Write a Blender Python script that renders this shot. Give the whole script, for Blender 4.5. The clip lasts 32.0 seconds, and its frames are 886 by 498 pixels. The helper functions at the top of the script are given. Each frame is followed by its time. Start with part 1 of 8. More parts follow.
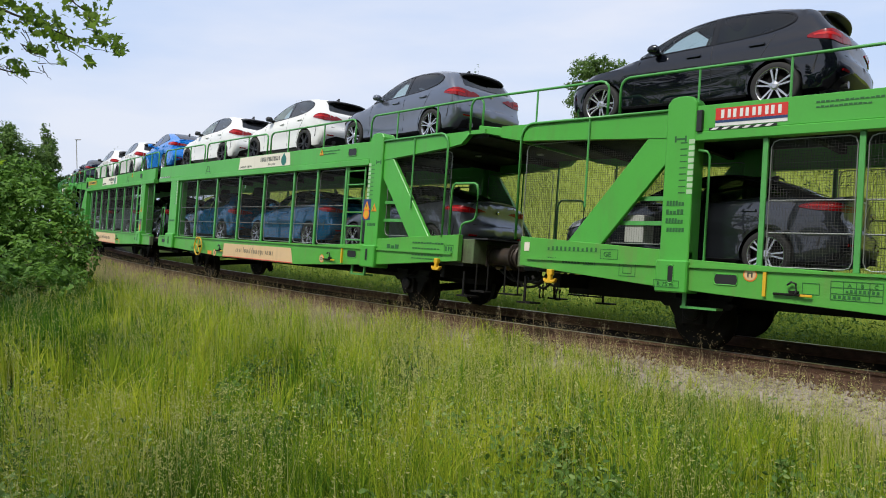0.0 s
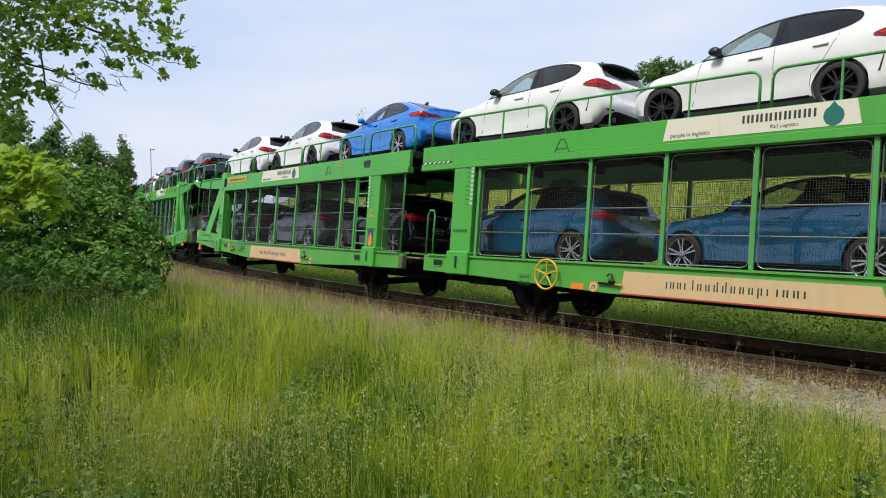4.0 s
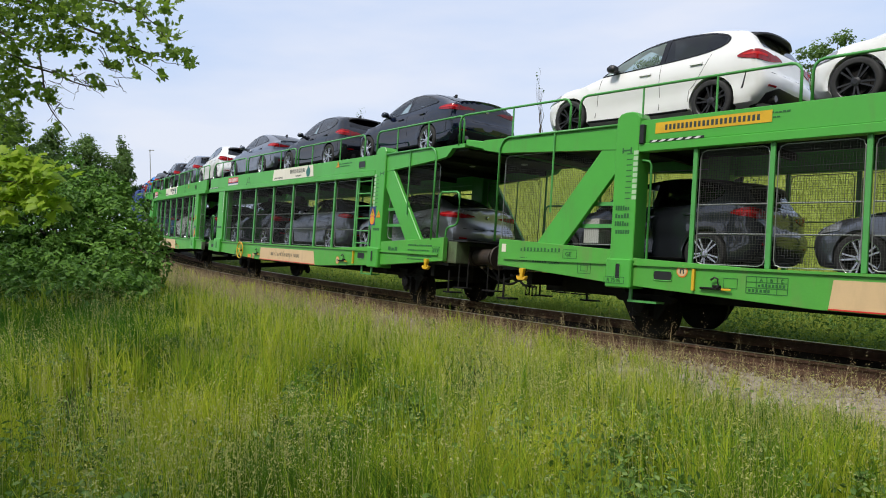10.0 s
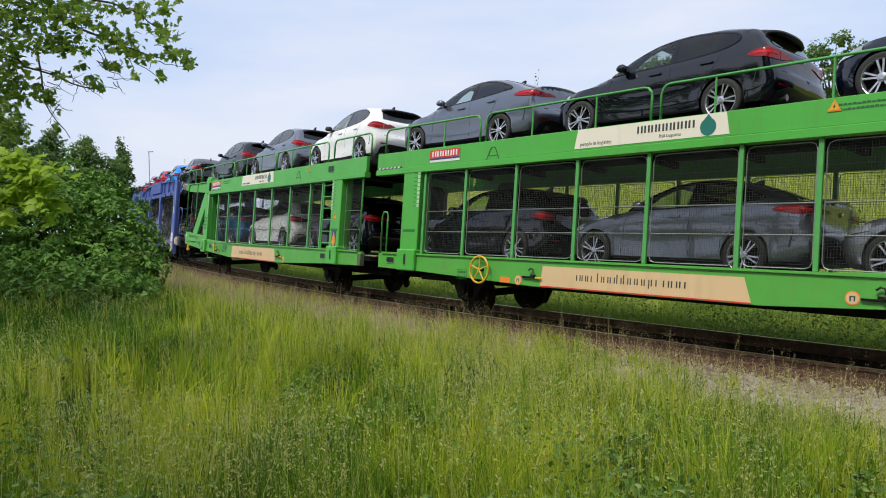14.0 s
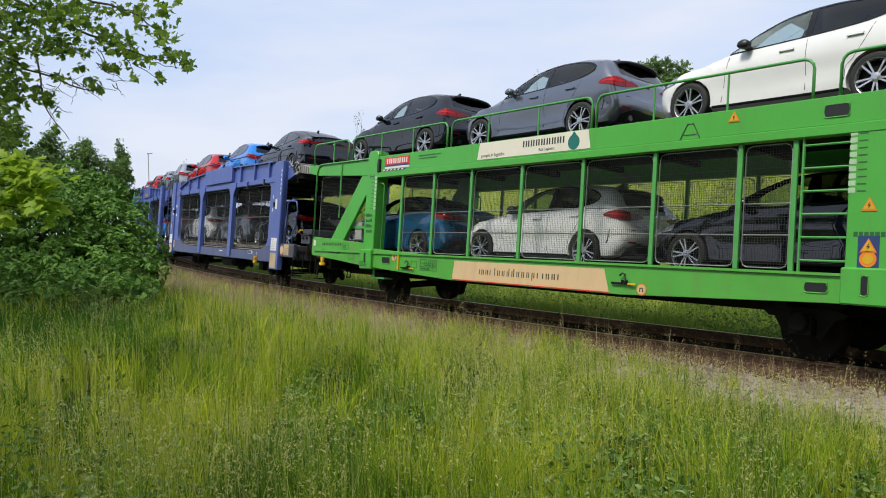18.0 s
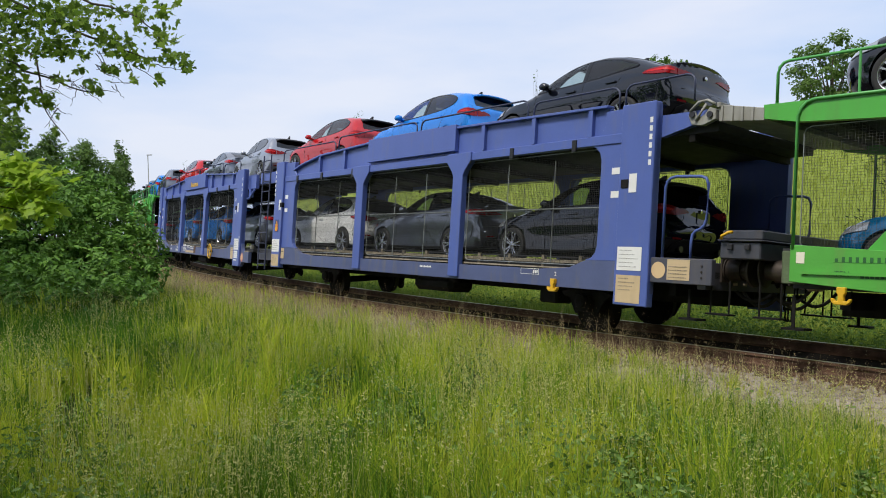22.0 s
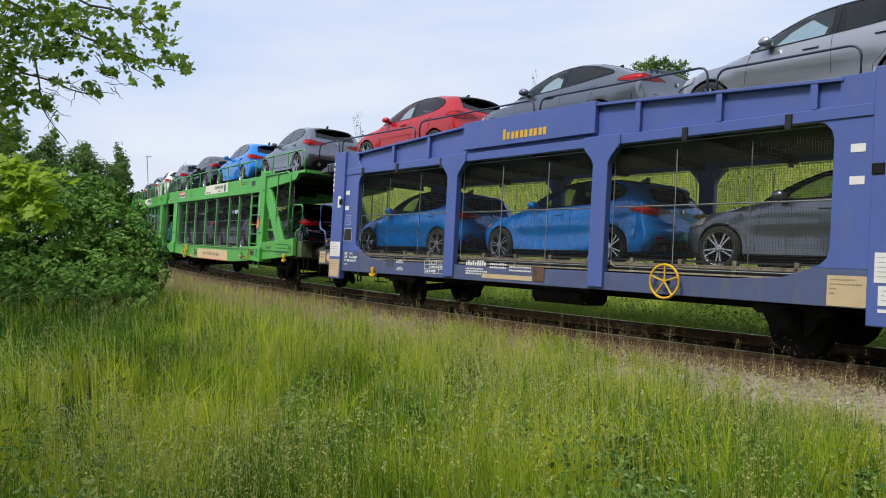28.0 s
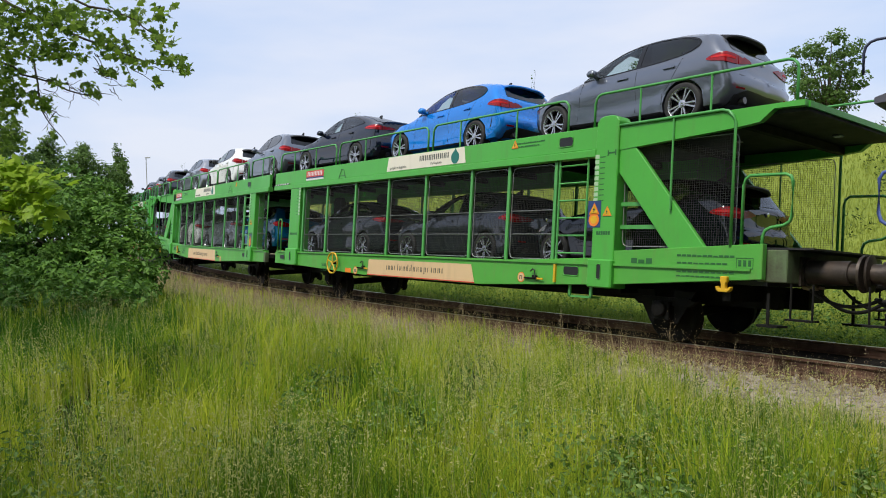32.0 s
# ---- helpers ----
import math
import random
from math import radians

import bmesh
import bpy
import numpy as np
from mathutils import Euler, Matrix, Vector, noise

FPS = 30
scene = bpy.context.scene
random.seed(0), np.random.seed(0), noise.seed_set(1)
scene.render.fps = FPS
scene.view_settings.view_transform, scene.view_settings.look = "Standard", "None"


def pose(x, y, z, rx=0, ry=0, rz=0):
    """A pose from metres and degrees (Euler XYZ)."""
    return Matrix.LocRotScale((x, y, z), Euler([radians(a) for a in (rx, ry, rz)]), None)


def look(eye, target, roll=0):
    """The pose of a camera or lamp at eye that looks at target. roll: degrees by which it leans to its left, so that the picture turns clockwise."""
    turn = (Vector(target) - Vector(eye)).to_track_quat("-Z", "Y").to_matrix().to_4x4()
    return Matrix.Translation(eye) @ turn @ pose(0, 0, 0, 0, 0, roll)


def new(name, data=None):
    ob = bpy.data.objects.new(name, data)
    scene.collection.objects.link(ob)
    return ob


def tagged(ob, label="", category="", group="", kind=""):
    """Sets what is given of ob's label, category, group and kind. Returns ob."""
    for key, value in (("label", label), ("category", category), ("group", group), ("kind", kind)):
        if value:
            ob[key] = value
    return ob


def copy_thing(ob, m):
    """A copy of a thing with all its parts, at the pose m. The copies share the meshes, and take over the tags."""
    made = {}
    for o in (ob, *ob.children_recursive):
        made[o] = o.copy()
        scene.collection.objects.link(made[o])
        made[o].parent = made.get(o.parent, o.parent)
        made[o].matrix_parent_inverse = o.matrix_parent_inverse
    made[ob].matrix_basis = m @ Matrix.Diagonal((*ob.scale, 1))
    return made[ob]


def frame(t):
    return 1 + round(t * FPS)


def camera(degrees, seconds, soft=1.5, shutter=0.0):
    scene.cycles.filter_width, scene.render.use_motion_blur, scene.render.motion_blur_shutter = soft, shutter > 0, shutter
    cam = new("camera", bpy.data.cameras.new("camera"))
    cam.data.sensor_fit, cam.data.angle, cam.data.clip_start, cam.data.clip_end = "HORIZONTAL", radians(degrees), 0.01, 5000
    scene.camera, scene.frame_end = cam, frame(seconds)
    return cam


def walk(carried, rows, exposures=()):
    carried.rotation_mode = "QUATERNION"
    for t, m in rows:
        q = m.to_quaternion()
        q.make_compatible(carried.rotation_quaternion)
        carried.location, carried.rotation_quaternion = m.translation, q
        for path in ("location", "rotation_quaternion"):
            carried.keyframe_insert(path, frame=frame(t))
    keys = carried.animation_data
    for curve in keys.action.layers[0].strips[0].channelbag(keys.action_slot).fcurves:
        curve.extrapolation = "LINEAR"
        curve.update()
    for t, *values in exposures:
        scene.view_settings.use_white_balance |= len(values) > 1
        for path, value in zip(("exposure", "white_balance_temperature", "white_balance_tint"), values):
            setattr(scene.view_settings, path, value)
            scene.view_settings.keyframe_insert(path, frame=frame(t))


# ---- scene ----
# ---- camera ----
EYE_Z = 1.97
cam = camera(60.66, 32.0, soft=1.0)
walk(cam, [
    (0.0, pose(0, 0, EYE_Z, 87.829, 0.350, -4.641)),
    (0.5, pose(0, 0, EYE_Z, 87.803, 0.201, -2.339)),
    (1.0, pose(0, 0, EYE_Z, 87.874, 0.298, -1.403)),
    (1.5, pose(0, 0, EYE_Z, 88.064, 0.324, -0.750)),
    (2.0, pose(0, 0, EYE_Z, 88.318, 0.394, -0.292)),
    (2.5, pose(0, 0, EYE_Z, 88.344, 0.474, -0.048)),
    (3.0, pose(0, 0, EYE_Z, 88.335, 0.508, 0.081)),
    (3.5, pose(0, 0, EYE_Z, 88.318, 0.528, 0.081)),
    (5.5, pose(0, 0, EYE_Z, 88.247, 0.680, 0.042)),
    (7.0, pose(0, 0, EYE_Z, 88.240, 0.705, 0.039)),
    (9.0, pose(0, 0, EYE_Z, 88.243, 0.794, 0.053)),
    (11.0, pose(0, 0, EYE_Z, 88.283, 0.847, 0.017)),
    (13.0, pose(0, 0, EYE_Z, 88.320, 0.906, -0.030)),
    (14.5, pose(0, 0, EYE_Z, 88.331, 0.936, -0.023)),
    (16.5, pose(0, 0, EYE_Z, 88.378, 1.035, -0.052)),
    (18.0, pose(0, 0, EYE_Z, 88.396, 1.081, -0.062)),
    (20.0, pose(0, 0, EYE_Z, 88.402, 1.199, -0.070)),
    (22.0, pose(0, 0, EYE_Z, 88.434, 1.278, -0.069)),
    (24.0, pose(0, 0, EYE_Z, 88.431, 1.370, -0.069)),
    (25.5, pose(0, 0, EYE_Z, 88.437, 1.401, -0.061)),
    (27.5, pose(0, 0, EYE_Z, 88.476, 1.455, -0.086)),
    (29.0, pose(0, 0, EYE_Z, 88.493, 1.502, -0.134)),
    (30.5, pose(0, 0, EYE_Z, 88.511, 1.552, -0.151)),
    (32.0, pose(0, 0, EYE_Z, 88.516, 1.597, -0.166)),
])

# ---- sky, sun, exposure ----
SUN_ELEV, SUN_AZ = 57.0, 222.0          # azimuth from +y, clockwise
world = bpy.data.worlds.new("world")
scene.world = world
world.use_nodes = True
wn, wl = world.node_tree.nodes, world.node_tree.links
wn.clear()
w_out, w_bg = wn.new("ShaderNodeOutputWorld"), wn.new("ShaderNodeBackground")
w_sky = wn.new("ShaderNodeTexSky")
w_sky.sky_type, w_sky.sun_disc = "NISHITA", False
w_sky.sun_elevation, w_sky.sun_rotation = radians(SUN_ELEV), radians(SUN_AZ)
w_sky.air_density, w_sky.dust_density = 1.2, 2.5
w_gain = wn.new("ShaderNodeMix")
w_gain.data_type, w_gain.blend_type = "RGBA", "MULTIPLY"
w_gain.inputs["Factor"].default_value = 1.0
w_gain.inputs["B"].default_value = (0.11, 0.11, 0.11, 1)
w_tc, w_map, w_noise, w_ramp = (wn.new("ShaderNodeTexCoord"), wn.new("ShaderNodeMapping"), wn.new("ShaderNodeTexNoise"), wn.new("ShaderNodeValToRGB"))
w_map.inputs["Scale"].default_value = (1.3, 1.3, 5.0)
w_noise.inputs["Scale"].default_value, w_noise.inputs["Detail"].default_value = 1.6, 5
w_ramp.color_ramp.elements[0].position, w_ramp.color_ramp.elements[0].color = 0.36, (0.57, 0.695, 0.95, 1)
w_ramp.color_ramp.elements[1].position, w_ramp.color_ramp.elements[1].color = 0.62, (0.79, 0.83, 0.96, 1)
w_mix = wn.new("ShaderNodeMix")
w_mix.data_type = "RGBA"
w_mix.inputs["Factor"].default_value = 0.82
wl.new(w_tc.outputs["Generated"], w_map.inputs["Vector"])
wl.new(w_map.outputs["Vector"], w_noise.inputs["Vector"])
wl.new(w_noise.outputs["Fac"], w_ramp.inputs["Fac"])
wl.new(w_sky.outputs["Color"], w_gain.inputs["A"])
wl.new(w_gain.outputs["Result"], w_mix.inputs["A"])
wl.new(w_ramp.outputs["Color"], w_mix.inputs["B"])
wl.new(w_mix.outputs["Result"], w_bg.inputs["Color"])
wl.new(w_bg.outputs["Background"], w_out.inputs["Surface"])
w_bg.inputs["Strength"].default_value = 1.0
sun = new("sun", bpy.data.lights.new("sun", "SUN"))
sun.data.energy, sun.data.angle, sun.data.color = 3.2, radians(14), (1.0, 0.95, 0.86)
_el, _az = radians(SUN_ELEV), radians(SUN_AZ)
SUN_DIR = Vector((math.sin(_az) * math.cos(_el), math.cos(_az) * math.cos(_el), math.sin(_el)))
sun.matrix_world = look(SUN_DIR * 60, (0, 0, 0))
scene.view_settings.exposure = 0.14

# ---- the line of the track (metres along it, foot of the viewer at 0) ----
TH0, KAP, KAP2, KAP_MIN, NEAR = -0.830897, 0.00765, 0.002642, 0.0025, 9.6
LEAN = math.atan(0.0935)
GRADE = -0.01159
RAIL = 0.085                               # rail tops over the wagons' datum
OFFS = 1.32                                # from the wagons' near side to the track's centre line
_ds = 0.5
_ss = np.arange(-150, 60, _ds)
_i0 = int(np.argmin(abs(_ss)))
_kk = np.clip(KAP + 2 * KAP2 * _ss / 100, KAP_MIN, KAP + 2 * KAP2 * 6 / 100)
_th = np.concatenate([[0], np.cumsum((_kk[1:] + _kk[:-1]) / 2 * _ds)])
_th += TH0 - _th[_i0]
_cx, _sx = np.cos(_th), np.sin(_th)
_X = np.concatenate([[0], np.cumsum((_cx[1:] + _cx[:-1]) / 2 * _ds)])
_Y = np.concatenate([[0], np.cumsum((_sx[1:] + _sx[:-1]) / 2 * _ds)])
_X += -_X[_i0] - math.sin(TH0) * NEAR
_Y += -_Y[_i0] + math.cos(TH0) * NEAR


def line_at(s, side=0.0):
    """Point on the line at s metres, side metres beyond the near side of the wagons, and the heading."""
    th = float(np.interp(s, _ss, _th))
    return (float(np.interp(s, _ss, _X)) - math.sin(th) * side, float(np.interp(s, _ss, _Y)) + math.cos(th) * side, th)


def train_at(t):
    """Metres that the train's coupling of reference has come along the line at t seconds."""
    d = t - 16.0
    return 7.5571 + 3.029272 * d + 0.0062798 * d ** 2 + 0.0067284 * d ** 3 / 100 + 0.0028864 * d ** 4 / 1000


AXLE, WHEEL_R = 5.2, 0.42


def unit_pose(s):
    """Pose of a wagon body whose middle is at s metres: origin at rail height on the track's centre."""
    fx, fy, _ = line_at(s + AXLE)
    rx, ry, _ = line_at(s - AXLE)
    th = math.atan2(fy - ry, fx - rx)
    x, y = (fx + rx) / 2 - math.sin(th) * OFFS, (fy + ry) / 2 + math.cos(th) * OFFS
    return pose(x, y, GRADE * s, -math.degrees(LEAN), math.degrees(-math.atan(GRADE)), math.degrees(th))


# ---- materials ----
def mat(name, color, rough=0.5, metal=0.0, var=0.12, scale=6.0, bump=0.0, bscale=60.0, spec=0.5, coat=0.0, alt=None, rand=0.0, island=0.0, trans=0.0, dirt=None, coords="Object", alpha=1.0):
    """Node material: base colour mixed to alt by two sizes of noise, fine relief, optional gloss coat and streaky dirt."""
    m = bpy.data.materials.new(name)
    m.use_nodes = True
    n, l = m.node_tree.nodes, m.node_tree.links
    b = n["Principled BSDF"]
    b.inputs["Roughness"].default_value, b.inputs["Metallic"].default_value = rough, metal
    b.inputs["Specular IOR Level"].default_value = spec
    if coat:
        b.inputs["Coat Weight"].default_value, b.inputs["Coat Roughness"].default_value = coat, 0.03
        b.inputs["Coat IOR"].default_value = 1.72
    tc = n.new("ShaderNodeTexCoord")
    big, fine = n.new("ShaderNodeTexNoise"), n.new("ShaderNodeTexNoise")
    big.inputs["Scale"].default_value, big.inputs["Detail"].default_value = scale, 4
    fine.inputs["Scale"].default_value, fine.inputs["Detail"].default_value = bscale, 3
    l.new(tc.outputs[coords], big.inputs["Vector"])
    l.new(tc.outputs[coords], fine.inputs["Vector"])
    add = n.new("ShaderNodeMath")
    add.operation = "MULTIPLY_ADD"
    add.inputs[1].default_value = 0.35
    l.new(fine.outputs["Fac"], add.inputs[0])
    l.new(big.outputs["Fac"], add.inputs[2])
    ramp = n.new("ShaderNodeMapRange")
    ramp.inputs["From Min"].default_value, ramp.inputs["From Max"].default_value = 0.4, 0.95
    l.new(add.outputs[0], ramp.inputs["Value"])
    last = ramp.outputs["Result"]
    if rand or island:
        src = n.new("ShaderNodeObjectInfo") if rand else n.new("ShaderNodeNewGeometry")
        mm = n.new("ShaderNodeMath")
        mm.operation = "MULTIPLY_ADD"
        mm.inputs[1].default_value = rand or island
        l.new(src.outputs["Random" if rand else "Random Per Island"], mm.inputs[0])
        sc = n.new("ShaderNodeMath")
        sc.operation = "MULTIPLY"
        sc.inputs[1].default_value = 1 - (rand or island)
        l.new(last, sc.inputs[0])
        l.new(sc.outputs[0], mm.inputs[2])
        last = mm.outputs[0]
    mix = n.new("ShaderNodeMix")
    mix.data_type = "RGBA"
    alt = alt or tuple(c * (1 - var) for c in color)
    mix.inputs["A"].default_value, mix.inputs["B"].default_value = (*color, 1), (*alt, 1)
    l.new(last, mix.inputs["Factor"])
    col = mix.outputs["Result"]
    if dirt:
        st, mp, rr = n.new("ShaderNodeTexNoise"), n.new("ShaderNodeMapping"), n.new("ShaderNodeMapRange")
        mp.inputs["Scale"].default_value = (5.0, 5.0, 0.9)
        st.inputs["Scale"].default_value, st.inputs["Detail"].default_value = 1.4, 6
        rr.inputs["From Min"].default_value, rr.inputs["From Max"].default_value, rr.inputs["To Max"].default_value = 0.52, 0.8, dirt[3]
        l.new(tc.outputs[coords], mp.inputs["Vector"])
        l.new(mp.outputs["Vector"], st.inputs["Vector"])
        l.new(st.outputs["Fac"], rr.inputs["Value"])
        m2 = n.new("ShaderNodeMix")
        m2.data_type = "RGBA"
        m2.inputs["B"].default_value = (*dirt[:3], 1)
        l.new(col, m2.inputs["A"])
        l.new(rr.outputs["Result"], m2.inputs["Factor"])
        col = m2.outputs["Result"]
    l.new(col, b.inputs["Base Color"])
    if rough < 0.9:
        rg = n.new("ShaderNodeMapRange")
        rg.inputs["To Min"].default_value, rg.inputs["To Max"].default_value = max(0.02, rough * 0.8), min(1, rough * 1.2)
        l.new(big.outputs["Fac"], rg.inputs["Value"])
        l.new(rg.outputs["Result"], b.inputs["Roughness"])
    if bump:
        bp = n.new("ShaderNodeBump")
        bp.inputs["Strength"].default_value, bp.inputs["Distance"].default_value = bump, 0.02
        l.new(fine.outputs["Fac"], bp.inputs["Height"])
        l.new(bp.outputs["Normal"], b.inputs["Normal"])
    if trans:
        tr = n.new("ShaderNodeBsdfTranslucent")
        ms = n.new("ShaderNodeMixShader")
        ms.inputs["Fac"].default_value = trans
        l.new(col, tr.inputs["Color"])
        l.new(b.outputs["BSDF"], ms.inputs[1])
        l.new(tr.outputs["BSDF"], ms.inputs[2])
        l.new(ms.outputs["Shader"], n["Material Output"].inputs["Surface"])
    return m


M = {}
M["green"] = mat("green_paint", (0.075, 0.395, 0.050), 0.38, var=0.12, scale=1.5, bump=0.05, bscale=25, dirt=(0.10, 0.19, 0.05, 0.4))
M["green_side"] = mat("green_paint_worn", (0.086, 0.375, 0.048), 0.45, var=0.15, scale=2.5, bump=0.08, bscale=30, dirt=(0.16, 0.20, 0.07, 0.5))
M["green_rail"] = mat("green_rail_paint", (0.085, 0.36, 0.085), 0.4, var=0.2, scale=4)
M["blue"] = mat("blue_paint", (0.080, 0.125, 0.385), 0.42, var=0.15, scale=1.3, bump=0.05, bscale=25, dirt=(0.13, 0.14, 0.20, 0.45))
M["blue_sill"] = mat("dusty_blue_paint", (0.080, 0.102, 0.215), 0.5, var=0.2, scale=1.6, bump=0.06, bscale=25, dirt=(0.13, 0.125, 0.13, 0.9))
M["blue_low"] = mat("blue_grey_paint", (0.075, 0.078, 0.105), 0.55, var=0.3, scale=2, dirt=(0.11, 0.095, 0.08, 0.6))
M["blue_dark"] = mat("dark_blue_rail_paint", (0.035, 0.042, 0.085), 0.45)
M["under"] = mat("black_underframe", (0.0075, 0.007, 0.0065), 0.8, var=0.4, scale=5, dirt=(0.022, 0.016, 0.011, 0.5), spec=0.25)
M["end_steel"] = mat("blue_grey_worn_steel", (0.07, 0.075, 0.095), 0.45, 0.25, var=0.35, scale=4, bump=0.1, bscale=30, dirt=(0.11, 0.09, 0.075, 0.5))
M["steel_dark"] = mat("dark_greasy_steel", (0.05, 0.05, 0.055), 0.5, 0.5, var=0.4, scale=7, dirt=(0.08, 0.05, 0.03, 0.4))
M["greasy"] = mat("greasy_brown_steel", (0.075, 0.055, 0.042), 0.5, 0.4, alt=(0.03, 0.026, 0.024), scale=5, bump=0.15, bscale=40)
M["steel"] = mat("worn_steel", (0.50, 0.49, 0.47), 0.32, 0.6, var=0.3, scale=7)
M["rust"] = mat("rusty_steel", (0.17, 0.088, 0.052), 0.8, 0.1, alt=(0.075, 0.042, 0.028), scale=9, bump=0.3, bscale=80)
M["wire"] = mat("mesh_wire", (0.07, 0.07, 0.066), 0.5, 0.4)
M["wire_light"] = mat("galvanised_bar", (0.30, 0.32, 0.31), 0.45, 0.5)
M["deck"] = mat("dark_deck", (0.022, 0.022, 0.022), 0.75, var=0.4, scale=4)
M["deck_tan"] = mat("worn_deck_edge", (0.33, 0.28, 0.20), 0.8, var=0.4, scale=5, dirt=(0.05, 0.045, 0.04, 0.7))
M["grimy"] = mat("grimy_green_paint", (0.11, 0.17, 0.075), 0.6, alt=(0.055, 0.05, 0.035), scale=3.5, bump=0.2, bscale=30, dirt=(0.05, 0.035, 0.025, 0.7))
M["black"] = mat("black_plastic", (0.012, 0.012, 0.013), 0.45)
M["trim"] = mat("gloss_black_trim", (0.006, 0.006, 0.007), 0.2, spec=0.4)
M["rubber"] = mat("rubber", (0.018, 0.018, 0.018), 0.75, var=0.3, bump=0.2, bscale=90)
M["yellow"] = mat("yellow_paint", (0.72, 0.42, 0.015), 0.45, var=0.2)
M["orange"] = mat("orange_sticker", (0.80, 0.22, 0.02), 0.4, var=0.08)
M["beige"] = mat("beige_banner", (0.66, 0.47, 0.26), 0.5, var=0.1, scale=2, dirt=(0.35, 0.26, 0.16, 0.35))
M["cream"] = mat("cream_sign", (0.74, 0.70, 0.58), 0.5, var=0.06, scale=2, dirt=(0.45, 0.42, 0.32, 0.25))
M["white"] = mat("white_marking", (0.75, 0.75, 0.73), 0.5, var=0.1)
M["scale"] = mat("pale_green_scale", (0.42, 0.60, 0.38), 0.5, var=0.2)
M["ink"] = mat("dark_lettering", (0.035, 0.05, 0.04), 0.5)
M["ink_green"] = mat("dark_green_lettering", (0.02, 0.12, 0.03), 0.5)
M["ink_red"] = mat("red_marking", (0.62, 0.03, 0.02), 0.45)
M["ink_blue"] = mat("blue_marking", (0.02, 0.05, 0.16), 0.45)
M["teal"] = mat("teal_emblem", (0.01, 0.16, 0.13), 0.45)
M["cock"] = mat("worn_brass_cock", (0.42, 0.33, 0.24), 0.55, 0.3, var=0.4)
M["pink"] = mat("faded_pink_sign", (0.55, 0.25, 0.22), 0.5, var=0.15)
M["flap"] = mat("weathered_grey_plate", (0.34, 0.335, 0.30), 0.6, 0.2, var=0.3, scale=4, dirt=(0.12, 0.10, 0.07, 0.6))
M["panel_grey"] = mat("grey_box", (0.36, 0.36, 0.34), 0.5, dirt=(0.2, 0.18, 0.14, 0.5))
M["paper"] = mat("tan_notice", (0.55, 0.42, 0.25), 0.6, var=0.1, dirt=(0.35, 0.28, 0.18, 0.4))


def paint(name, color, metal=0.0, rough=0.28, coat=0.9):
    return mat(name, color, rough, metal, var=0.05, scale=3, coat=coat, spec=0.0)


PAINT = {
    "white": paint("white_car_paint", (0.80, 0.80, 0.78)),
    "black": paint("black_car_paint", (0.004, 0.0048, 0.009)),
    "navy": paint("dark_blue_black_car_paint", (0.005, 0.008, 0.020)),
    "grey": paint("mineral_grey_car_paint", (0.155, 0.170, 0.205), 0.75, 0.30),
    "dark": paint("dark_grey_car_paint", (0.034, 0.038, 0.048), 0.6, 0.30),
    "silver": paint("light_grey_car_paint", (0.33, 0.34, 0.375), 0.8, 0.30),
    "blue": paint("bright_blue_car_paint", (0.008, 0.22, 0.72), 0.35),
    "teal": paint("dark_petrol_blue_car_paint", (0.004, 0.115, 0.26), 0.35),
    "red": paint("red_car_paint", (0.46, 0.012, 0.016), 0.1),
}
M["tail"] = mat("red_tail_lens", (0.34, 0.006, 0.010), 0.14, spec=0.5, var=0.5, scale=9)
M["tail_bright"] = mat("bright_red_lens", (0.62, 0.02, 0.022), 0.45, spec=0.2)
M["lamp"] = mat("head_lamp_lens", (0.35, 0.37, 0.40), 0.1, 0.3, coat=1.0)
M["rim"] = mat("silver_alloy", (0.55, 0.56, 0.58), 0.25, 0.85)
M["rim_dark"] = mat("dark_alloy", (0.03, 0.03, 0.032), 0.35, 0.5)
# dark chrome: the shade inside the pipe is put into its colour
M["pipe"] = mat("sooty_tail_pipe", (0.16, 0.155, 0.15), 0.3, 0.9, var=0.4)
M["chrome"] = mat("chrome", (0.6, 0.6, 0.6), 0.12, 1.0)


def glass_mat(name, tint):
    """Thin tinted pane: see-through with a mirror gloss that grows at grazing angles."""
    m = bpy.data.materials.new(name)
    m.use_nodes = True
    n, l = m.node_tree.nodes, m.node_tree.links
    n.clear()
    out, gl, tr, mx, fr, pw, ad = n.new("ShaderNodeOutputMaterial"), n.new("ShaderNodeBsdfGlossy"), n.new("ShaderNodeBsdfTransparent"), n.new("ShaderNodeMixShader"), n.new("ShaderNodeLayerWeight"), n.new("ShaderNodeMath"), n.new("ShaderNodeMath")
    tr.inputs["Color"].default_value = (*tint, 1)
    pw.operation, pw.inputs[1].default_value = "POWER", 4.0
    ad.operation, ad.inputs[1].default_value, ad.inputs[2].default_value = "MULTIPLY_ADD", 0.85, 0.06
    l.new(fr.outputs["Facing"], pw.inputs[0])
    l.new(pw.outputs[0], ad.inputs[0])
    gl.inputs["Roughness"].default_value = 0.02
    l.new(ad.outputs[0], mx.inputs["Fac"])
    l.new(tr.outputs["BSDF"], mx.inputs[1])
    l.new(gl.outputs["BSDF"], mx.inputs[2])
    l.new(mx.outputs["Shader"], out.inputs["Surface"])
    return m


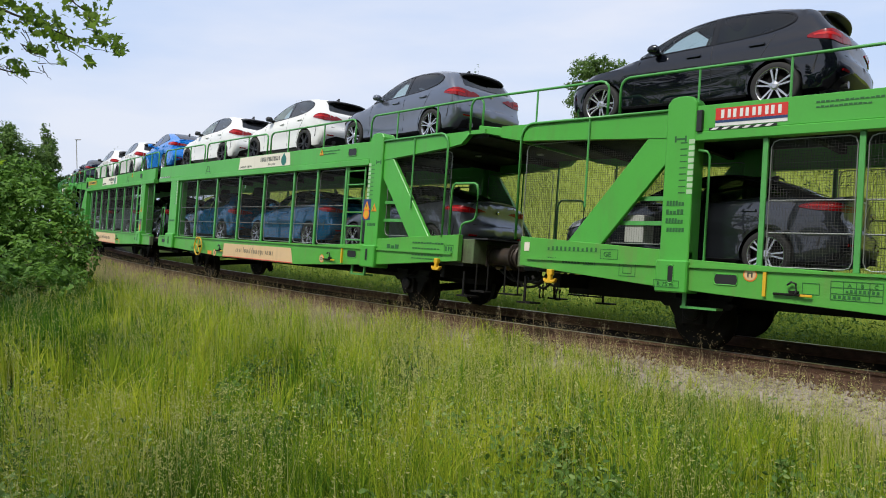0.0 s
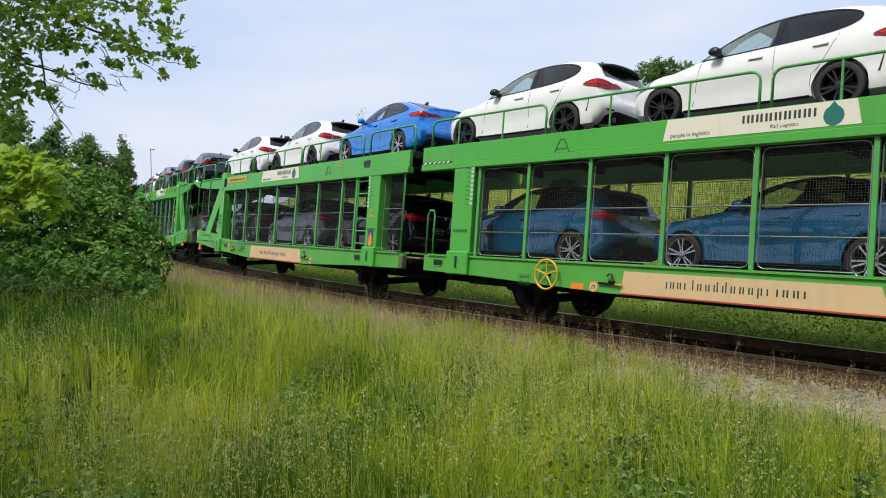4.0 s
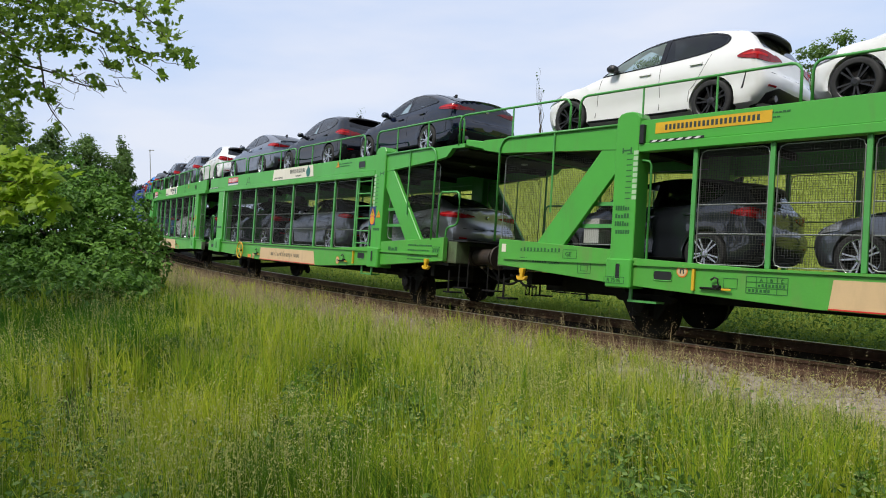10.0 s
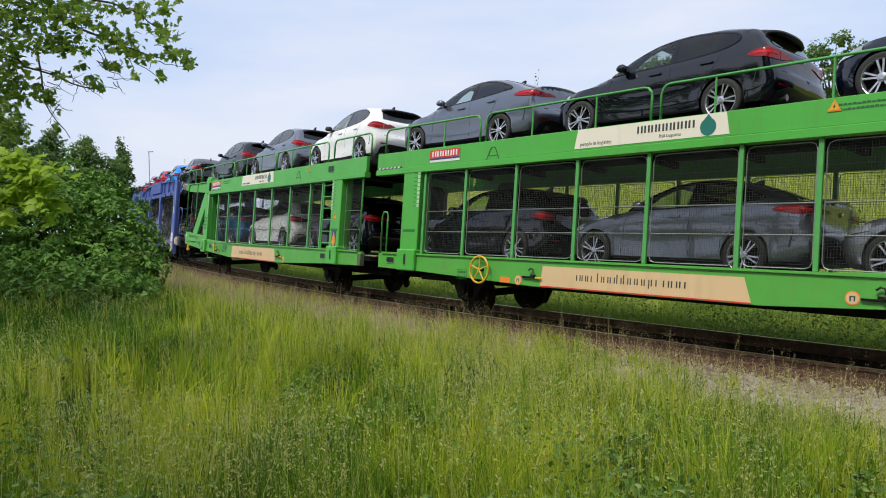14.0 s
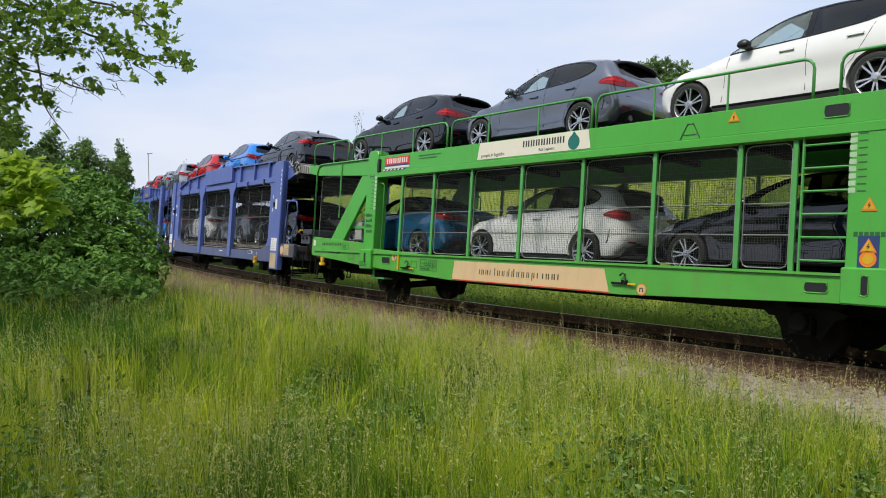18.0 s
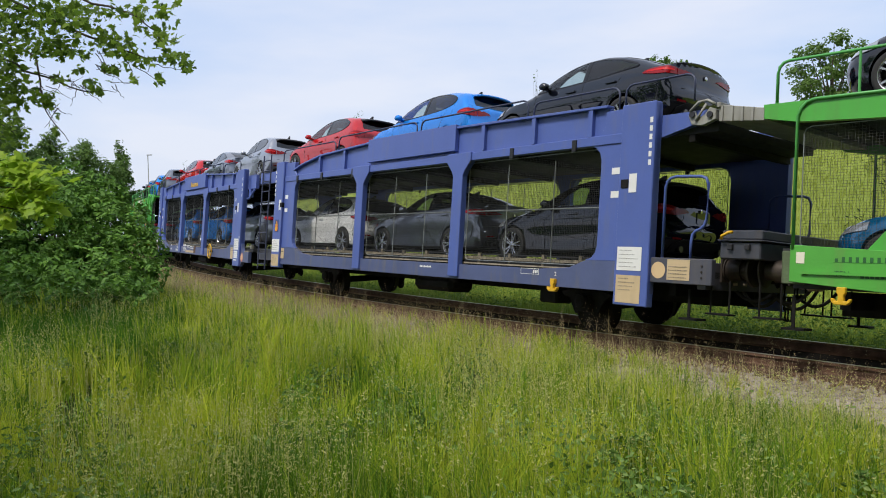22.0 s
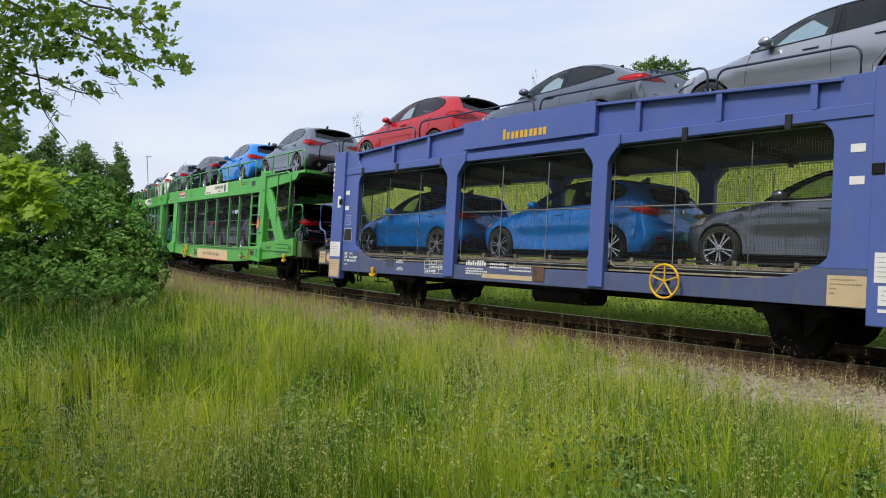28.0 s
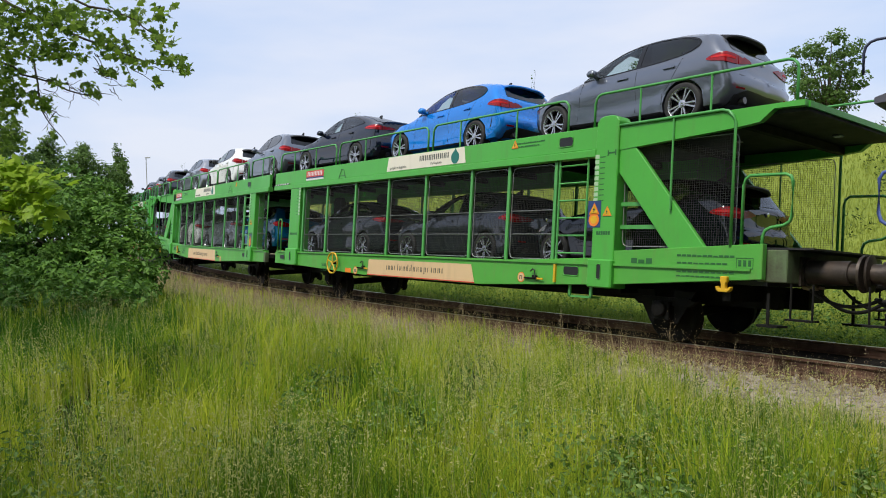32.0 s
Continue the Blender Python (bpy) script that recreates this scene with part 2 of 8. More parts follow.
M["glass"] = glass_mat("clear_car_glass", (0.72, 0.80, 0.78))
M["glass_dark"] = glass_mat("tinted_car_glass", (0.14, 0.15, 0.16))
M["seat"] = mat("dark_seat", (0.03, 0.03, 0.032), 0.8)
M["grass_light"] = mat("sunlit_yellow_grass", (0.64, 0.66, 0.068), 0.65, alt=(0.32, 0.41, 0.03), scale=0.8, bscale=4.0, island=0.7, trans=0.42, spec=0.1)
M["grass"] = mat("meadow_grass", (0.48, 0.57, 0.046), 0.65, alt=(0.12, 0.265, 0.019), scale=0.8, bscale=4.0, island=0.66, trans=0.42, spec=0.1)
M["grass_dark"] = mat("dark_green_grass", (0.17, 0.31, 0.028), 0.65, alt=(0.042, 0.115, 0.012), scale=0.8, bscale=4.0, island=0.66, trans=0.35, spec=0.1)
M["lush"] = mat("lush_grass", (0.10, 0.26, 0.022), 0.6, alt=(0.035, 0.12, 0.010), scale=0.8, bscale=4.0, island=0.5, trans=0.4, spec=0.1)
M["weed"] = mat("shady_weed_leaf", (0.13, 0.23, 0.040), 0.6, alt=(0.04, 0.095, 0.016), scale=0.8, island=0.6, trans=0.25, spec=0.15)
M["verge"] = mat("verge_grass", (0.26, 0.34, 0.055), 0.65, alt=(0.10, 0.18, 0.025), scale=0.8, bscale=4.0, island=0.5, trans=0.45, spec=0.1)
M["herb"] = mat("herb_leaf", (0.36, 0.47, 0.16), 0.6, alt=(0.12, 0.21, 0.045), scale=0.8, island=0.5, trans=0.35, spec=0.15)
M["herb_dark"] = mat("dark_herb_leaf", (0.17, 0.28, 0.055), 0.6, alt=(0.06, 0.13, 0.024), scale=0.8, island=0.5, trans=0.3, spec=0.2)
M["bank"] = mat("bank_tufts", (0.385, 0.435, 0.078), 0.8, alt=(0.25, 0.31, 0.055), scale=0.28, bscale=2.0, island=0.4, trans=0.45, spec=0.1)
M["scrub"] = mat("scrub_leaf", (0.075, 0.125, 0.028), 0.6, alt=(0.028, 0.055, 0.014), scale=0.6, island=0.6, trans=0.3, spec=0.15)
M["straw"] = mat("seed_heads", (0.76, 0.70, 0.31), 0.8, alt=(0.42, 0.45, 0.12), scale=0.8, island=0.5, trans=0.5, spec=0.1)
M["dry"] = mat("dry_weeds", (0.50, 0.39, 0.235), 0.85, alt=(0.27, 0.225, 0.115), scale=2, island=0.5, trans=0.2, spec=0.1)
M["soil"] = mat("meadow_ground", (0.06, 0.085, 0.018), 0.95, alt=(0.025, 0.038, 0.010), scale=0.7, bump=0.6, bscale=18, coords="Object", spec=0.1)
M["hill"] = mat("bank_grass", (0.24, 0.28, 0.055), 0.9, alt=(0.11, 0.16, 0.030), scale=0.3, bump=0.5, bscale=9, spec=0.1)
M["ballast"] = mat("ballast_stone", (0.39, 0.345, 0.29), 0.9, alt=(0.15, 0.125, 0.10), scale=2.2, bump=0.8, bscale=35, island=0.5, spec=0.2, dirt=(0.13, 0.10, 0.07, 0.5))
M["rusty_ballast"] = mat("rust_stained_ballast", (0.17, 0.105, 0.068), 0.95, alt=(0.065, 0.042, 0.03), scale=3, bump=0.8, bscale=35, island=0.5, spec=0.1)
# near-black: oil, plus the train's shadow put into the colour
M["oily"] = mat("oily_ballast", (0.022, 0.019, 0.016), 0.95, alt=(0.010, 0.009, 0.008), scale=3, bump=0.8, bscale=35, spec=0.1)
M["sleeper"] = mat("oiled_sleeper", (0.075, 0.055, 0.042), 0.85, var=0.4, scale=6, bump=0.4, rand=0.4)
M["leaf"] = mat("bush_leaf", (0.19, 0.36, 0.052), 0.5, alt=(0.030, 0.092, 0.016), scale=1.2, island=0.6, trans=0.32, spec=0.2)
M["leaf_dark"] = mat("tree_leaf", (0.17, 0.27, 0.065), 0.6, alt=(0.055, 0.11, 0.03), scale=0.5, island=0.6, trans=0.4, spec=0.15)
M["leaf_maple"] = mat("maple_leaf", (0.30, 0.46, 0.045), 0.5, alt=(0.022, 0.068, 0.013), scale=1.6, island=0.65, trans=0.5, spec=0.3)
M["leaf_young"] = mat("yellow_green_leaf", (0.42, 0.56, 0.045), 0.5, alt=(0.20, 0.36, 0.024), scale=2.0, island=0.6, trans=0.5, spec=0.3)
M["bark"] = mat("bark", (0.10, 0.075, 0.055), 0.9, alt=(0.05, 0.038, 0.03), scale=8, bump=0.6, bscale=40)


# ---- shape helpers ----
def box(bm, x0, x1, y0, y1, z0, z1):
    v = [bm.verts.new((x, y, z)) for x in (x0, x1) for y in (y0, y1) for z in (z0, z1)]
    for f in ((0, 1, 3, 2), (4, 6, 7, 5), (0, 4, 5, 1), (2, 3, 7, 6), (0, 2, 6, 4), (1, 5, 7, 3)):
        bm.faces.new([v[i] for i in f])


def prism(bm, pts, y0, y1):
    """A polygon of (x, z) points, extruded from y0 to y1."""
    a = [bm.verts.new((x, y0, z)) for x, z in pts]
    b = [bm.verts.new((x, y1, z)) for x, z in pts]
    bm.faces.new(a)
    bm.faces.new(b[::-1])
    k = len(pts)
    for i in range(k):
        bm.faces.new((a[i], b[i], b[(i + 1) % k], a[(i + 1) % k]))


def tube(bm, pts, r, n=6, closed=False):
    """A round bar along points."""
    pts = [Vector(p) for p in pts]
    rings = []
    k = len(pts)
    for i, p in enumerate(pts):
        a = pts[(i - 1) % k] if (i or closed) else p
        b = pts[(i + 1) % k] if (i < k - 1 or closed) else p
        d = (b - a).normalized()
        u = d.cross(Vector((0, 0, 1)))
        u = u.normalized() if u.length > 0.05 else d.cross(Vector((0, 1, 0))).normalized()
        w = d.cross(u)
        rad = r[i] if isinstance(r, (list, tuple)) else r
        rings.append([bm.verts.new(p + (u * math.cos(j * 2 * math.pi / n) + w * math.sin(j * 2 * math.pi / n)) * rad) for j in range(n)])
    for i in range(k if closed else k - 1):
        q, s = rings[i], rings[(i + 1) % k]
        for j in range(n):
            bm.faces.new((q[j], q[(j + 1) % n], s[(j + 1) % n], s[j]))
    if not closed:
        bm.faces.new(rings[0][::-1])
        bm.faces.new(rings[-1])


def lathe_y(bm, prof, n=24, c=(0, 0, 0), caps=True):
    """Turns (radius, y) points about the y axis."""
    rings = [[bm.verts.new((c[0] + r * math.cos(j * 2 * math.pi / n), c[1] + y, c[2] + r * math.sin(j * 2 * math.pi / n))) for j in range(n)] for r, y in prof]
    for q, s in zip(rings, rings[1:]):
        for j in range(n):
            bm.faces.new((q[j], q[(j + 1) % n], s[(j + 1) % n], s[j]))
    if caps:
        bm.faces.new(rings[0][::-1])
        bm.faces.new(rings[-1])


def finish(bm, name, material, bevel=0.0, smooth=False):
    bmesh.ops.recalc_face_normals(bm, faces=bm.faces)
    if bevel:
        bmesh.ops.bevel(bm, geom=[e for e in bm.edges if e.calc_face_angle(0) > 0.6], offset=bevel, segments=1, affect="EDGES")
    me = bpy.data.meshes.new(name)
    bm.to_mesh(me)
    bm.free()
    me.materials.append(material)
    if smooth:
        me.shade_smooth()
    return me


def part(name, bm, material, parent, label="", bevel=0.0, smooth=False, at=None):
    """Links a bmesh, or a mesh, as one mesh object under a thing or a part."""
    me = bm if isinstance(bm, bpy.types.Mesh) else finish(bm, name, material, bevel, smooth)
    ob = new(name, me)
    if parent:
        ob.parent = parent
    if at is not None:
        ob.matrix_basis = at
    if label:
        ob["label"] = label
    return ob


def boxes(name, dims, material, parent, label="", bevel=0.0):
    bm = bmesh.new()
    for d in dims:
        box(bm, *d)
    return part(name, bm, material, parent, label, bevel)


def arrays_mesh(name, verts, faces_flat, sizes, material):
    """A mesh from numpy arrays: vertices, loop indices and face sizes."""
    me = bpy.data.meshes.new(name)
    me.vertices.add(len(verts))
    me.vertices.foreach_set("co", np.asarray(verts, np.float32).ravel())
    me.loops.add(len(faces_flat))
    me.loops.foreach_set("vertex_index", np.asarray(faces_flat, np.int32))
    starts = np.concatenate([[0], np.cumsum(sizes)[:-1]]).astype(np.int32)
    me.polygons.add(len(sizes))
    me.polygons.foreach_set("loop_start", starts)
    me.update(calc_edges=True)
    me.validate()
    me.materials.append(material)
    return me


def lettering(words, size, material, parent, m, name="lettering"):
    cu = bpy.data.curves.new(name, "FONT")
    cu.body, cu.size, cu.extrude, cu.resolution_u = words, size, 0.002, 2
    ob = bpy.data.objects.new(name, cu)
    scene.collection.objects.link(ob)
    me = bpy.data.meshes.new_from_object(ob)
    bpy.data.objects.remove(ob)
    me.materials.append(material)
    return part(name, me, material, parent, at=m)


ON_SIDE = Matrix.Rotation(radians(90), 4, "X")      # writes on a face that looks to -y


# ---- ground ----
def hill_bank(l):
    return 4.9 * (1 - math.cos(math.pi * min(1, max(0, (l - 5.0) / 9.0)))) / 2


_nodes = np.array([(line_at(s, OFFS)[0], line_at(s, OFFS)[1], s, line_at(s)[2]) for s in np.arange(-140, 58, 1.0)])


def to_line(x, y):
    """Metres along the track and metres to the far side of its centre line."""
    i = int(np.argmin((_nodes[:, 0] - x) ** 2 + (_nodes[:, 1] - y) ** 2))
    nx, ny, s, th = _nodes[i]
    return s + (x - nx) * math.cos(th) + (y - ny) * math.sin(th), -(x - nx) * math.sin(th) + (y - ny) * math.cos(th)


def ground_z(x, y):
    s, l = to_line(x, y)
    base = GRADE * max(-90, min(50, s))
    if abs(l) < 1.75:
        return base - 0.24
    if l < 0:                                  # the meadow's side
        d = -l - 1.75
        wide = float(np.interp(s, [-30, -9, 1], [0.05, 0.25, 0.75]))
        low = -0.24 - 0.22 * min(1, d / (wide + 0.15))
        up = max(0.0, d - wide)
        z = low + 0.86 * (1 - math.exp(-up / 4.5))
        return base + z + 0.07 * noise.noise((x * 0.35, y * 0.35, 0)) * min(1, up)
    d = l - 1.75
    return base - 0.24 - 0.3 * min(1, d / 1.2) + hill_bank(l) + 0.18 * noise.noise((x * 0.25, y * 0.25, 3)) * min(1, d / 4)


def build_ground():
    # fine in the middle, coarser to the horizon
    xs = sorted(set([round(v, 2) for v in np.arange(-46, 30, 0.7)] + [-3000, -1500, -700, -350, -200, -130, -90, -65, 40, 60, 90, 140, 220, 400, 800, 1600, 3000]))
    ys = sorted(set([round(v, 2) for v in np.arange(-12, 60, 0.7)] + [-3000, -1200, -500, -200, -90, -40, -20, 75, 100, 140, 200, 320, 600, 1200, 3000]))
    verts, faces = [], []
    for y in ys:
        for x in xs:
            far = max(abs(x + 8), abs(y - 20))
            z = ground_z(x, y) if far < 250 else 0.0
            verts.append((x, y, z))
    nx = len(xs)
    for j in range(len(ys) - 1):
        for i in range(nx - 1):
            a = j * nx + i
            faces.append((a, a + 1, a + nx + 1, a + nx))
    me = bpy.data.meshes.new("ground")
    me.from_pydata(verts, [], faces)
    me.materials.append(M["soil"])
    me.materials.append(M["hill"])
    for p in me.polygons:
        c = p.center
        p.material_index = 1 if to_line(c.x, c.y)[1] > 5.6 else 0
    me.shade_smooth()
    tagged(new("ground", me), "meadow ground with a grassy bank behind the track", "ground", kind="structure")


build_ground()


def bed_z(l):
    """Height of the ballast's near side over the line, by metres from the centre."""
    return np.interp(l, [-2.75, -2.0, -1.4, -0.84], [-0.45, -0.14, -0.072, -0.062])


def build_track():
    def strip(name, prof, s0, s1, step, material):
        bm = bmesh.new()
        rows = []
        s = s0
        while s <= s1:
            x, y, th = line_at(s, OFFS)
            rows.append([bm.verts.new((x - math.sin(th) * l, y + math.cos(th) * l, GRADE * s + z)) for l, z in prof])
            s += step
        for a, b in zip(rows, rows[1:]):
            for i in range(len(prof) - 1):
                bm.faces.new((a[i], a[i + 1], b[i + 1], b[i]))
        return finish(bm, name, material, smooth=(name != "rail"))
    bed = tagged(new("track_bed", strip("track_bed", [(l_, bed_z(l_)) for l_ in (-2.75, -2.0, -1.4)], -80, 34, 0.5, M["ballast"])), "grey-brown crushed stone ballast under the rails", "ballast", kind="structure")
    # strip between the rails, painted black for the shade under the wagons
    part("oily_ballast", strip("oily_ballast", [(-0.84, bed_z(-0.84)), (-0.66, -0.07), (0, -0.066), (0.66, -0.07), (1.4, -0.10), (1.9, -0.20), (2.8, -0.50)], -80, 34, 0.5, M["oily"]), None, bed, "black ballast between rails, oil and train shadow in its colour")
    part("stained_ballast", strip("stained_ballast", [(-1.4, bed_z(-1.4)), (-0.84, bed_z(-0.84))], -80, 34, 0.5, M["rusty_ballast"]), None, bed, "rust-brown ballast beside the rail")
    for side in (-1, 1):
        o = 0.752 * side
        dz = RAIL
        prof = [(o - 0.07, -0.165 + dz), (o - 0.07, -0.15 + dz), (o - 0.012, -0.13 + dz), (o - 0.012, -0.045 + dz), (o - 0.036, -0.035 + dz), (o - 0.034, dz), (o + 0.034, dz), (o + 0.036, -0.035 + dz), (o + 0.012, -0.045 + dz), (o + 0.012, -0.13 + dz), (o + 0.07, -0.15 + dz), (o + 0.07, -0.165 + dz)]
        rail = tagged(new("rail", strip("rail", prof, -80, 34, 0.5, M["rust"])), "rusty brown steel rail on sleepers", "rail", kind="structure")
        head = strip("rail_head", [(o - 0.03, dz + 0.003), (o + 0.03, dz + 0.003)], -80, 34, 0.5, M["steel"])
        part("rail_head", head, M["steel"], rail, "polished running surface")
    bm = bmesh.new()
    box(bm, -0.12, 0.12, -1.3, 1.3, RAIL - 0.31, RAIL - 0.158)
    me = finish(bm, "sleeper", M["sleeper"], 0.012)
    s = -55.0
    while s < 16:
        x, y, th = line_at(s, OFFS)
        part("sleeper", me, None, bed, at=pose(x, y, GRADE * s, 0, 0, math.degrees(th)))
        s += 0.62


build_track()


# ---- cars ----
def lin(tab, x):
    return float(np.interp(x, [p[0] for p in tab], [p[1] for p in tab]))


def eased(tab, x, e):
    """Piecewise values with eased corners, for arrays."""
    px, py = [p[0] for p in tab], [p[1] for p in tab]
    return 0.36 * np.interp(x, px, py) + 0.21 * (np.interp(x - e, px, py) + np.interp(x + e, px, py)) + 0.11 * (np.interp(x - 2 * e, px, py) + np.interp(x + 2 * e, px, py))


# the front of a car looks to -x; wheels at -1.335 and +1.335
HATCH = {
    "top": [(-2.3, 0.68), (-2.08, 0.74), (-1.9, 0.82), (-1.5, 0.92), (-1.0, 1.005), (-0.82, 1.035), (-0.35, 1.315), (0.0, 1.465), (0.35, 1.530), (0.7, 1.542), (1.2, 1.512), (1.6, 1.450), (1.9, 1.388), (2.3, 1.29)],
    "belt": [(-2.3, 0.64), (-2.0, 0.72), (-1.5, 0.86), (-0.9, 0.955), (0.0, 0.985), (1.2, 1.035), (1.75, 1.08), (2.3, 1.06)],
    "rear": [(0.1, 2.00), (0.28, 2.05), (0.40, 2.155), (0.50, 2.19), (0.62, 2.20), (0.67, 2.19), (0.70, 2.14), (0.86, 2.115), (0.99, 2.105), (1.035, 2.085), (1.08, 2.01), (1.33, 1.83), (1.46, 1.72), (1.64, 1.55)],
    "side": (-0.72, 1.53, 9.0, 0.10), "post": (0.40, 0.47), "lamp": 0.93, "lens": 1.0, "end": 2.19,
}
COUPE = {
    "top": [(-2.3, 0.68), (-2.08, 0.74), (-1.9, 0.82), (-1.5, 0.92), (-1.0, 1.0), (-0.82, 1.03), (-0.35, 1.295), (0.0, 1.437), (0.35, 1.495), (0.7, 1.498), (1.1, 1.440), (1.5, 1.322), (1.8, 1.195), (1.95, 1.145), (2.10, 1.132), (2.22, 1.135), (2.4, 1.14)],
    "belt": [(-2.3, 0.64), (-2.0, 0.72), (-1.5, 0.86), (-0.9, 0.955), (0.0, 0.985), (1.2, 1.025), (1.8, 1.05), (2.4, 1.04)],
    "rear": [(0.1, 2.16), (0.28, 2.21), (0.40, 2.315), (0.50, 2.35), (0.62, 2.36), (0.68, 2.345), (0.71, 2.29), (0.86, 2.265), (1.0, 2.27), (1.09, 2.285), (1.13, 2.275), (1.3, 2.1)],
    "side": (-0.72, 1.56, 4.2, 0.08), "post": (0.40, 0.47), "lamp": 0.97, "lens": 0.74, "end": 2.35,
}
FRONT = [(0.1, -1.98), (0.25, -2.08), (0.45, -2.15), (0.62, -2.14), (0.72, -2.08), (0.85, -1.9)]
LOW_EDGE = [(-2.3, 0.30), (-2.0, 0.21), (-1.6, 0.19), (1.6, 0.20), (2.0, 0.24), (2.4, 0.27)]
PLAN = [(-2.3, 0.76), (-1.9, 0.84), (-1.4, 0.885), (-0.6, 0.885), (0.4, 0.885), (1.3, 0.905), (1.9, 0.895), (2.4, 0.87)]
# inset of the side by height between its lower edge and the window line
FLANK = [(-0.2, -0.12), (0.0, -0.075), (0.10, -0.030), (0.20, -0.022), (0.34, -0.040), (0.50, -0.026), (0.70, 0.0), (0.74, -0.006), (0.88, -0.022), (0.97, -0.040), (1.02, -0.062), (1.2, -0.066)]


def round_max(a, b, k):
    h = np.maximum(k - np.abs(a - b), 0) / k
    return np.maximum(a, b) + h * h * k / 4


def car_field(c, x, y, z):
    """Below zero inside the car's body: flanks, roof line, tail, nose and floor, eased into one another."""
    y = np.abs(y)
    zb, zl, zt, w = eased(c["belt"], x, 0.06), eased(LOW_EDGE, x, 0.05), eased(c["top"], x, 0.06), eased(PLAN, x, 0.08)
    u = (z - zl) / (zb - zl)
    h = np.maximum(z - zb, 0)
    mid = np.clip(1.25 - np.abs(x) / 0.95, 0, 1)
    inset = eased(FLANK, u, 0.018)
    inset = inset - 0.018 * mid * np.exp(-((z - 0.44 - 0.05 * x) / 0.10) ** 2)
    half = w + inset - 0.33 * h - 0.20 * h * h
    for wx in (-1.335, 1.335):
        d = np.hypot(x - wx, z - 0.335)
        half = half + 0.016 * np.exp(-((d - 0.385) / 0.055) ** 2) * np.clip((0.95 - z) / 0.3, 0, 1)
    g = (y - half) * 0.94
    slope = (eased(c["top"], x + 0.04, 0.06) - eased(c["top"], x - 0.04, 0.06)) / 0.08
    g = round_max(g, (z - zt + 0.05 * (y / 0.7) ** 2) / np.sqrt(1 + slope ** 2), 0.10)
    bow = eased(c["rear"], z, 0.012)
    sl = (eased(c["rear"], z + 0.02, 0.012) - eased(c["rear"], z - 0.02, 0.012)) / 0.04
    g = round_max(g, (x - bow + (0.095 + 0.10 * np.clip(z - 1.0, 0, 0.4)) * (y / 0.86) ** 3) / np.sqrt(1 + sl ** 2), 0.075)
    g = round_max(g, eased(FRONT, z, 0.03) + 0.30 * (y / 0.86) ** 2.4 - x, 0.16)
    return round_max(g, zl - z, 0.05)


def meet_skin(c, o, d, far=1.6):
    """Where rays out of the body's inside leave it, and the normals there."""
    lo, hi = np.zeros(len(o)), np.full(len(o), far)
    found = np.zeros(len(o), bool)
    for k in range(1, 41):
        t = far * k / 40
        p = o + d * t
        out = (car_field(c, p[:, 0], p[:, 1], p[:, 2]) > 0) & ~found
        hi[out], lo[out] = t, far * (k - 1) / 40
        found |= out
    for _ in range(16):
        m = (lo + hi) / 2
        p = o + d * m[:, None]
        out = car_field(c, p[:, 0], p[:, 1], p[:, 2]) > 0
        hi, lo = np.where(out, m, hi), np.where(out, lo, m)
    p = o + d * hi[:, None]
    e = 0.004
    n = np.stack([car_field(c, *(p + s).T) - car_field(c, *(p - s).T) for s in np.eye(3) * e], 1)
    return p, n / np.maximum(1e-9, np.linalg.norm(n, axis=1))[:, None]


# four ways to reach the skin: straight out of the side, the tail, the top, and round a corner
def from_side(x, z):
    return (x, 0.0, z), (0.0, 1.0, 0.0)


def from_tail(y, z):
    return (1.3, y, z), (1.0, 0.0, 0.0)


def from_top(x, y):
    return (x, y, 0.75), (0.0, 0.0, 1.0)


def from_corner(turn, z, end=1):
    a = radians(turn)
    return (end * 1.40, 0.36, z), (end * math.cos(a), math.sin(a), 0.0)


def patch(c, fn, nu, nv, out, material, name, both=False):
    """A piece that lies on the skin, out metres proud, with a thickness."""
    at = [fn(i / nu, j / nv) for j in range(nv + 1) for i in range(nu + 1)]
    p, n = meet_skin(c, np.array([a[0] for a in at], float), np.array([a[1] for a in at], float))
    bm = bmesh.new()
    for sgn in ((1, -1) if both else (1,)):
        flip = np.array([1, sgn, 1])
        top = [bm.verts.new(tuple(q)) for q in (p + n * out) * flip]
        low = [bm.verts.new(tuple(q)) for q in (p - n * 0.004) * flip]
        k = nu + 1
        for j in range(nv):
            for i in range(nu):
                q = j * k + i
                bm.faces.new((top[q], top[q + 1], top[q + k + 1], top[q + k]))
        rim = list(range(k)) + [j * k + nu for j in range(1, nv + 1)] + [nv * k + i for i in range(nu - 1, -1, -1)] + [j * k for j in range(nv - 1, 0, -1)]
        for a, b in zip(rim, rim[1:] + rim[:1]):
            bm.faces.new((top[a], top[b], low[b], low[a]))
    if both:
        bmesh.ops.remove_doubles(bm, verts=bm.verts, dist=0.0005)
    me = finish(bm, name, material, smooth=True)
    me.set_sharp_from_angle(angle=radians(40))
    return me


def window_edges(c, s):
    """Lower and upper edge of the side windows at s from their front (0) to their rounded rear end (1)."""
    x0, x1, n, drop = c["side"]
    x = x0 + (x1 - x0) * s
    lo = float(eased(c["belt"], x, 0.06)) + 0.030
    hi = max(lo + 0.004, float(eased(c["top"], x, 0.06)) - 0.085 - drop * max(0, s - 0.5) ** 2)
    mid = lo + (hi - lo) * 0.62
    f = max(0.0, 1 - s ** n) ** (1 / 2.4)
    return x, mid + (lo - mid) * f, mid + (hi - mid) * f


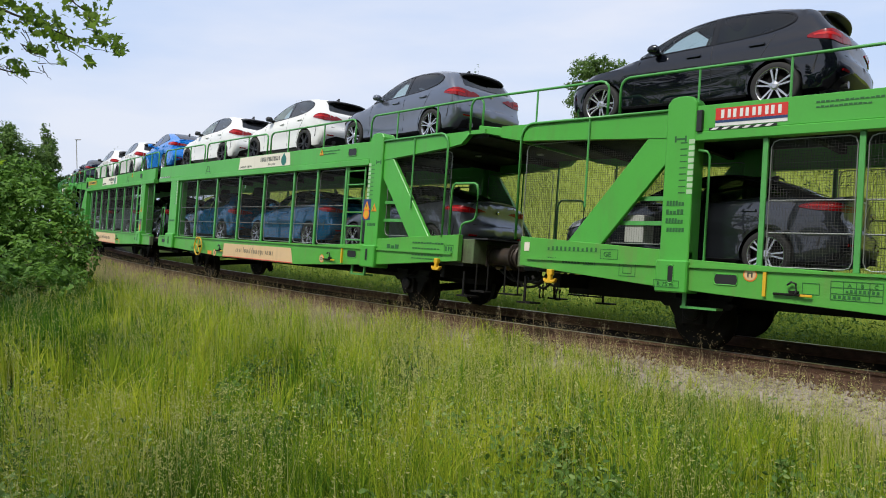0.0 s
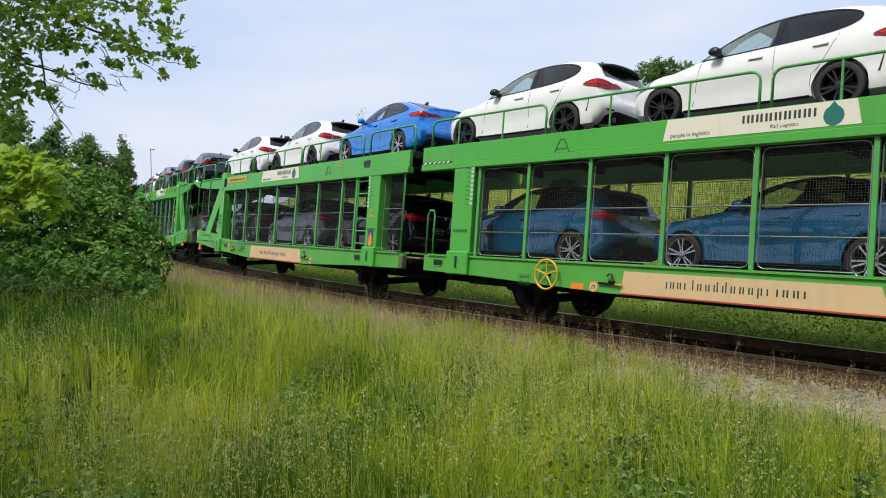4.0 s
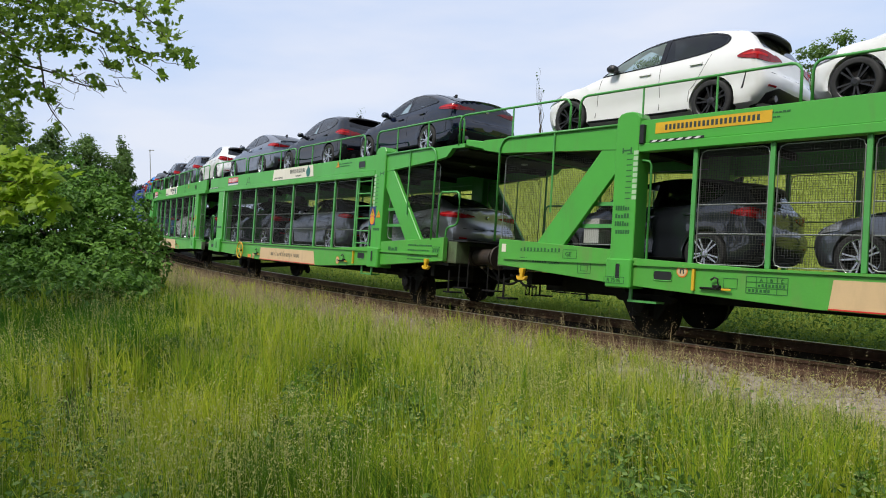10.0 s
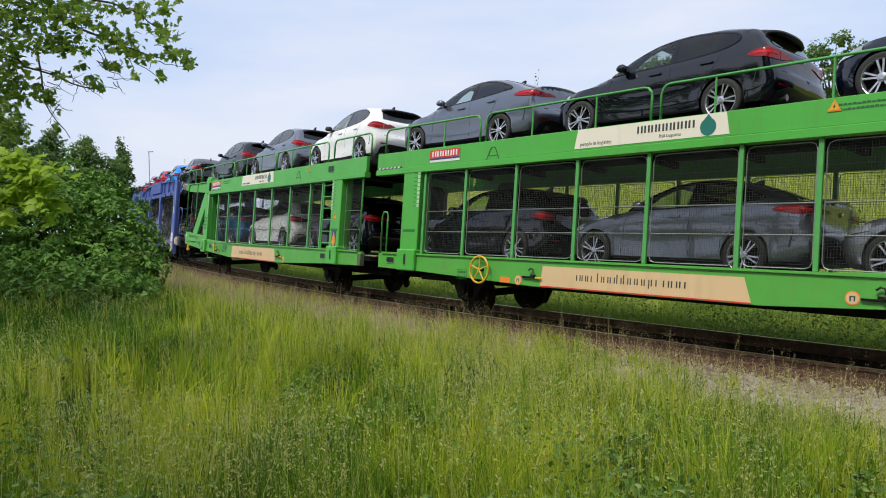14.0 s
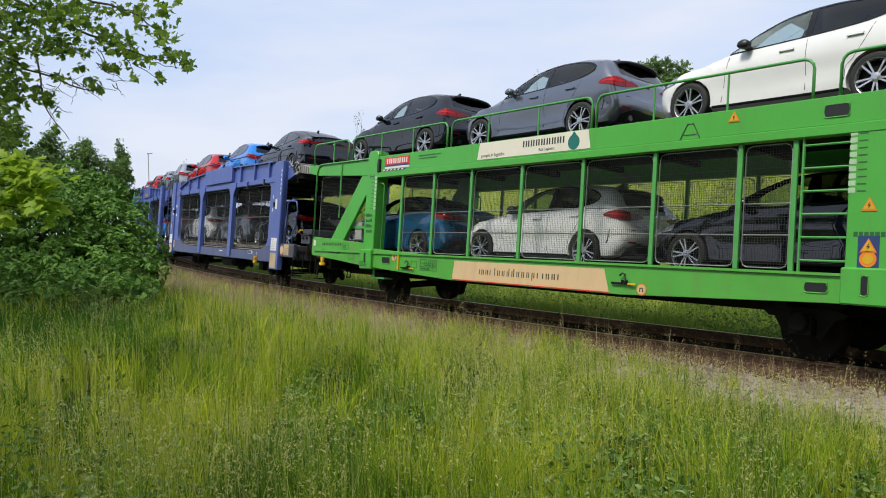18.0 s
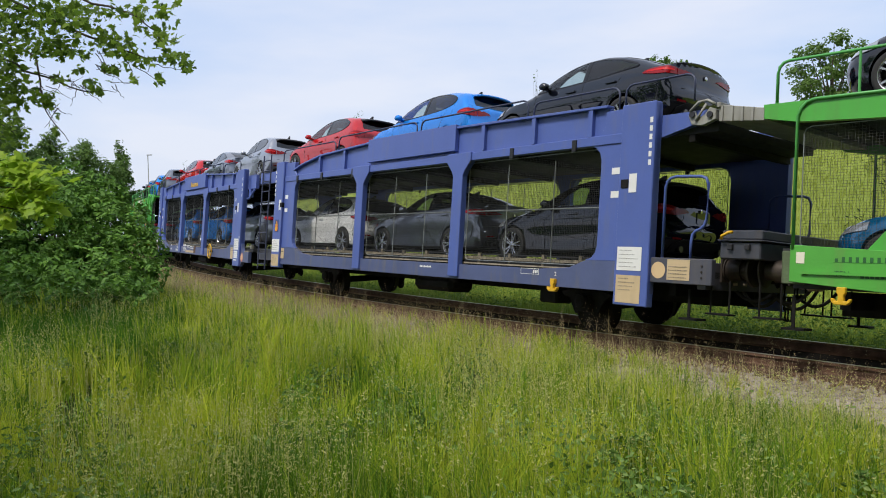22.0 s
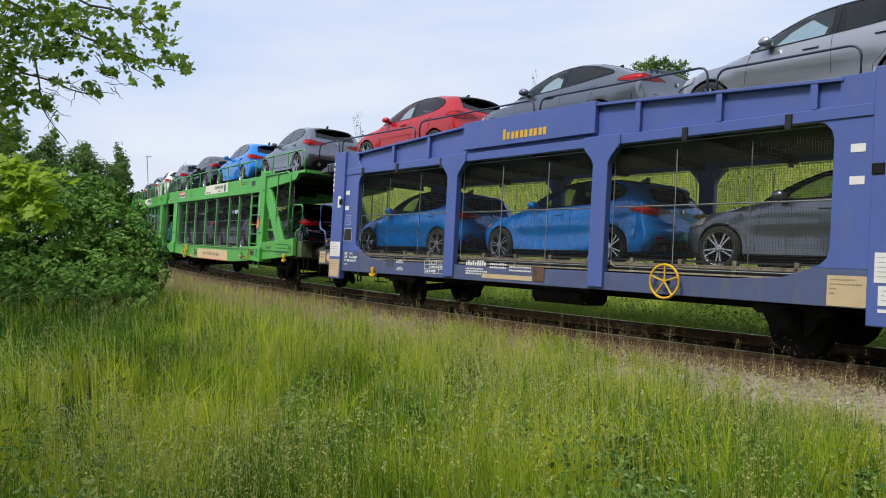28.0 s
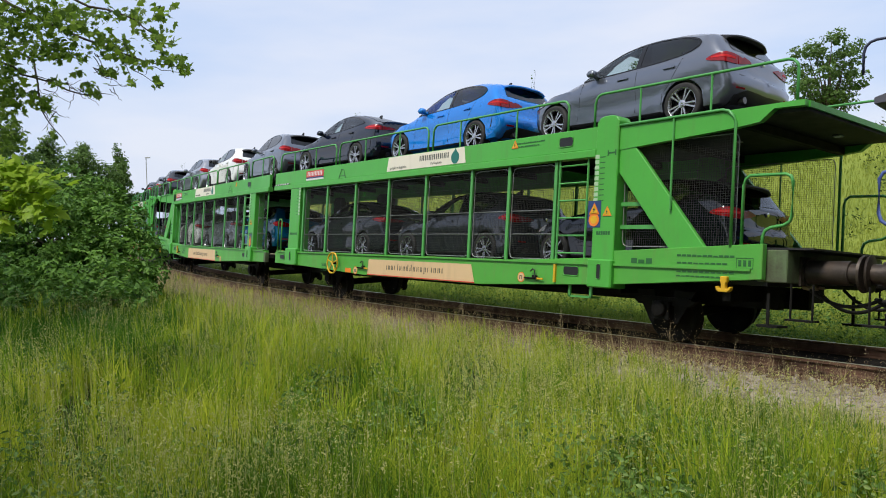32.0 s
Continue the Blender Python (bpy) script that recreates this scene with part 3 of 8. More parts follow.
def window_at(c, s0, s1, u, v):
    x, lo, hi = window_edges(c, s0 + (s1 - s0) * u)
    return from_side(x, lo + (hi - lo) * v)


def mirrored(me, name):
    m2 = me.copy()
    m2.name = name
    m2.transform(Matrix.Diagonal((1, -1, 1, 1)))
    m2.flip_normals()
    return m2


def car_hull(c):
    k, turns = 46, np.arange(46) * 2 * math.pi / 46
    ring = np.stack([np.zeros(k), np.cos(turns), np.sin(turns)], 1)
    o, d = [], []
    for f in np.linspace(82, 5, 13):                      # nose
        o.append(np.tile((-1.4, 0, 0.62), (k, 1)))
        d.append(ring * math.cos(radians(f)) + np.array([-math.sin(radians(f)), 0, 0]))
    for x in np.linspace(-1.4, 1.4, 38):
        o.append(np.tile((x, 0, 0.62), (k, 1)))
        d.append(ring)
    for f in np.linspace(4, 85, 23):                    # tail
        o.append(np.tile((1.4, 0, 0.62), (k, 1)))
        d.append(ring * math.cos(radians(f)) + np.array([math.sin(radians(f)), 0, 0]))
    p, _ = meet_skin(c, np.concatenate(o), np.concatenate(d))
    rows = len(o)
    bm = bmesh.new()
    v = [bm.verts.new(tuple(q)) for q in p]
    for i in range(rows - 1):
        for j in range(k):
            a, b = i * k + j, i * k + (j + 1) % k
            bm.faces.new((v[a], v[b], v[b + k], v[a + k]))
    bm.faces.new(v[:k][::-1])
    bm.faces.new(v[-k:])
    hull = bpy.data.objects.new("hull", finish(bm, "body", M["black"]))
    scene.collection.objects.link(hull)
    bm = bmesh.new()
    for wx in (-1.335, 1.335):
        for sy in (-1, 1):
            lathe_y(bm, [(0.362, sy * 0.62), (0.362, sy * 1.05)] if sy > 0 else [(0.362, -1.05), (0.362, -0.62)], 32, (wx, 0, 0.335))
    cut = bpy.data.objects.new("cut", finish(bm, "cut", M["black"]))
    scene.collection.objects.link(cut)
    cutters = [cut]

    def cutter(pts, y0, y1):
        b_ = bmesh.new()
        prism(b_, pts, y0, y1)
        o_ = bpy.data.objects.new("cut", finish(b_, "cut", M["black"]))
        scene.collection.objects.link(o_)
        cutters.append(o_)

    def top(x):
        return float(eased(c["top"], x, 0.06))

    # the hollow cabin, then the window openings through its skin
    roof = [(x, top(x) - 0.075) for x in np.linspace(-0.30, 1.30, 8)]
    cutter([(-0.62, 0.80), (1.58, 0.80), (1.58, 1.06)] + roof[::-1] + [(-0.62, 0.99)], -0.53, 0.53)
    post = [(q - c["side"][0]) / (c["side"][1] - c["side"][0]) for q in c["post"]]
    for s0, s1 in ((0.10, post[0]), (post[1], 0.985)):
        ss = np.linspace(s0, s1, 12)
        e = [window_edges(c, s) for s in ss]
        pts = [(q[0], q[1] + 0.012) for q in e] + [(q[0], max(q[1] + 0.016, q[2] - 0.012)) for q in e[::-1]]
        cutter(pts, 0.48, 1.1)
        cutter(pts, -1.1, -0.48)
    q0, q1 = -0.74, -0.06
    cutter([(q0, top(q0) + 0.12), (q1, top(q1) + 0.12), (q1 + 0.12, top(q1) - 0.18), (q0 + 0.25, top(q0) - 0.14)], -0.50, 0.50)
    if c is HATCH:
        r0, r1 = lin(c["rear"], 1.11), lin(c["rear"], 1.34)
        cutter([(r0 + 0.1, 1.11), (r1 + 0.1, 1.34), (r1 - 0.34, 1.34), (r0 - 0.46, 1.11)], -0.45, 0.45)
    else:
        cutter([(1.14, top(1.14) + 0.1), (1.72, top(1.72) + 0.1), (1.50, 1.02), (1.10, 1.10)], -0.42, 0.42)
    for o_ in cutters:
        md = hull.modifiers.new("cut", "BOOLEAN")
        md.operation, md.object, md.solver = "DIFFERENCE", o_, "EXACT"
    out = bpy.data.meshes.new_from_object(hull.evaluated_get(bpy.context.evaluated_depsgraph_get()))
    bpy.data.objects.remove(hull)
    for o_ in cutters:
        bpy.data.objects.remove(o_)
    out.shade_smooth()
    out.name = "body"
    out.set_sharp_from_angle(angle=radians(38))
    return out


def tyre_mesh():
    bm = bmesh.new()
    lathe_y(bm, [(0.235, -0.10), (0.29, -0.112), (0.318, -0.10), (0.327, -0.07), (0.327, 0.07), (0.318, 0.10), (0.29, 0.112), (0.235, 0.10)], 28, caps=False)
    return finish(bm, "tyre", M["rubber"], smooth=True)


def rim_mesh(dark):
    """Five pairs of thin spokes, forked towards the rim's lip."""
    bm = bmesh.new()
    lathe_y(bm, [(0.247, -0.108), (0.238, -0.104), (0.226, -0.082), (0.218, -0.05)], 28, caps=False)
    for k in range(10):
        s = 1 if k % 2 else -1
        a = (k // 2) * 2 * math.pi / 5 + s * 0.175 + 0.3
        b = (k // 2) * 2 * math.pi / 5 + s * 0.22 + 0.3
        pts = []
        for rad, ang, half in ((0.05, b, 0.012), (0.232, a, 0.0125)):
            for q in (-1, 1):
                pts.append((rad * math.cos(ang) - q * half * math.sin(ang), rad * math.sin(ang) + q * half * math.cos(ang)))
        o = [pts[0], pts[2], pts[3], pts[1]]
        f = [bm.verts.new((x, -0.100 + (0.012 if i in (0, 3) else 0), z)) for i, (x, z) in enumerate(o)]
        g = [bm.verts.new((x, -0.068, z)) for x, z in o]
        bm.faces.new(f)
        for i in range(4):
            bm.faces.new((f[i], g[i], g[(i + 1) % 4], f[(i + 1) % 4]))
    lathe_y(bm, [(0.03, -0.1), (0.062, -0.092), (0.062, -0.06)], 12)
    return finish(bm, "rim", M["rim_dark" if dark else "rim"])


def disc_mesh():
    bm = bmesh.new()
    lathe_y(bm, [(0.16, -0.03), (0.16, -0.01), (0.215, 0.0), (0.215, 0.08)], 20)
    return finish(bm, "brake_disc", M["under"])


CAR_MESH = {}
PAIRED = ("tail_light", "boot_light", "head_light", "front_door_window", "rear_door_window", "window_trim", "window_post", "bumper_blade", "reflector", "sill_trim", "front_handle", "rear_handle", "door_gap", "door_gap_front", "door_gap_rear")


def roof_spoiler(c):
    """A blade that carries the roof line out over the rear window, drawn down at its ends."""
    bm = bmesh.new()
    rows = []
    for y in np.linspace(-0.56, 0.56, 15):
        f = abs(y) / 0.56
        x1 = 1.95 - 0.10 * f ** 2.5
        z1 = float(eased(c["top"], x1, 0.06)) - 0.05 * (y / 0.7) ** 2 - 0.04 * f ** 5
        x0 = 1.66 - 0.04 * f ** 2
        z0 = float(eased(c["top"], x0, 0.06)) - 0.05 * (y / 0.7) ** 2 - 0.03 * f ** 5
        rows.append([bm.verts.new(q) for q in ((x0, y, z0 + 0.004), ((x0 + x1) / 2, y, (z0 + z1) / 2 + 0.014), (x1, y, z1 + 0.012), (x1 + 0.006, y, z1 - 0.012), (x1 - 0.03, y, z1 - 0.034), (x0 + 0.04, y, z0 - 0.05))])
    for a, b in zip(rows, rows[1:]):
        for i in range(6):
            bm.faces.new((a[i], a[(i + 1) % 6], b[(i + 1) % 6], b[i]))
    bm.faces.new(rows[0][::-1])
    bm.faces.new(rows[-1])
    me = finish(bm, "spoiler", M["black"], smooth=True)
    me.set_sharp_from_angle(angle=radians(45))
    return me


def boot_lip(c):
    """A slim upswept lip on the boot lid."""
    bm = bmesh.new()
    rows = []
    for y in np.linspace(-0.62, 0.62, 13):
        f = abs(y) / 0.62
        x1 = 2.262 - 0.085 * f ** 2.4
        z1 = 1.137 - 0.045 * (y / 0.7) ** 2
        rows.append([bm.verts.new(q) for q in ((x1 - 0.14, y, z1 - 0.006), (x1 - 0.03, y, z1 + 0.012), (x1 + 0.006, y, z1 + 0.026 * (1 - 0.6 * f ** 4)), (x1 + 0.008, y, z1 + 0.010), (x1 - 0.02, y, z1 - 0.03))])
    for a, b in zip(rows, rows[1:]):
        for i in range(5):
            bm.faces.new((a[i], a[(i + 1) % 5], b[(i + 1) % 5], b[i]))
    bm.faces.new(rows[0][::-1])
    bm.faces.new(rows[-1])
    me = finish(bm, "spoiler", M["black"], smooth=True)
    me.set_sharp_from_angle(angle=radians(45))
    return me


def trim_loop(c):
    """The black strip that frames the side windows."""
    ss = [0.0, 0.02] + list(np.linspace(0.05, 0.93, 22)) + [0.95, 0.965, 0.98, 0.99, 0.997, 1.0]
    e = [window_edges(c, s) for s in ss]
    inner = [(q[0], q[1] + 0.006) for q in e] + [(q[0], max(q[1] + 0.006, q[2] - 0.006)) for q in e[-2::-1]]
    n = len(inner)
    outer = []
    for i in range(n):
        a, b = inner[(i - 1) % n], inner[(i + 1) % n]
        dx, dz = b[0] - a[0], b[1] - a[1]
        k = math.hypot(dx, dz) or 1
        low = i < len(e) - 3
        w = 0.018 if low else 0.026
        outer.append((inner[i][0] + dz / k * w, inner[i][1] - dx / k * w))
    at = [from_side(*q) for q in inner + outer]
    p, nrm = meet_skin(c, np.array([a[0] for a in at], float), np.array([a[1] for a in at], float))
    bm = bmesh.new()
    top = [bm.verts.new(tuple(q)) for q in p + nrm * 0.010]
    low = [bm.verts.new(tuple(q)) for q in p - nrm * 0.003]
    for i in range(n):
        j = (i + 1) % n
        bm.faces.new((top[i], top[j], top[n + j], top[n + i]))
        bm.faces.new((top[i], top[j], low[j], low[i]))
        bm.faces.new((top[n + i], top[n + j], low[n + j], low[n + i]))
    return finish(bm, "window_trim", M["trim"])


def prepare_cars():
    shared = {"tyre": tyre_mesh(), "rim": rim_mesh(False), "rim_dark": rim_mesh(True), "disc": disc_mesh()}
    bm = bmesh.new()
    prism(bm, [(-0.50, 1.005), (-0.36, 0.99), (-0.335, 1.05), (-0.36, 1.115), (-0.46, 1.125), (-0.53, 1.07)], 0.87, 1.01)
    box(bm, -0.47, -0.37, 0.76, 0.88, 0.985, 1.055)
    shared["mirror"] = finish(bm, "mirror", M["black"], 0.026, True)
    shared["mirror_l"] = mirrored(shared["mirror"], "mirror")
    for kind, c in (("hatch", HATCH), ("coupe", COUPE)):
        d = dict(shared)
        d["body"] = car_hull(c)
        e1, hatch = c["end"], kind == "hatch"
        post = [(q - c["side"][0]) / (c["side"][1] - c["side"][0]) for q in c["post"]]
        d["windscreen"] = patch(c, lambda u, v: from_top(-0.80 + 0.80 * v, (0.60 - 0.06 * v) * u), 8, 8, 0.006, M["glass"], "windscreen", True)
        if hatch:
            d["rear_window"] = patch(c, lambda u, v: from_tail(u * (0.60 - 0.06 * v) * (1 if v else 0.97), 1.075 + (0.32 - 0.05 * u ** 4) * v + 0.02 * u ** 3 * (1 - v)), 10, 6, 0.007, M["glass_dark"], "rear_window", True)
        else:
            d["rear_window"] = patch(c, lambda u, v: from_top(1.06 + 0.74 * v - 0.06 * u ** 3 * v, (0.52 - 0.02 * v) * u), 8, 8, 0.007, M["glass_dark"], "rear_window", True)
        d["front_door_window"] = patch(c, lambda u, v: window_at(c, 0.03, post[0], u, v), 9, 5, 0.005, M["glass"], "front_door_window")
        d["rear_door_window"] = patch(c, lambda u, v: window_at(c, post[1], 0.998, u ** 0.7, v), 12, 5, 0.005, M["glass_dark"], "rear_door_window")
        d["window_post"] = patch(c, lambda u, v: window_at(c, post[0] - 0.004, post[1] + 0.004, u, v), 1, 5, 0.009, M["trim"], "window_post")
        d["window_trim"] = trim_loop(c)

        # a lens that starts as a point on the flank, swells at the corner and runs on over the tailgate
        def lens(turn, v, lo=0.0, hi=1.0):
            s = (58 - turn) / 61.0
            mid = c["lamp"] - 0.02 * s
            up = (0.012 + 0.072 * math.sin(math.pi * min(1, s * 1.15) ** 0.8)) if s < 0.75 else 0.012 + 0.052 * (1 - (s - 0.75) / 0.25) ** 0.7
            dn = 0.010 + 0.062 * math.sin(math.pi * min(1, s * 1.05) ** 1.0)
            w = lo + (hi - lo) * v
            return from_corner(turn, mid + c["lens"] * ((up + dn) * w - dn))
        d["tail_light"] = patch(c, lambda u, v: lens(58 - 36 * u, v), 12, 4, 0.012, M["tail"], "tail_light")
        d["boot_light"] = patch(c, lambda u, v: lens(21 - 24 * u, v), 9, 4, 0.012, M["tail"], "boot_light")
        d["light_bar"] = patch(c, lambda u, v: lens(52 - 27 * u, v, 0.46, 0.70), 8, 1, 0.016, M["tail_bright"], "light_bar")
        d["head_light"] = patch(c, lambda u, v: from_corner(30 + 38 * u, 0.62 + 0.06 * u + 0.10 * v, -1), 6, 3, 0.010, M["lamp"], "head_light")
        d["rear_apron"] = patch(c, lambda u, v: from_tail(0.70 * u, 0.225 + (0.235 - 0.10 * max(0, u - 0.72) / 0.28) * v + 0.03 * u * v), 10, 4, 0.012, M["black"], "rear_apron", True)
        # black strip painted for the shadow below the body-coloured sills
        d["sill_trim"] = patch(c, lambda u, v: from_side(-0.95 + 1.90 * u, 0.225 + 0.032 * v), 6, 2, 0.006, M["black"], "sill_trim")
        d["front_handle"] = patch(c, lambda u, v: from_side(0.06 + 0.21 * u, 0.872 + 0.028 * v), 3, 2, 0.028, M["black"], "door_handle")
        d["rear_handle"] = patch(c, lambda u, v: from_side(0.97 + 0.21 * u, 0.905 + 0.028 * v), 3, 2, 0.028, M["black"], "door_handle")
        d["door_gap"] = patch(c, lambda u, v: from_side(0.43 + 0.007 * u, 0.30 + 0.70 * v), 1, 8, 0.0012, M["black"], "door_gap")
        d["door_gap_front"] = patch(c, lambda u, v: from_side(-0.76 + 0.007 * u + 0.10 * (v - 0.5), 0.30 + 0.64 * v), 1, 8, 0.0012, M["black"], "door_gap")
        d["door_gap_rear"] = patch(c, lambda u, v: from_side(0.95 + 0.007 * u + 0.42 * max(0, v - 0.25) ** 0.7, 0.36 + 0.68 * v), 1, 8, 0.0012, M["black"], "door_gap")
        d["bumper_blade"] = patch(c, lambda u, v: from_side(e1 - 0.40 + (0.030 - 0.02 * v) * u + 0.07 * v, 0.46 + 0.24 * v), 1, 4, 0.004, M["black"], "bumper_blade")
        d["reflector"] = patch(c, lambda u, v: from_tail(0.55 + 0.17 * u, 0.475 + 0.028 * v), 4, 1, 0.008, M["tail"], "reflector")
        d["spoiler"] = roof_spoiler(c) if hatch else boot_lip(c)
        bm = bmesh.new()
        prism(bm, [(1.22, 1.495), (1.42, 1.47), (1.43, 1.57), (1.39, 1.572)] if hatch else [(0.93, 1.44), (1.13, 1.40), (1.14, 1.505), (1.09, 1.507)], -0.018, 0.018)
        d["roof_fin"] = finish(bm, "roof_fin", M["black"], 0.006)
        bm = bmesh.new()
        tube(bm, [(e1 - 0.25, 0, 0), (e1 - 0.035, 0, 0)], 0.046, 14)
        tube(bm, [(e1 - 0.036, 0, 0), (e1 - 0.034, 0, 0)], 0.050, 14)
        d["exhaust"] = finish(bm, "exhaust", M["pipe"])
        bm = bmesh.new()
        lathe_y(bm, [(0.015, -0.004), (0.034, 0.0), (0.034, 0.006)], 14)
        d["badge"] = finish(bm, "badge", M["chrome"])
        d["tailgate_gap"] = patch(c, lambda u, v: from_tail(0.62 * u, 0.690 + 0.010 * v), 8, 1, 0.0015, M["black"], "tailgate_gap", True)
        for k in PAIRED + ("light_bar",):
            d[k + "_l"] = mirrored(d[k], d[k].name)
        bm = bmesh.new()
        prism(bm, [(-0.30, 0.78), (0.20, 0.78), (0.42, 1.22), (0.36, 1.34), (0.28, 1.32), (0.22, 1.2), (0.12, 0.92), (-0.28, 0.90)], -0.24, 0.24)
        d["seat"] = finish(bm, "seat", M["seat"], 0.04)
        d["floor"] = boxes_mesh("underbody", [(-1.75, 1.75, -0.60, 0.60, 0.16, 0.30)], M["under"])
        CAR_MESH[kind] = (d, c)


def boxes_mesh(name, dims, material, bevel=0.0):
    bm = bmesh.new()
    for q in dims:
        box(bm, *q)
    return finish(bm, name, material, bevel)


prepare_cars()
COLOR_WORDS = {"white": "gloss white", "black": "gloss black", "navy": "blue-black", "grey": "metallic grey", "dark": "dark grey metallic", "silver": "light grey metallic", "blue": "bright blue", "teal": "dark petrol blue", "red": "bright red"}
BODY_OF = {}


def painted(me, color):
    me = me.copy()
    me.materials.clear()
    me.materials.append(PAINT[color])
    return me


def make_car(kind, color, where, dark_rims=False):
    d, c = CAR_MESH[kind]
    car = new("car")
    tagged(car, f"{COLOR_WORDS[color]} {'hatchback' if kind == 'hatch' else 'four-door coupe'} on the {where} deck of a wagon", "car", "cars on the train")
    if (kind, color) not in BODY_OF:
        BODY_OF[kind, color] = {"body": painted(d["body"], color), "spoiler": d["spoiler"] if kind == "hatch" and color != "blue" else painted(d["spoiler"], color), "mirror": d["mirror"] if color == "white" else painted(d["mirror"], color), "mirror_l": d["mirror_l"] if color == "white" else painted(d["mirror_l"], color), "front_handle": painted(d["front_handle"], color), "front_handle_l": painted(d["front_handle_l"], color), "rear_handle": painted(d["rear_handle"], color), "rear_handle_l": painted(d["rear_handle_l"], color)}
    own = BODY_OF[kind, color]
    for k in ("body", "spoiler"):
        part(k, own[k], None, car)
    for k, lab in (("windscreen", "clear glass"), ("rear_window", "dark tinted glass"), ("rear_apron", "black plastic"), ("roof_fin", ""), ("tailgate_gap", ""), ("floor", "")):
        part(d[k].name.split(".")[0], d[k], None, car, lab)
    for k in PAIRED + ("mirror",):
        for key, bar_ in ((k, "light_bar"), (k + "_l", "light_bar_l")):
            piece = part(d[k].name.split(".")[0], own.get(key, d[key]), None, car)
            if k == "tail_light":
                part("light_bar", d[bar_], None, piece, "bright red light bar")
    e1 = c["end"]
    for sx, sy in ((-0.05, -0.30), (-0.05, 0.30), (0.72, -0.28), (0.72, 0.28)):
        part("seat", d["seat"], None, car, at=Matrix.Translation((sx, sy, -0.06)))
    for y in (-0.52, 0.52):
        part("exhaust", d["exhaust"], None, car, "dull metal tail pipe", at=Matrix.Translation((0, y, 0.325)))
    part("badge", d["badge"], None, car, at=Matrix.Translation((e1 - 0.058, 0, 0.955)) @ Matrix.Rotation(radians(90), 4, "Z"))
    for wx in (-1.335, 1.335):
        for sy in (-1, 1):
            wh = part("wheel", d["tyre"], None, car, "black tyre", at=Matrix.Translation((wx, sy * 0.785, 0.327)) @ Matrix.Rotation(0 if sy < 0 else math.pi, 4, "Z") @ Matrix.Rotation(random.uniform(0, 6), 4, "Y"))
            part("rim", d["rim_dark" if dark_rims else "rim"], None, wh, "black alloy rim" if dark_rims else "silver ten-spoke alloy rim")
            part("brake_disc", d["disc"], None, wh)
    return car


# ---- wagons ----
UP, LOW = 3.315, 1.04          # heights of the two decks over the rails
MOVING = []                   # (thing, metres in the train of its body's middle, pose on that body)
WHEELSETS = []


def panel_mesh(w, h, bars, name="mesh_panel"):
    """A wire mesh in a round-cornered frame, w by h, its lower edge at 0."""
    bm = bmesh.new()
    n = max(2, round(w / 0.038))
    k = max(2, round(h / 0.034))
    r = 0.0014
    for i in range(1, n):
        x = i * w / n
        box(bm, x - r, x + r, -r, r, 0.01, h - 0.01)
    for j in range(1, k):
        z = j * h / k
        box(bm, 0.01, w - 0.01, -r + 0.003, r + 0.003, z - r, z + r)
    return finish(bm, name, M["wire"])


def frame_loop(x0, x1, z0, z1, y, r=0.011, c=0.09):
    pts = []
    for cx, cz, a0 in ((x1 - c, z1 - c, 0), (x0 + c, z1 - c, 90), (x0 + c, z0 + c, 180), (x1 - c, z0 + c, 270)):
        for a in (0, 45, 90):
            pts.append((cx + c * math.cos(radians(a0 + a)), y, cz + c * math.sin(radians(a0 + a))))
    return pts


PANELS = {}


def wire_panel(parent, x0, x1, z0, z1, y, rails=True, color="wire_light"):
    key = (round(x1 - x0, 2), round(z1 - z0, 2))
    if key not in PANELS:
        PANELS[key] = panel_mesh(*key, None)
    p = part("mesh_panel", PANELS[key], None, parent, "dark wire mesh", at=Matrix.Translation((x0, y, z0)))
    bm = bmesh.new()
    tube(bm, frame_loop(0.015, key[0] - 0.015, 0.015, key[1] - 0.015, 0), 0.0075, 5, True)
    part("panel_frame", bm, M["wire_light"], p)
    if rails:
        for f in (0.27, 0.52):
            bm = bmesh.new()
            tube(bm, [(0.02, 0.012, key[1] * f), (key[0] - 0.02, 0.012, key[1] * f)], 0.011, 5)
            part("cross_bar", bm, M["wire_light"], p)
    return p


def hoop(parent, x0, x1, y, z0, z1, material, mids=(), r=0.021):
    c = 0.14
    pts = [(x0, y, z0)]
    for cx, a0, a1 in ((x0 + c, 180, 90), (x1 - c, 90, 0)):
        for k in range(4):
            a = radians(a0 + (a1 - a0) * k / 3)
            pts.append((cx + c * math.cos(a), y, z1 - c + c * math.sin(a)))
    pts.append((x1, y, z0))
    bm = bmesh.new()
    tube(bm, pts, r, 7)
    ob = part("handrail", bm, material, parent, smooth=True)
    for m_ in mids:
        bm = bmesh.new()
        tube(bm, [(m_, y, z0), (m_, y, z1)], r * 0.8, 6)
        part("handrail_post", bm, material, ob)
    return ob


def ladder(parent, x0, x1, y, z0, z1, n, material, r=0.02):
    bm = bmesh.new()
    for x in (x0, x1):
        tube(bm, [(x, y, z0), (x, y, z1)], r, 6)
    ob = part("ladder", bm, material, parent)
    for i in range(n):
        z = z0 + (z1 - z0) * (i + 0.5) / n
        bm = bmesh.new()
        tube(bm, [(x0, y, z), (x1, y, z)], r * 0.8, 6)
        part("rung", bm, material, ob)
    return ob


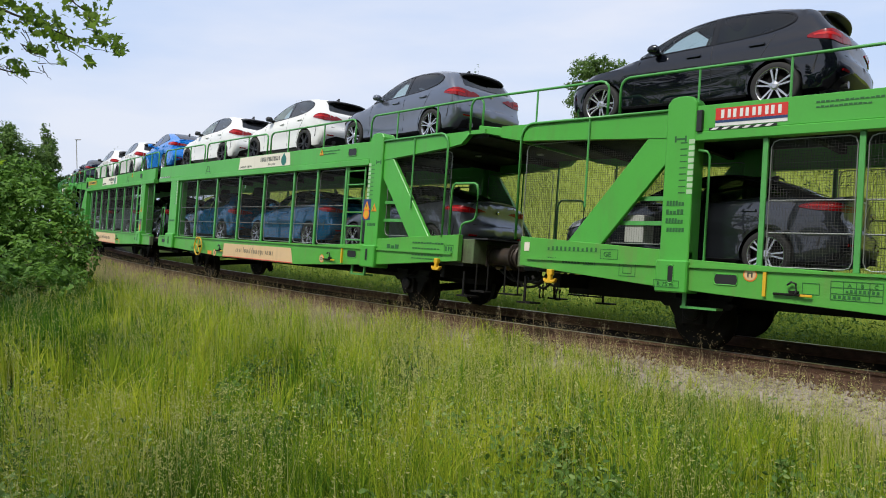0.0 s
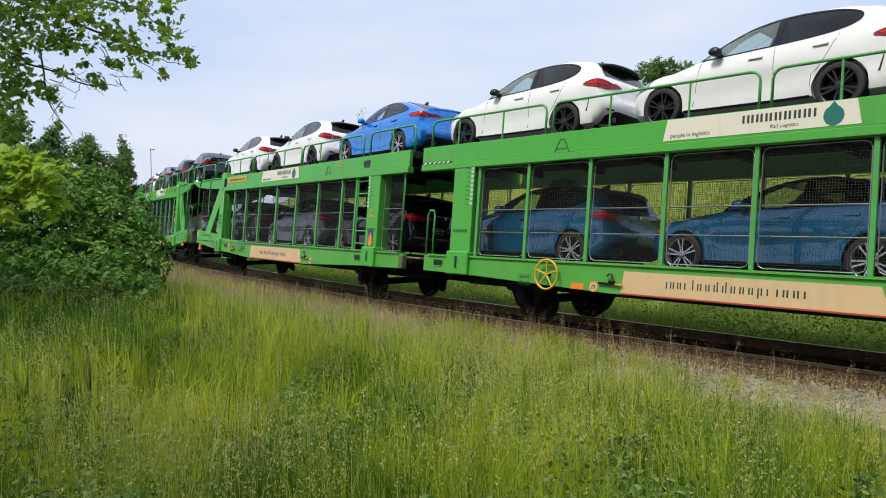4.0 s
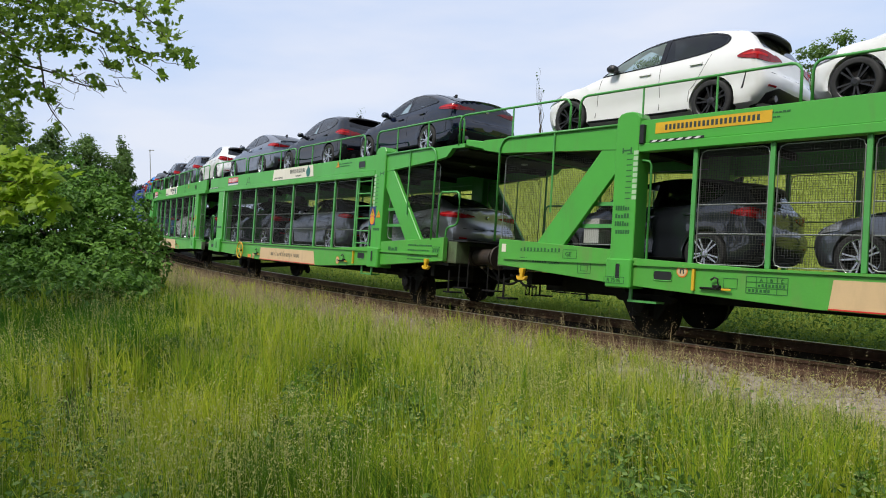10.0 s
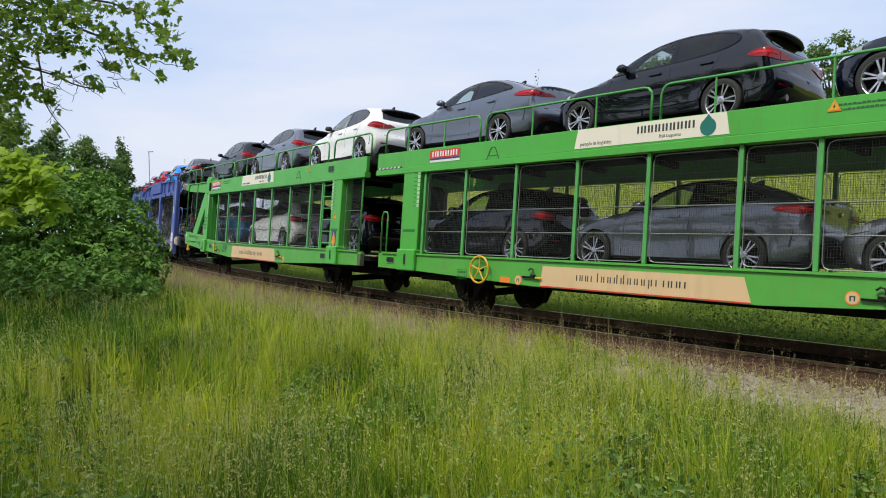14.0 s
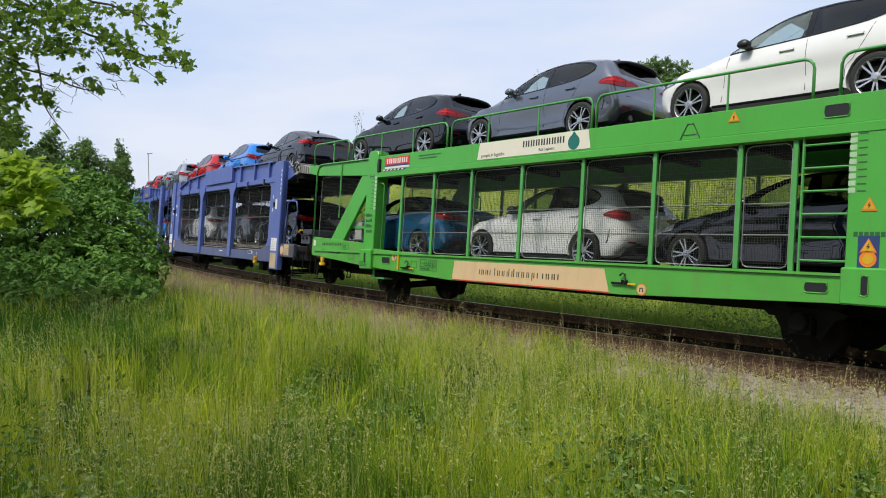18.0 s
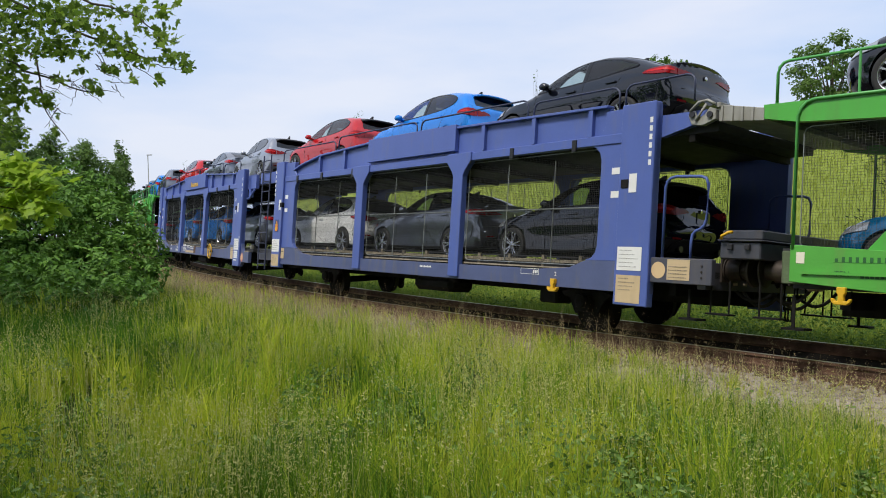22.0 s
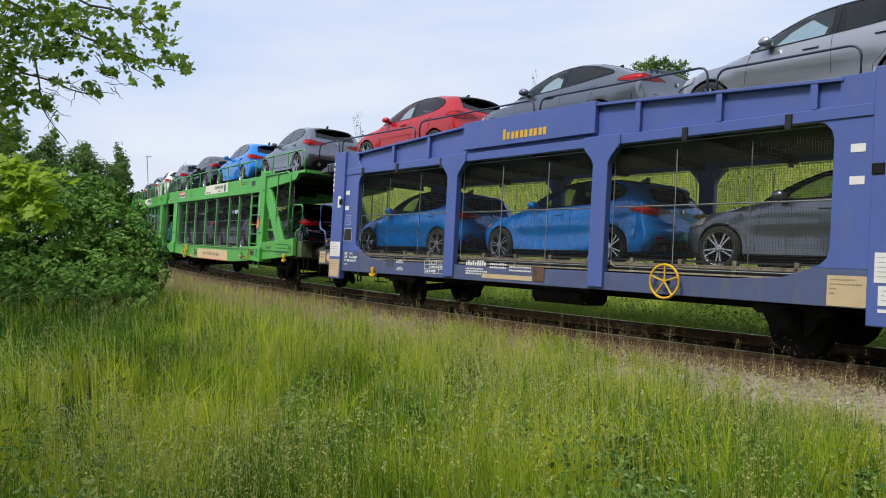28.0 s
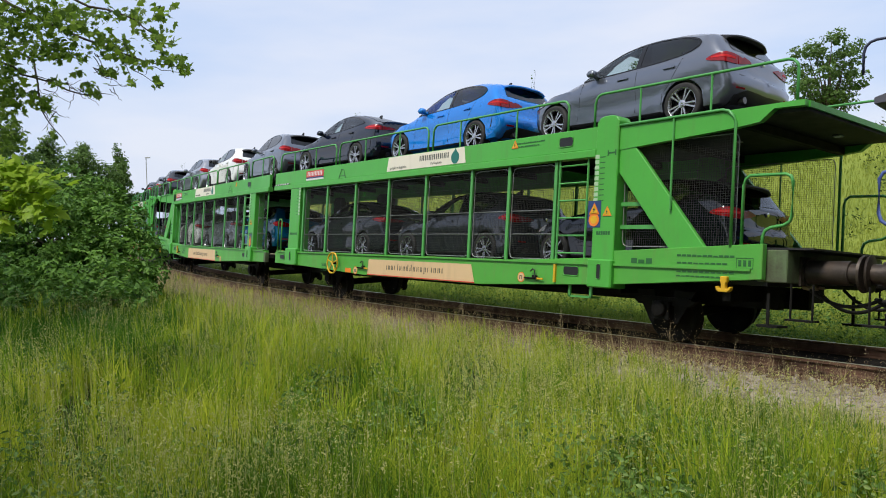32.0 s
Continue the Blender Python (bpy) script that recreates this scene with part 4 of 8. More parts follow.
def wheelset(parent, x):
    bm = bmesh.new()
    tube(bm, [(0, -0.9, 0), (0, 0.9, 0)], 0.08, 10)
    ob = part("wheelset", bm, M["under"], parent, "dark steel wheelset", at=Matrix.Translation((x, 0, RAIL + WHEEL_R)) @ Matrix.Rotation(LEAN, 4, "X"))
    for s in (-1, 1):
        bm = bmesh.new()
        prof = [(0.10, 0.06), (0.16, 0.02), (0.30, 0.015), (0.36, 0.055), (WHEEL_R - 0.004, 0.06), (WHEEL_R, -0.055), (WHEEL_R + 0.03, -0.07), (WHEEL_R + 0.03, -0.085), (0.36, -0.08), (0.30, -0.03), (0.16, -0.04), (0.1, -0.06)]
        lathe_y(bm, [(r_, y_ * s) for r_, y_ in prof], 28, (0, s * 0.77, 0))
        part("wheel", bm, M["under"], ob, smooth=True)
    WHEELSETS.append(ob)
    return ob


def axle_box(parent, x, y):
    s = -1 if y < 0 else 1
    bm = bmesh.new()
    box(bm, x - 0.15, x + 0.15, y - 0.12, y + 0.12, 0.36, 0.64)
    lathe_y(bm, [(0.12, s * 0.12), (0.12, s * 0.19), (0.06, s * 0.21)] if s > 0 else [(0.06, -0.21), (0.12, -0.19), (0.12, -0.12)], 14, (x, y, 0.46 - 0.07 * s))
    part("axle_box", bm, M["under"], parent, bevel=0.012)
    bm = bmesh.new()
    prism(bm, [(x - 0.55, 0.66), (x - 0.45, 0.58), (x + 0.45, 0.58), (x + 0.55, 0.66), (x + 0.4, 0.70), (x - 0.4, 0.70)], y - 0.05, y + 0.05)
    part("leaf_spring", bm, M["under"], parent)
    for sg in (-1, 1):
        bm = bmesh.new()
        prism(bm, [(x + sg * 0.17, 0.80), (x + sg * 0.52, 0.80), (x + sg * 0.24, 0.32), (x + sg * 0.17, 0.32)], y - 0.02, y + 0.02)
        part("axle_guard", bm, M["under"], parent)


def sag(p, q, drop, n=10):
    """Points of a hose hung between two ends."""
    p, q = Vector(p), Vector(q)
    return [p.lerp(q, k / n) - Vector((0, 0, drop * (1 - (2 * k / n - 1) ** 2))) for k in range(n + 1)]


def buffer_pair(parent, x_end, d, more=0.0):
    """Two side buffers, the draw hook, hoses and cocks at an outer end that looks to d."""
    for y in (-0.875, 0.875):
        bm = bmesh.new()
        box(bm, min(x_end, x_end + d * 0.03), max(x_end, x_end + d * 0.03), y - 0.19, y + 0.19, 0.98, 1.35)
        tube(bm, [(x_end, y, 1.16), (x_end + d * 0.05, y, 1.16)], 0.185, 18)
        tube(bm, [(x_end + d * 0.05, y, 1.16), (x_end + d * (0.26 + more), y, 1.16)], 0.155, 18)
        b = part("buffer", bm, M["greasy"], parent, "dark greasy brown buffer", 0, True)
        b.data.set_sharp_from_angle(angle=radians(40))
        bm = bmesh.new()
        tube(bm, [(x_end + d * (0.25 + more), y, 1.16), (x_end + d * (0.40 + more), y, 1.16)], 0.125, 16)
        tube(bm, [(x_end + d * (0.385 + more), y, 1.16), (x_end + d * (0.40 + more), y, 1.16), (x_end + d * (0.43 + more), y, 1.16)], [0.20, 0.235, 0.225], 22)
        part("buffer_head", bm, M["greasy"], b, "", 0, True).data.set_sharp_from_angle(angle=radians(40))
    bm = bmesh.new()
    tube(bm, [(x_end, 0, 1.05), (x_end + d * (0.5 + more), 0, 1.03), (x_end + d * (0.62 + more), 0, 0.98)], 0.05, 8)
    part("draw_hook", bm, M["under"], parent)
    for k in range(3):
        bm = bmesh.new()
        x = x_end + d * (0.34 + more + 0.06 * k)
        tube(bm, [(x, -0.05, 0.98 - 0.16 * k), (x, 0.05, 0.98 - 0.16 * k), (x, 0.05, 0.80 - 0.16 * k), (x, -0.05, 0.80 - 0.16 * k)], 0.022, 6, True)
        part("chain_link", bm, M["under"], parent, smooth=True)
    for y, drop in ((-0.62, 0.16), (-0.38, 0.24), (0.4, 0.2)):
        bm = bmesh.new()
        tube(bm, sag((x_end - d * 0.1, y, 0.95), (x_end + d * (0.46 + more), y * 0.8, 0.86), drop), 0.024, 8)
        part("brake_hose", bm, M["rubber"], parent, smooth=True)
    for y in (-0.62, -0.38):
        bm = bmesh.new()
        tube(bm, [(x_end - d * 0.16, y, 0.97), (x_end - d * 0.06, y, 0.95)], 0.04, 8)
        box(bm, x_end - 0.02, x_end + 0.02, y - 0.10, y - 0.02, 0.94, 0.975)
        part("brake_cock", bm, M["cock"], parent, "pale worn brake cock", 0.004)
    for y in (-1.28, 1.28):
        bm = bmesh.new()
        for q in (0.02, 0.30):
            tube(bm, [(x_end + d * q, y, 1.0), (x_end + d * q, y, 0.55)], 0.014, 5)
        box(bm, min(x_end, x_end + d * 0.34), max(x_end, x_end + d * 0.34), y - 0.10, y + 0.10, 0.53, 0.555)
        part("shunter_step", bm, M["under"], parent)


def lashing_hook(parent, x, z=0.80):
    """An anchor-shaped rope hook."""
    bm = bmesh.new()
    prism(bm, [(x - 0.065, z), (x + 0.065, z), (x + 0.105, z + 0.03), (x + 0.115, z + 0.075), (x + 0.085, z + 0.075), (x + 0.07, z + 0.045), (x + 0.035, z + 0.045), (x + 0.03, z + 0.11), (x + 0.05, z + 0.14), (x + 0.05, z + 0.21), (x - 0.05, z + 0.21), (x - 0.05, z + 0.14), (x - 0.03, z + 0.11), (x - 0.035, z + 0.045), (x - 0.07, z + 0.045), (x - 0.085, z + 0.075), (x - 0.115, z + 0.075), (x - 0.105, z + 0.03)], -1.57, -1.50)
    part("rope_hook", bm, M["yellow"], parent, "yellow rope hook", 0.008)


def hand_wheel(parent, x, z, r, y=-1.60):
    bm = bmesh.new()
    tube(bm, [(x + r * math.cos(a * math.pi / 12), y, z + r * math.sin(a * math.pi / 12)) for a in range(24)], 0.020, 6, True)
    w = part("hand_wheel", bm, M["yellow"], parent, "yellow brake hand wheel", smooth=True)
    for k in range(5):
        a = k * 2 * math.pi / 5 + 0.3
        bm = bmesh.new()
        tube(bm, [(x, y, z), (x + r * math.cos(a), y, z + r * math.sin(a))], 0.014, 5)
        part("spoke", bm, M["yellow"], w)
    bm = bmesh.new()
    tube(bm, [(x, y, z), (x, -1.46, z)], 0.03, 8)
    part("spindle", bm, M["under"], w)


def sheet(parent, name, pts, y, material, label="", thick=0.003):
    """A flat sign on the near side: (x, z) corners, on the plane y."""
    bm = bmesh.new()
    prism(bm, pts, y - thick, y)
    return part(name, bm, material, parent, label)


def bars(parent, x0, x1, z0, z1, y, n, material, gap=0.25, seed=1, name="marking"):
    """Lettering that is not spelt out: a row of bars."""
    rnd = random.Random(seed)
    w, foot = (x1 - x0) / n, (z1 - z0) * 0.03
    pts = [(x0, z0), (x1, z0)]
    for i in range(n - 1, -1, -1):
        h = z0 + (z1 - z0) * (1 if rnd.random() < 0.75 else 0.72)
        a, b = x0 + i * w + w * gap / 2, x0 + (i + 1) * w - w * gap / 2
        pts += [(b, z0 + foot), (b, h), (a, h), (a, z0 + foot)]
    bm = bmesh.new()
    prism(bm, pts, y - 0.002, y)
    return part(name, bm, material, parent)


def block_letters(parent, x0, x1, z0, z1, y, n, material, s=0.32, rise="A"):
    """A brand word as plain upright bars, two to a letter; rise: A tall, x low, g hanging."""
    w = (x1 - x0) / n
    for i in range(n):
        a, b = x0 + i * w + w * 0.10, x0 + (i + 1) * w - w * 0.10
        t = (b - a) * s
        kind = rise[i % len(rise)]
        for k, q in enumerate((a, b - t)):
            hi_ = z1 if kind == "A" and (k == 0 or rise == "A") else z0 + (z1 - z0) * 0.68
            lo_ = z0 - (z1 - z0) * 0.3 if kind == "g" and k else z0
            sheet(parent, "letter_bar", [(q, lo_), (q + t, lo_), (q + t, hi_), (q, hi_)], y, material, thick=0.002)


def load_table(parent, x0, z0, y, material, w=0.60, h=0.24):
    """A load-limit table: ruled lines, its column heads and rows of bars."""
    t = 0.008
    boxes("load_table", [(x0, x0 + w, y - 0.002, y, z0 + h * k / 3 - t / 2, z0 + h * k / 3 + t / 2) for k in range(4)] + [(x0 + w * q - t / 2, x0 + w * q + t / 2, y - 0.0035, y - 0.002, z0, z0 + h) for q in (0.0, 0.25, 0.5, 0.75, 1.0)], material, parent, "ruled load table")
    for q, word in ((0.33, "A"), (0.58, "B"), (0.83, "C")):
        lettering(word, h * 0.30, material, parent, Matrix.Translation((x0 + w * q, y - 0.002, z0 + h * 0.71)) @ ON_SIDE)
    bars(parent, x0 + w * 0.28, x0 + w * 0.95, z0 + h * 0.41, z0 + h * 0.58, y, 8, material, 0.4, 3)
    bars(parent, x0 + w * 0.04, x0 + w * 0.6, z0 + h * 0.08, z0 + h * 0.25, y, 6, material, 0.4, 4)


def frame_mark(parent, x0, x1, z0, z1, y, material):
    """A thin ruled box."""
    t = 0.007
    boxes("marking_frame", [(x0, x1, y - 0.002, y, z0, z0 + t), (x0, x1, y - 0.002, y, z1 - t, z1), (x0, x0 + t, y - 0.002, y, z0 + t, z1 - t), (x1 - t, x1, y - 0.002, y, z0 + t, z1 - t)], material, parent)


def jack_sign(parent, x, z, r=0.088, label="round orange ring sign"):
    bm = bmesh.new()
    lathe_y(bm, [(0.02, -0.003), (r, -0.003), (r, 0)], 18, (x, -1.503, z))
    p = part("jack_sign", bm, M["orange"], parent, label)
    bm = bmesh.new()
    lathe_y(bm, [(0.01, -0.003), (r * 0.82, -0.003), (r * 0.82, 0)], 16, (x, -1.507, z))
    part("sign_field", bm, M["beige"], p)
    boxes("pictogram", [(x - r * 0.38, x - r * 0.18, -1.513, -1.511, z - r * 0.4, z + r * 0.15), (x + r * 0.18, x + r * 0.38, -1.513, -1.511, z - r * 0.4, z + r * 0.15), (x - r * 0.38, x + r * 0.38, -1.513, -1.511, z + r * 0.15, z + r * 0.32)], M["ink"], p)


def pull_lever(parent, x, z):
    """A brake lever on its bracket, its grip painted yellow."""
    bm = bmesh.new()
    box(bm, x - 0.20, x + 0.16, -1.545, -1.50, z - 0.03, z)
    box(bm, x - 0.02, x + 0.10, -1.53, -1.50, z, z + 0.035)
    b = part("lever_bracket", bm, M["under"], parent, bevel=0.006)
    bm = bmesh.new()
    tube(bm, [(x - 0.03, -1.55, z + 0.10), (x + 0.02, -1.55, z + 0.14), (x + 0.07, -1.55, z + 0.12), (x + 0.08, -1.55, z + 0.02), (x + 0.06, -1.55, z - 0.02)], 0.014, 6)
    part("lever", bm, M["steel_dark"], b, smooth=True)
    boxes("grip", [(x + 0.12, x + 0.26, -1.55, -1.53, z - 0.035, z - 0.005)], M["yellow"], b, "yellow grip", 0.005)


def slot(parent, x, z, w=0.30, h=0.16, y=-1.505, material=None):
    bm = bmesh.new()
    tube(bm, frame_loop(x - w / 2, x + w / 2, z - h / 2, z + h / 2, y, c=0.03), 0.009, 5, True)
    ob = part("slot_frame", bm, material or M["green"], parent)
    sheet(ob, "slot_opening", [(x - w / 2, z - h / 2), (x + w / 2, z - h / 2), (x + w / 2, z + h / 2), (x - w / 2, z + h / 2)], y, M["black"], "dark opening")


def triangle(parent, x, z, r, y, plate=False):
    if plate:
        sheet(parent, "warning_plate", [(x - r * 1.25, z - r * 2.7), (x + r * 1.25, z - r * 2.7), (x + r * 1.25, z + r * 1.3), (x - r * 1.25, z + r * 1.3)], y, M["ink_blue"], "blue plate with orange warning signs")
        bm = bmesh.new()
        lathe_y(bm, [(r * 0.6, -0.003), (r * 1.0, -0.003), (r * 1.0, 0)], 18, (x, y - 0.004, z - r * 1.55))
        part("prohibition_disc", bm, M["orange"], parent)
        bm = bmesh.new()
        lathe_y(bm, [(r * 0.1, -0.003), (r * 0.62, -0.003), (r * 0.62, 0)], 14, (x, y - 0.007, z - r * 1.55))
        part("prohibition_centre", bm, M["yellow"], parent)
    t = sheet(parent, "warning_triangle", [(x - r, z - r * 0.75), (x + r, z - r * 0.75), (x, z + r)], y - 0.004, M["orange"], "orange warning triangle")
    sheet(t, "triangle_field", [(x - r * 0.72, z - r * 0.58), (x + r * 0.72, z - r * 0.58), (x, z + r * 0.7)], y - 0.008, M["yellow"])
    sheet(t, "flash", [(x - r * 0.1, z - r * 0.45), (x + r * 0.2, z + r * 0.05), (x, z + r * 0.05), (x + r * 0.1, z + r * 0.45), (x - r * 0.2, z - r * 0.08), (x, z - r * 0.08)], y - 0.012, M["ink"])


def tower(parent, x0, x1, s, top=3.44, low=0.80, scale_at="lo", color="green"):
    """A box post on the side s, its foot swelling over the sill, with its height scale."""
    y0 = s * 1.52
    bm = bmesh.new()
    c = 0.10
    prism(bm, [(x0, low + 0.03), (x0 + 0.03, low), (x1 - 0.03, low), (x1, low + 0.03), (x1, top - c), (x1 - 0.06, top - 0.02), (x1 - 0.16, top), (x0 + 0.16, top), (x0 + 0.06, top - 0.02), (x0, top - c)], min(y0, s * 1.22), max(y0, s * 1.22))
    p = part("post", bm, M[color], parent, "" if color == "green" else "dark inner post on the far side", 0.012)
    bm = bmesh.new()
    box(bm, x0 - 0.02, x1 + 0.02, min(s * 1.585, s * 1.2), max(s * 1.585, s * 1.2), low - 0.02, low + 0.42)
    part("post_foot", bm, M[color], p, bevel=0.02)
    if s < 0:
        sx = x0 if scale_at == "lo" else x1
        d = 1 if scale_at == "lo" else -1
        for k in range(9):
            z = 2.12 + k * 0.085
            a, b = min(sx, sx + d * 0.08), max(sx, sx + d * 0.08)
            sheet(p, "scale_field", [(a, z), (b, z), (b, z + 0.06), (a, z + 0.06)], -1.52, M["scale"])
            a, b = min(sx + d * 0.10, sx + d * 0.20), max(sx + d * 0.10, sx + d * 0.20)
            sheet(p, "scale_tick", [(a, z + 0.01), (b, z + 0.01), (b, z + 0.025), (a, z + 0.025)], -1.52, M["ink_green"])
        cx = (x0 + x1) / 2 + d * 0.05
        sheet(p, "gauge_mark", [(cx - 0.03, 2.83), (cx - 0.005, 2.83), (cx - 0.005, 2.86), (cx + 0.115, 2.86), (cx + 0.115, 2.83), (cx + 0.14, 2.83), (cx + 0.14, 2.915), (cx + 0.115, 2.915), (cx + 0.115, 2.885), (cx - 0.005, 2.885), (cx - 0.005, 2.915), (cx - 0.03, 2.915)], -1.52, M["ink_green"])
        bars(p, x0 + 0.08, x1 - 0.08, 1.60, 1.66, -1.52, 6, M["ink_green"], 0.2, 3)
        slot(p, (x0 + x1) / 2, 1.03, 0.085, 0.24, -1.587, M["green"])
    return p


def green_unit(front, red_plate=True, yellow_plate=False, flap=True):
    """One half of a green car-carrier: front=True has the brace at its leading end."""
    u = new("car_carrier_wagon")
    tagged(u, "bright green double-deck car-carrier wagon with mesh sides, on rails", "railway wagon", "wagons of the train")
    if front:
        xe, xr = 7.28, -6.95            # outer end, inner end
        xb, xm, tip = 7.85, 6.82, 7.74  # buffer beam, mesh, deck tip
        t_out, t_in = (4.44, 4.88), (-6.17, -5.60)
        lad = (3.64, 4.25)
        barx = [3.55, 2.40, 1.35, -0.12, -1.5, -2.9, -4.25, -5.50]
        hoops = [(4.32, 7.62, (5.2, 6.4)), (0.02, 3.75, (0.9, 2.5)), (-3.78, -0.15, (-2.6, -1.2)), (-7.0, -3.95, (-6.2, -5.0))]
        sign, ban, axles = (-1.5, 1.12), (-2.15, 1.62), (5.5, -4.5)
    else:
        xe, xr = -6.71, 7.95
        xb, xm, tip = -6.86, -6.83, -7.27
        t_out, t_in = (-4.30, -3.88), (6.28, 6.80)
        lad = (5.70, 6.30)
        barx = [5.6, 4.85, 3.49, 2.1, 0.69, -0.68, -1.85, -2.96]
        hoops = [(6.1, 8.03, (7.1,)), (2.3, 5.77, (4.6, 3.4)), (-1.4, 2.2, (1.0, -0.3)), (-5.1, -1.54, (-2.7, -3.9)), (-8.0, -5.3, (-6.6,))]
        sign, ban, axles = (-0.45, 2.2), (-1.05, 2.80), (5.6, -3.95)
        if not flap:
            xm, tip = -6.68, -7.12
            hoops[-1] = (-6.97, -5.3, (-6.0,))
    d = 1 if front else -1
    lo, hi = min(xe, xr), max(xe, xr)
    for s in (-1, 1):
        # sill: deeper in the middle, raised over the outer end
        if front:
            pts = [(xr, 0.83), (t_in[1] + 0.2, 0.80), (ban[0] - 0.2, 0.69), (ban[1] + 0.15, 0.69), (t_out[0] - 0.4, 0.80), (t_out[1] + 0.2, 0.86), (xe, 1.03), (xe, 1.49), (t_out[1], 1.36), (t_out[0], 1.34), (t_out[0], 1.24), (ban[1] + 0.1, 1.13), (xr, 1.13)]
        else:
            pts = [(xr, 0.83), (t_in[0] - 0.2, 0.80), (ban[1] + 0.2, 0.69), (ban[0] - 0.15, 0.69), (t_out[1] + 0.4, 0.80), (t_out[0] - 0.2, 0.86), (xe, 1.03), (xe, 1.49), (t_out[0], 1.36), (t_out[1], 1.34), (t_out[1], 1.24), (ban[0] - 0.1, 1.13), (xr, 1.13)]
        bm = bmesh.new()
        prism(bm, pts, min(s * 1.50, s * 1.40), max(s * 1.50, s * 1.40))
        part("sill", bm, M["green_side"], u, bevel=0.006)
        bm = bmesh.new()
        prism(bm, [(lo + 0.15, 1.13), (hi - 0.15, 1.13), (hi - 0.15, 1.165), (lo + 0.15, 1.165)], min(s * 1.53, s * 1.36), max(s * 1.53, s * 1.36))
        part("sill_flange", bm, M["green_side"], u)
        # upper beam between the posts, with its lower lip
        a, b = (xr - 0.25, t_out[0]) if front else (t_out[1], xr + 0.0)
        boxes("upper_beam", [(a, b, min(s * 1.50, s * 1.42), max(s * 1.50, s * 1.42), 2.96, 3.31)], M["green"], u, bevel=0.006)
        boxes("beam_flange", [(a, b, min(s * 1.53, s * 1.38), max(s * 1.53, s * 1.38), 2.83, 2.955)], M["green"], u, bevel=0.01)
        # deck edge over the outer end, sloped below
        o = t_out[1] if front else t_out[0]
        bm = bmesh.new()
        prism(bm, [(o, 2.91), (xm, 3.035), (7.15, 3.075), (7.34, 3.225), (tip, 3.215), (tip, 3.29), (o, 3.27)] if front else [(o, 2.91), (xm, 3.035), (tip, 3.12), (tip, 3.30), (o, 3.27)], min(s * 1.48, s * 1.38), max(s * 1.48, s * 1.38))
        part("deck_edge", bm, M["green"], u)
        tower(u, *t_out, s, 3.46, 0.80, "lo" if front else "hi")
        # inner posts: green on the near side, near-black on the far side
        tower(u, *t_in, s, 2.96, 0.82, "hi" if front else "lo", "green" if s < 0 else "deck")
        # the slanting brace
        bm = bmesh.new()
        x1, x2 = o, xe - d * 0.88
        prism(bm, [(x1, 3.28), (x1, 2.56), (x2 - d * 0.56, 1.40), (x2 + d * 0.02, 1.43)], min(s * 1.47, s * 1.39), max(s * 1.47, s * 1.39))
        part("brace", bm, M["green"], u, bevel=0.008)
        for z in (1.70, 2.05):
            boxes("cross_rail", [(min(x1, x1 + d * (0.6 if z > 1.9 else 1.0)), max(x1, x1 + d * (0.6 if z > 1.9 else 1.0)), min(s * 1.38, s * 1.33), max(s * 1.38, s * 1.33), z, z + 0.06)], M["green_rail"], u)
        # mesh in the outer end
        m0, m1 = min(o, xm), max(o, xm)
        wire_panel(u, m0 + 0.02, m1, 1.42, 3.0, s * 1.36, False)
        bm = bmesh.new()
        tube(bm, [(xm, s * 1.495, 1.44), (xm, s * 1.495, 3.10), (xm - d * 0.035, s * 1.495, 3.20), (xm - d * 0.11, s * 1.495, 3.27), (xm - d * 0.20, s * 1.495, 3.295), (o, s * 1.495, 3.285)], 0.022, 7)
        part("mesh_frame", bm, M["green_rail"], u, smooth=True)
        bm = bmesh.new()
        xx = (m0 + m1) / 2
        tube(bm, [(xx, s * 1.495, 1.95), (xx, s * 1.495, 3.28)], 0.017, 6)
        part("mesh_stay", bm, M["green_rail"], u)
        # mesh door at the inner end of the trailing half
        if not front:
            wire_panel(u, 6.83, 7.68, 1.17, 2.95, s * 1.40)
            bm = bmesh.new()
            tube(bm, [(7.72, s * 1.43, 1.15), (7.72, s * 1.43, 2.86), (7.64, s * 1.43, 2.94), (6.83, s * 1.43, 2.95)], 0.022, 7)
            part("door_frame", bm, M["green_rail"], u, smooth=True)
        else:
            bm = bmesh.new()
            tube(bm, [(-6.98, s * 1.43, 1.13), (-6.98, s * 1.43, 1.95), (-6.94, s * 1.43, 2.04), (-6.82, s * 1.43, 2.04), (-6.78, s * 1.43, 1.95), (-6.78, s * 1.43, 1.13)], 0.02, 7)
            part("grab_rail", bm, M["green_rail"], u, smooth=True)
        # bridge flap beyond the deck, a tall grab rail and a box at the scale post of the trailing half
        if not front:
            bm = bmesh.new()
            tube(bm, [(-3.78, s * 1.43, 1.20), (-3.70, s * 1.43, 1.24), (-3.70, s * 1.43, 2.62), (-3.74, s * 1.43, 2.70), (-3.86, s * 1.43, 2.72)], 0.018, 7)
            part("grab_rail", bm, M["green_rail"], u, smooth=True)
            boxes("lamp_bracket", [(-3.86, -3.78, min(s * 1.56, s * 1.46), max(s * 1.56, s * 1.46), 2.95, 3.24)], M["black"], u, "black upright bracket", 0.008)
            boxes("end_plate", [(7.80, 7.955, min(s * 1.505, s * 1.40), max(s * 1.505, s * 1.40), 0.83, 1.10)], M["grimy"], u, "grimy brown end of the sill", 0.006)
        else:
            bm = bmesh.new()
